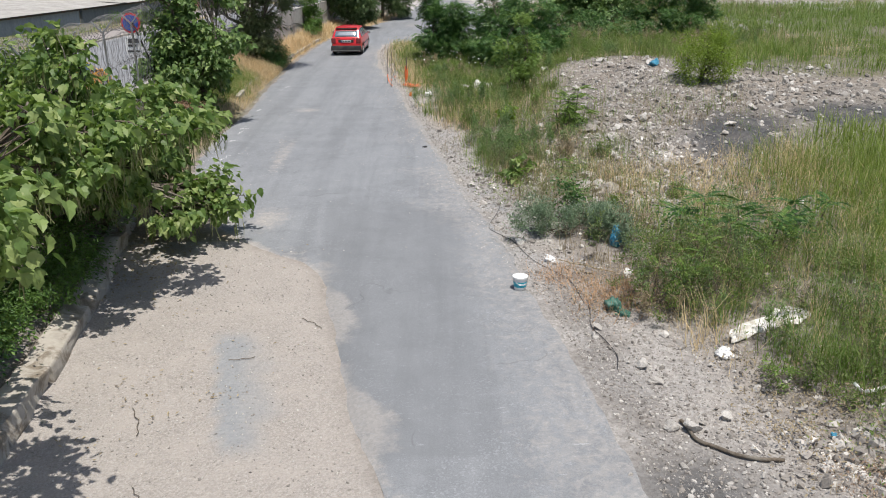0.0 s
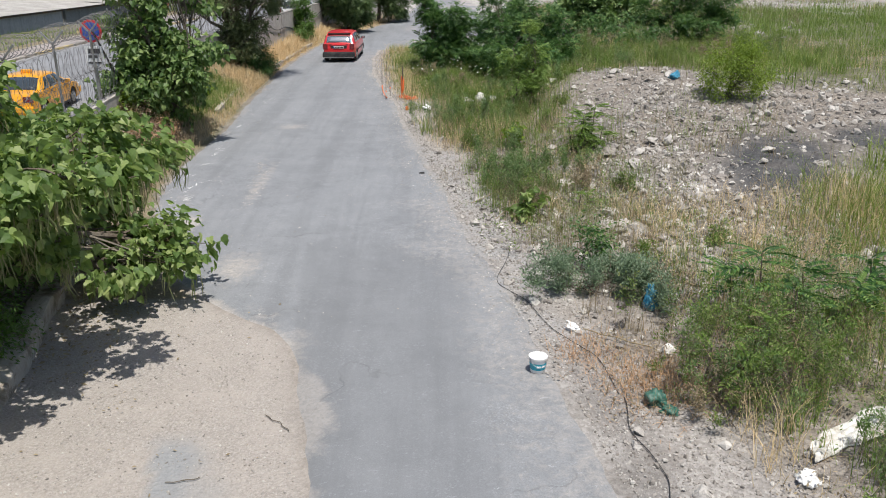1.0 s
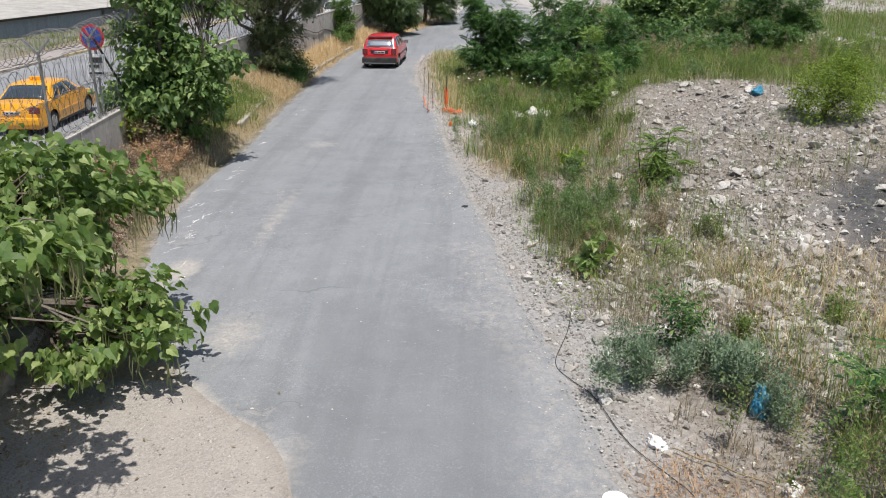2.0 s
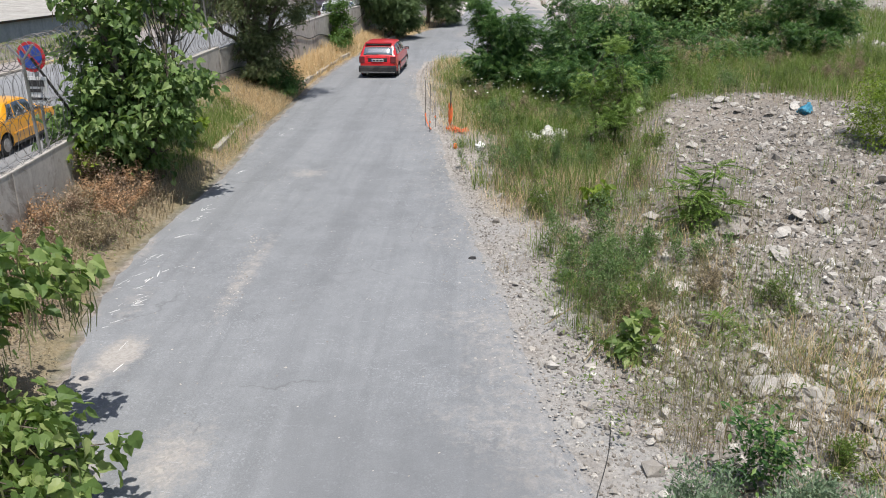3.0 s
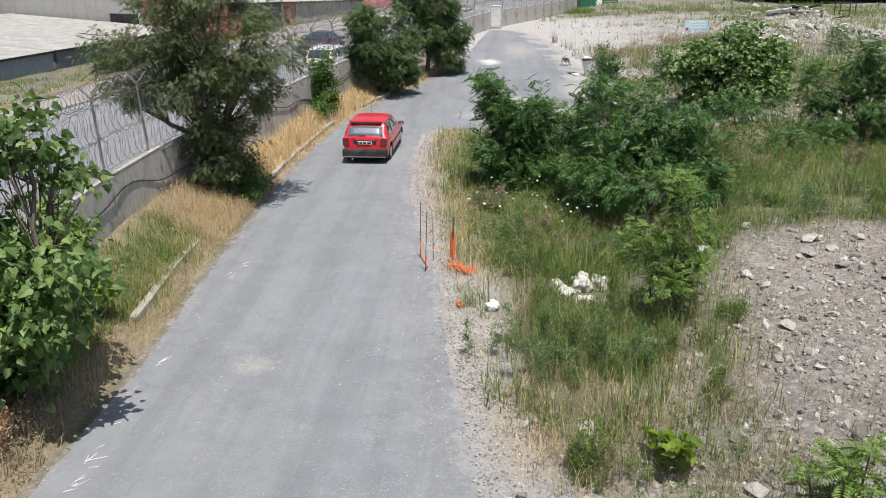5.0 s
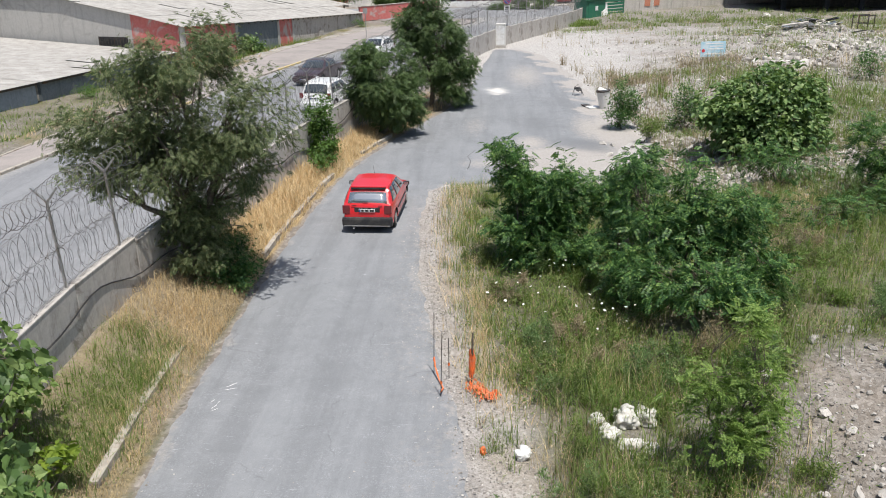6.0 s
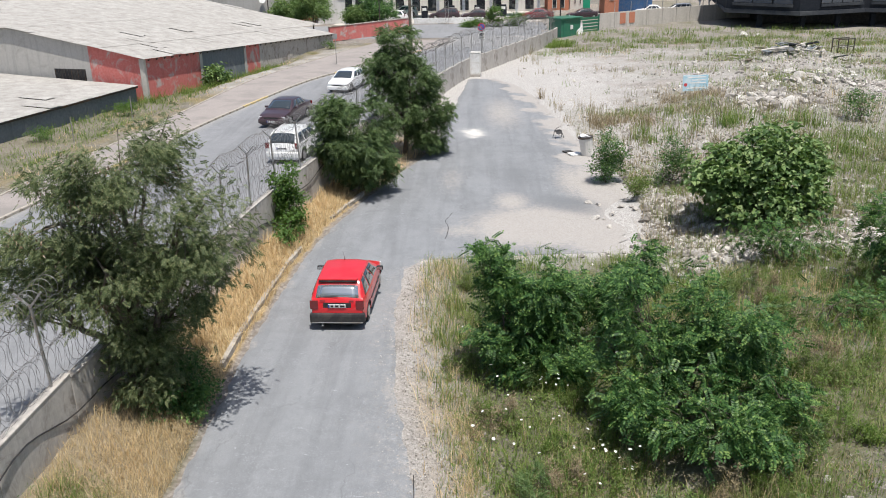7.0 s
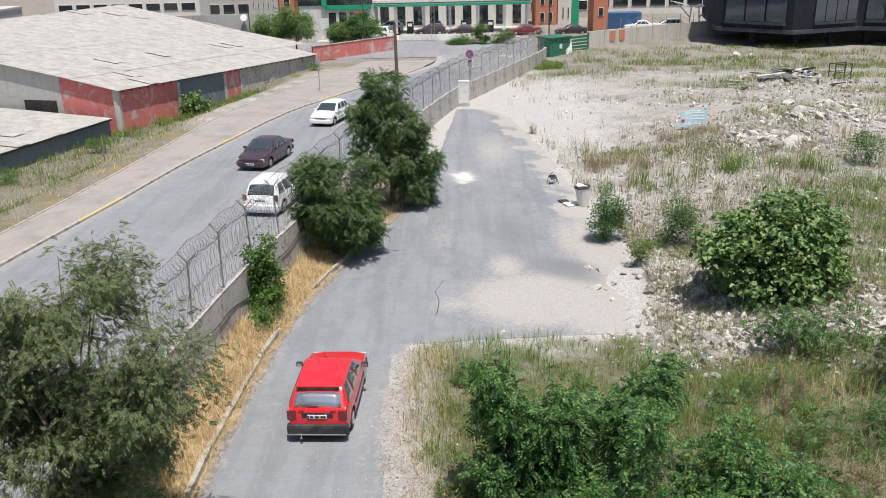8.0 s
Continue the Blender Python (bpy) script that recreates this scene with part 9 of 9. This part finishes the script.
def cloth():
    """A sheet lying over weeds, in folds."""
    U, V_ = np.meshgrid(np.linspace(-1, 1, 40), np.linspace(-1, 1, 22))
    u, v = U.ravel(), V_.ravel()
    x = 5.25 + 0.64 * u + 0.06 * np.sin(3 * v + u) + 0.2 * v
    y = 12.3 + 0.36 * v + 0.08 * np.sin(2.3 * u + 1) + 0.14 * u
    z = height(x, y) + 0.06 + 0.026 * np.sin(4 * u + 1.5 * v) + 0.022 * np.sin(9 * v - 2 * u) - 0.03 * v ** 4 + 0.014 * np.sin(15 * v + 4 * u + 2 * np.sin(3 * u))
    top = np.stack([x, y, z], -1)
    n = len(top)
    k = np.arange(21)[:, None] * 40 + np.arange(39)[None]
    F = np.stack([k, k + 1, k + 41, k + 40], -1).reshape(-1, 4)
    me = mesh_of("white_cloth", np.concatenate([top, top - (0, 0, 0.012)]), np.concatenate([F, F[:, ::-1] + n]), M_CLOTH, True)
    tagged(new("white_cloth", me), "dirty white cloth sheet thrown over weeds", "cloth")


cloth()
crumpled("paper_scrap", 2.15, 15.75, 0.3, 0.2, 0.12, M_WHITE, "crumpled white paper on gravel", "litter", 21, group="litter")
crumpled("paper_scrap", 4.25, 11.4, 0.25, 0.24, 0.15, M_WHITE, "crumpled white packaging on stony ground", "litter", 22, group="litter")
crumpled("paper_scrap", 3.45, 14.75, 0.22, 0.18, 0.2, M_CLOTH, "pale plastic scrap in weeds", "litter", 23, group="litter")
crumpled("paper_scrap", -0.5, 34.2, 0.3, 0.25, 0.25, M_WHITE, "white plastic scrap on the gravel edge", "litter", 24, group="litter")
crumpled("paper_scrap", 4.95, 9.2, 0.12, 0.08, 0.06, M_BLUEPLASTIC, "small blue plastic scrap among stones", "litter", 28, group="litter")
crumpled("paper_scrap", 4.75, 9.0, 0.09, 0.08, 0.07, M_ORANGE, "small orange plastic scrap among stones", "litter", 25, group="litter")
crumpled("orange_scrap", -1.24, 34.3, 0.12, 0.1, 0.17, M_ORANGE, "torn orange plastic mesh on the gravel", "litter", 26)
crumpled("dark_scrap", -0.52, 25.4, 0.14, 0.09, 0.09, M_BLACK, "small black rubber scrap on the lane", "litter", 27)
crumpled("white_sack", 29.6, 122.1, 1.1, 0.6, 0.6, M_CLOTH, "white sacks on far waste ground", "sack", 28)
crumpled("white_sack", 31.0, 121.5, 0.9, 0.5, 0.5, M_CLOTH, "white sacks on far waste ground", "sack", 29)
bone = thing("white_pipe", 5.7, 10.0, gz(5.7, 10.0) + 0.03, "bent white plastic pipe among stones", "pipe")
V, F = tube([(-0.12, 0.1, 0.1), (-0.05, -0.02, 0.03), (0.1, 0.0, 0.03), (0.3, 0.06, 0.06)], 0.025, 6)
piece("pipe", V, F, M_WHITE, bone)


def line_on_ground(name, pts, radius, mat, label, category, lift=0.0):
    P = np.array(pts, float)
    t = np.linspace(0, 1, len(P))
    s = np.linspace(0, 1, len(P) * 6)
    x, y = np.interp(s, t, P[:, 0]), np.interp(s, t, P[:, 1])
    k = np.ones(5) / 5
    x[2:-2], y[2:-2] = np.convolve(x, k, "valid"), np.convolve(y, k, "valid")
    x, y = x + 0.012 * np.sin(s * 17), y + 0.012 * np.cos(s * 13)
    V, F = tube(np.stack([x, y, height(x, y) + radius * 0.6 + lift], -1), radius, 7)
    return tagged(new(name, mesh_of(name, V, F, mat, True)), label, category)


line_on_ground("hose", [(3.15, 9.69), (3.2, 9.35), (3.3, 9.12), (3.56, 8.89), (3.85, 8.72), (4.15, 8.68)], 0.026, M_BARK, "thick brown-grey rubber hose lying on gravel", "hose")
line_on_ground("cable", [(1.45, 19.8), (1.3, 18.9), (1.0, 17.8), (1.28, 17.26), (1.5, 16.9), (1.78, 15.84), (2.1, 15.24), (2.4, 14.7), (2.5, 13.6)], 0.006, M_BLACK, "thin black cable lying along the lane's edge", "cable")
line_on_ground("cable", [(2.55, 13.5), (2.45, 12.6), (2.7, 11.8), (2.62, 11.2)], 0.006, M_BLACK, "thin black cable lying on gravel", "cable")
for i, (ax, ay, bx, by) in enumerate(((0.7, 22.2, 1.6, 23.4), (1.2, 21.0, 1.9, 22.6), (2.3, 15.6, 3.3, 14.9))):
    line_on_ground("cane", [(ax, ay), ((ax + bx) / 2, (ay + by) / 2), (bx, by)], 0.01, M_DRY, "dry cane lying over gravel", "cane", 0.05 + 0.1 * (i < 2))
for i, (ax, ay, bx, by) in enumerate(((-2.4, 13.1, -2.0, 12.7), (-4.3, 10.2, -4.0, 9.5), (-3.3, 11.6, -2.9, 11.7), (-3.7, 8.4, -3.5, 8.0))):
    line_on_ground("twig", [(ax, ay), ((ax + bx) / 2 + 0.05, (ay + by) / 2), (bx, by)], 0.006, M_BARK, "dry twig on sandy gravel", "twig")


# ---- rods and orange netting ----
def rods_and_net():
    r = random.Random(6)
    for x, y, h, lean in ((-2.34, 37.3, 1.45, 0.03), (-2.13, 36.3, 1.5, 0.05), (-2.0, 37.1, 0.95, 0.0)):
        ob = thing("steel_rod", x, y, 0.0, "thin dark steel rod standing at the lane's edge", "rod", 0, "steel rods")
        V, F = tube([(0, 0, 0), (lean, 0, h)], 0.009, 6)
        piece("bar", V, F, M_DARKMETAL, ob)
        V, F = tube([(lean * 0.3, 0, 0.3), (lean * 0.3, 0, 0.36)], 0.025, 6)
        piece("clip", V, F, M_ORANGE, ob)
    line = [(-2.33, 37.3, 0.4), (-2.3, 37.2, 0.2), (-2.2, 36.9, 0.06), (-2.1, 36.6, 0.03), (-2.13, 36.3, 0.12)]
    tagged(new("orange_tape", mesh_of("orange_tape", *tube(line, 0.018, 5), M_ORANGE)), "orange cord strung between steel rods", "tape")
    net = thing("orange_safety_net", -1.5, 36.85, gz(-1.5, 36.85), "torn orange safety net bundled round a stake", "safety net")
    V, F = tube([(0, 0, 0), (0.02, 0, 1.2)], 0.025, 6)
    piece("stake", V, F, M_BARK, net)
    strands = []
    for k in range(15):
        a = r.uniform(0, 6.28)
        rad = r.uniform(0.02, 0.065)
        z0 = r.uniform(0.05, 0.3)
        pts = [(rad * math.cos(a + t) + r.uniform(-0.02, 0.02), rad * math.sin(a + t), z0 + 0.55 * t / 2.2) for t in np.linspace(0, 2.2, 6)]
        strands.append(tube(pts, 0.016, 4))
    V, F = gather(strands)
    piece("hanging_net", V, F, M_ORANGE, net)
    strands = []
    for k in range(60):
        s = r.random()
        x, y = 0.0 + 0.42 * s + r.gauss(0, 0.08), -0.1 - 0.55 * s + r.gauss(0, 0.08)
        a = r.uniform(0, 6.28)
        pts = [(x + 0.12 * math.cos(a) * t, y + 0.12 * math.sin(a) * t, 0.04 + 0.1 * math.sin(t * 3.0) * r.random()) for t in np.linspace(0, 1, 5)]
        strands.append(tube(pts, 0.018, 4))
    V, F = gather(strands)
    piece("fallen_net", V, F, M_ORANGE, net)


rods_and_net()


# ---- yard clutter ----
def dustbin():
    ob = thing("bin", 4.85, 66.8, gz(4.85, 66.8), "leaning pale grey metal bin full of rubbish at the yard's edge", "bin", 10)
    ob.matrix_basis = ob.matrix_basis @ Matrix.Rotation(radians(-7), 4, "Y")
    part("drum", cyl_bm(0.28, 0.36, 0.95, 0, 0, 0, 16), M_OFFWHITE, ob)
    part("rim", cyl_bm(0.39, 0.39, 0.05, 0, 0, 0.92, 16), M_DARKMETAL, ob)
    part("rubbish", stone_mesh(5), M_CHALK, ob, "pale rubbish").matrix_basis = Matrix.Translation((0, 0, 0.95)) @ Matrix.Scale(0.55, 4)
    for x, y, s, m in ((4.25, 66.9, 0.7, M_WHITE), (3.95, 67.4, 0.5, M_DARKMETAL)):
        tagged(solid("board_scrap", box_bm(s, s * 0.7, 0.05, 0, 0, 0, 0.01), m, "flat scrap board lying in the yard", "board", pose(x, y, gz(x, y) + 0.02, 4, 3, 30)), group="scrap boards")


dustbin()
chair = thing("broken_chair", 3.8, 70.6, gz(3.8, 70.6), "toppled bent black chair frame in the yard", "chair", 30)
for pts in ([(-0.3, -0.1, 0.02), (-0.25, 0.05, 0.5), (0.05, 0.1, 0.62)], [(0.25, -0.15, 0.02), (0.2, 0.05, 0.42), (-0.25, 0.05, 0.46)], [(0.35, 0.2, 0.02), (0.22, 0.05, 0.4)], [(-0.15, 0.35, 0.02), (-0.22, 0.1, 0.45), (0.0, -0.1, 0.2)]):
    piece("leg", *tube(pts, 0.018, 6), M_BLACK, chair)
part("seat", box_bm(0.36, 0.3, 0.03, 0.0, 0.0, 0.0, 0.01, None, Matrix.Translation((0, 0.05, 0.36)) @ Matrix.Rotation(radians(38), 4, "X")), M_BLACK, chair)
line_on_ground("cable", [(-2.15, 54.2), (-2.0, 55.4), (-2.2, 56.4), (-1.9, 57.4)], 0.014, M_BLACK, "dark tar seam across the lane", "cable")


def blue_board():
    ob = thing("blue_notice_board", 13.6, 80.0, gz(13.6, 80.0), "leaning pale blue notice board with unreadable lines", "notice board", 8)
    part("panel", box_bm(1.7, 0.05, 1.0, 0, 0, 0.15, 0.01, None, Matrix.Rotation(radians(-6), 4, "X")), surface("board_blue", (0.3, 0.52, 0.64), (0.42, 0.6, 0.69), 3, (0.66, 0.7, 0.71), 1.8, 0.6), ob)
    tilt = Matrix.Rotation(radians(-6), 4, "X")
    bm = bmesh.new()
    for z, w, x in ((0.98, 1.2, 0.1), (0.8, 0.9, 0.2), (0.62, 1.1, 0.15), (0.3, 1.3, 0.0)):
        box_bm(w, 0.012, 0.07, x, -0.03, z, 0, bm, tilt)
    part("emblem", cyl_bm(0.11, 0.11, 0.012, 0, 0, 0, 14, None, tilt @ Matrix.Translation((-0.68, -0.026, 0.55)) @ Matrix.Rotation(radians(90), 4, "X")), M_SIGNRED, ob, "red round mark")
    part("text_bars", bm, M_WHITE, ob)
    for x in (-0.6, 0.6):
        part("post", box_bm(0.06, 0.06, 1.0, x, 0.16, 0), M_BARK, ob)


blue_board()


def scrap():
    r = random.Random(12)
    for i in range(34):
        x, y = r.gauss(26.5, 2.6), r.gauss(99.5, 1.6)
        m = r.choice((M_SLABEDGE, M_GALV, M_BARK, M_CONC_PALE, M_CONC_PALE, M_CLOTH, M_SHEDBLUE))
        tagged(solid("scrap_plank", box_bm(r.uniform(0.8, 2.6), r.uniform(0.1, 0.7), r.uniform(0.04, 0.1), 0, 0, 0, 0.01), m, "weathered plank or sheet on a scrap heap", "plank", pose(x, y, gz(x, y) + 0.1 + 0.3 * r.random() * math.exp(-((x - 26.5) ** 2) / 8), r.uniform(-14, 14), r.uniform(-18, 18), r.uniform(0, 180))), group="scrap heap")
    for x, y in ((31.8, 101.2), (36.0, 97.5)):
        f = thing("scrap_table", x, y, gz(x, y), "rusty dark steel table frame on waste ground", "frame", 15)
        for lx, ly in ((-0.8, -0.4), (0.8, -0.4), (0.8, 0.4), (-0.8, 0.4)):
            part("leg", box_bm(0.07, 0.07, 1.3, lx, ly, 0), M_DARKMETAL, f)
        for ly in (-0.4, 0.4):
            part("rail", box_bm(1.7, 0.07, 0.08, 0, ly, 1.26), M_DARKMETAL, f)
            part("brace", box_bm(1.7, 0.05, 0.05, 0, ly, 0.6), M_DARKMETAL, f)
    pal = thing("pallet_stack", 35.0, 91.5, gz(35, 91.5), "stack of brown timber boards on rubble", "boards", 5)
    for k in range(4):
        part("board", box_bm(2.6, 0.9, 0.09, 0.03 * k, 0, 0.12 * k, 0.01), M_BRICKRED if k % 2 else M_BARK, pal)


scrap()


def chalk():
    """Scuffed white strokes in strings of flecks along the lane's edge."""
    r = np.random.default_rng(5)
    got = []
    lines = (((-6.8, 29.2), (-6.7, 27.8), (-6.67, 27.1), 26, 0.04), ((-6.7, 26.75), (-6.72, 26.5), (-6.74, 26.25), 9, 0.02),
             ((-6.25, 24.6), (-6.45, 23.7), (-6.5, 22.2), 30, 0.05), ((-6.77, 25.25), (-6.86, 24.7), (-6.9, 23.6), 22, 0.07),
             ((-6.3, 23.3), (-6.29, 23.1), (-6.27, 22.9), 14, 0.03), ((-6.75, 31.5), (-6.85, 31.4), (-6.94, 31.28), 12, 0.03),
             ((-6.7, 36.6), (-6.7, 36.2), (-6.75, 35.6), 14, 0.05), ((-6.4, 22.2), (-6.0, 21.4), (-5.5, 20.6), 9, 0.1))
    for p, q, e, n, wide in lines:
        for _ in range(max(4, n // 2)):
            s = r.random()
            x0, y0 = np.interp(s, (0, 0.5, 1), (p[0], q[0], e[0])), np.interp(s, (0, 0.5, 1), (p[1], q[1], e[1]))
            x0, y0 = x0 + r.normal(0, wide), y0 + r.normal(0, wide)
            a = r.normal(1.0, 0.45)
            length = r.uniform(0.05, 0.32)
            t = np.linspace(0, 1, 4)
            x = x0 + length * t * np.cos(a)
            y = y0 + length * t * np.sin(a)
            w = r.uniform(0.004, 0.011) * (1 - np.abs(t - 0.5))
            nx, ny = -np.sin(a) * w, np.cos(a) * w
            z = lane_z(x, y) + 0.018 + 0.012 * wob(x, y, 0.6, 8.0)
            V = np.concatenate([np.stack([x + nx, y + ny, z], -1), np.stack([x - nx, y - ny, z], -1)])
            got.append((V, np.array([(i, i + 1, i + 5, i + 4) for i in range(3)])))
    V, F = gather(got)
    tagged(new("chalk_marks", mesh_of("chalk_marks", V, F, M_CHALK)), "scuffed white marks on the asphalt edge", "road marking", kind="stuff")


chalk()


def grit():
    """Loose pale chippings swept together on the lane."""
    r = np.random.default_rng(12)
    n = 320
    y = r.uniform(22.6, 26.6, n)
    x = np.interp(y, (23.1, 24.6, 26.4), (-4.63, -4.8, -5.04)) + r.normal(0, 0.13, n)
    yy = r.uniform(14, 48, 3600)
    xx = right_x(yy) - np.abs(r.normal(0, 0.4, 3600)) + 0.1
    y3 = r.uniform(16, 34, 700)
    x3 = left_x(y3) + r.random(700) ** 1.5 * (right_x(y3) - left_x(y3))
    x, y = np.concatenate([x, xx, x3]), np.concatenate([y, yy, y3])
    k = len(x)
    s = 0.006 + 0.02 * r.random(k) ** 3
    base = np.array([(-1, -1, 0), (1, -1, 0), (1, 1, 0), (-1, 1, 0), (0, 0, 1)], float)
    V = (base[None] + r.normal(0, 0.25, (k, 5, 3)) * (1, 1, 0.2)) * s[:, None, None] * (0.8, 0.8, 0.7)
    a = r.uniform(0, 6.28, k)
    R = np.stack([np.stack([np.cos(a), -np.sin(a), 0 * a], -1), np.stack([np.sin(a), np.cos(a), 0 * a], -1), np.stack([0 * a, 0 * a, 1 + 0 * a], -1)], 1)
    V = np.einsum("nij,nkj->nki", R, V) + np.stack([x, y, lane_z(x, y) + 0.01 + 0.012 * wob(x, y, 0.6, 8.0)], -1)[:, None]
    F = np.array([(0, 1, 4), (1, 2, 4), (2, 3, 4), (3, 0, 4)])
    F = (F[None] + (np.arange(k) * 5)[:, None, None]).reshape(-1, 3)
    tagged(new("loose_chippings", mesh_of("loose_chippings", V.reshape(-1, 3), F, M_STONE)), "loose pale stone chippings on the asphalt", "gravel", kind="stuff")


grit()
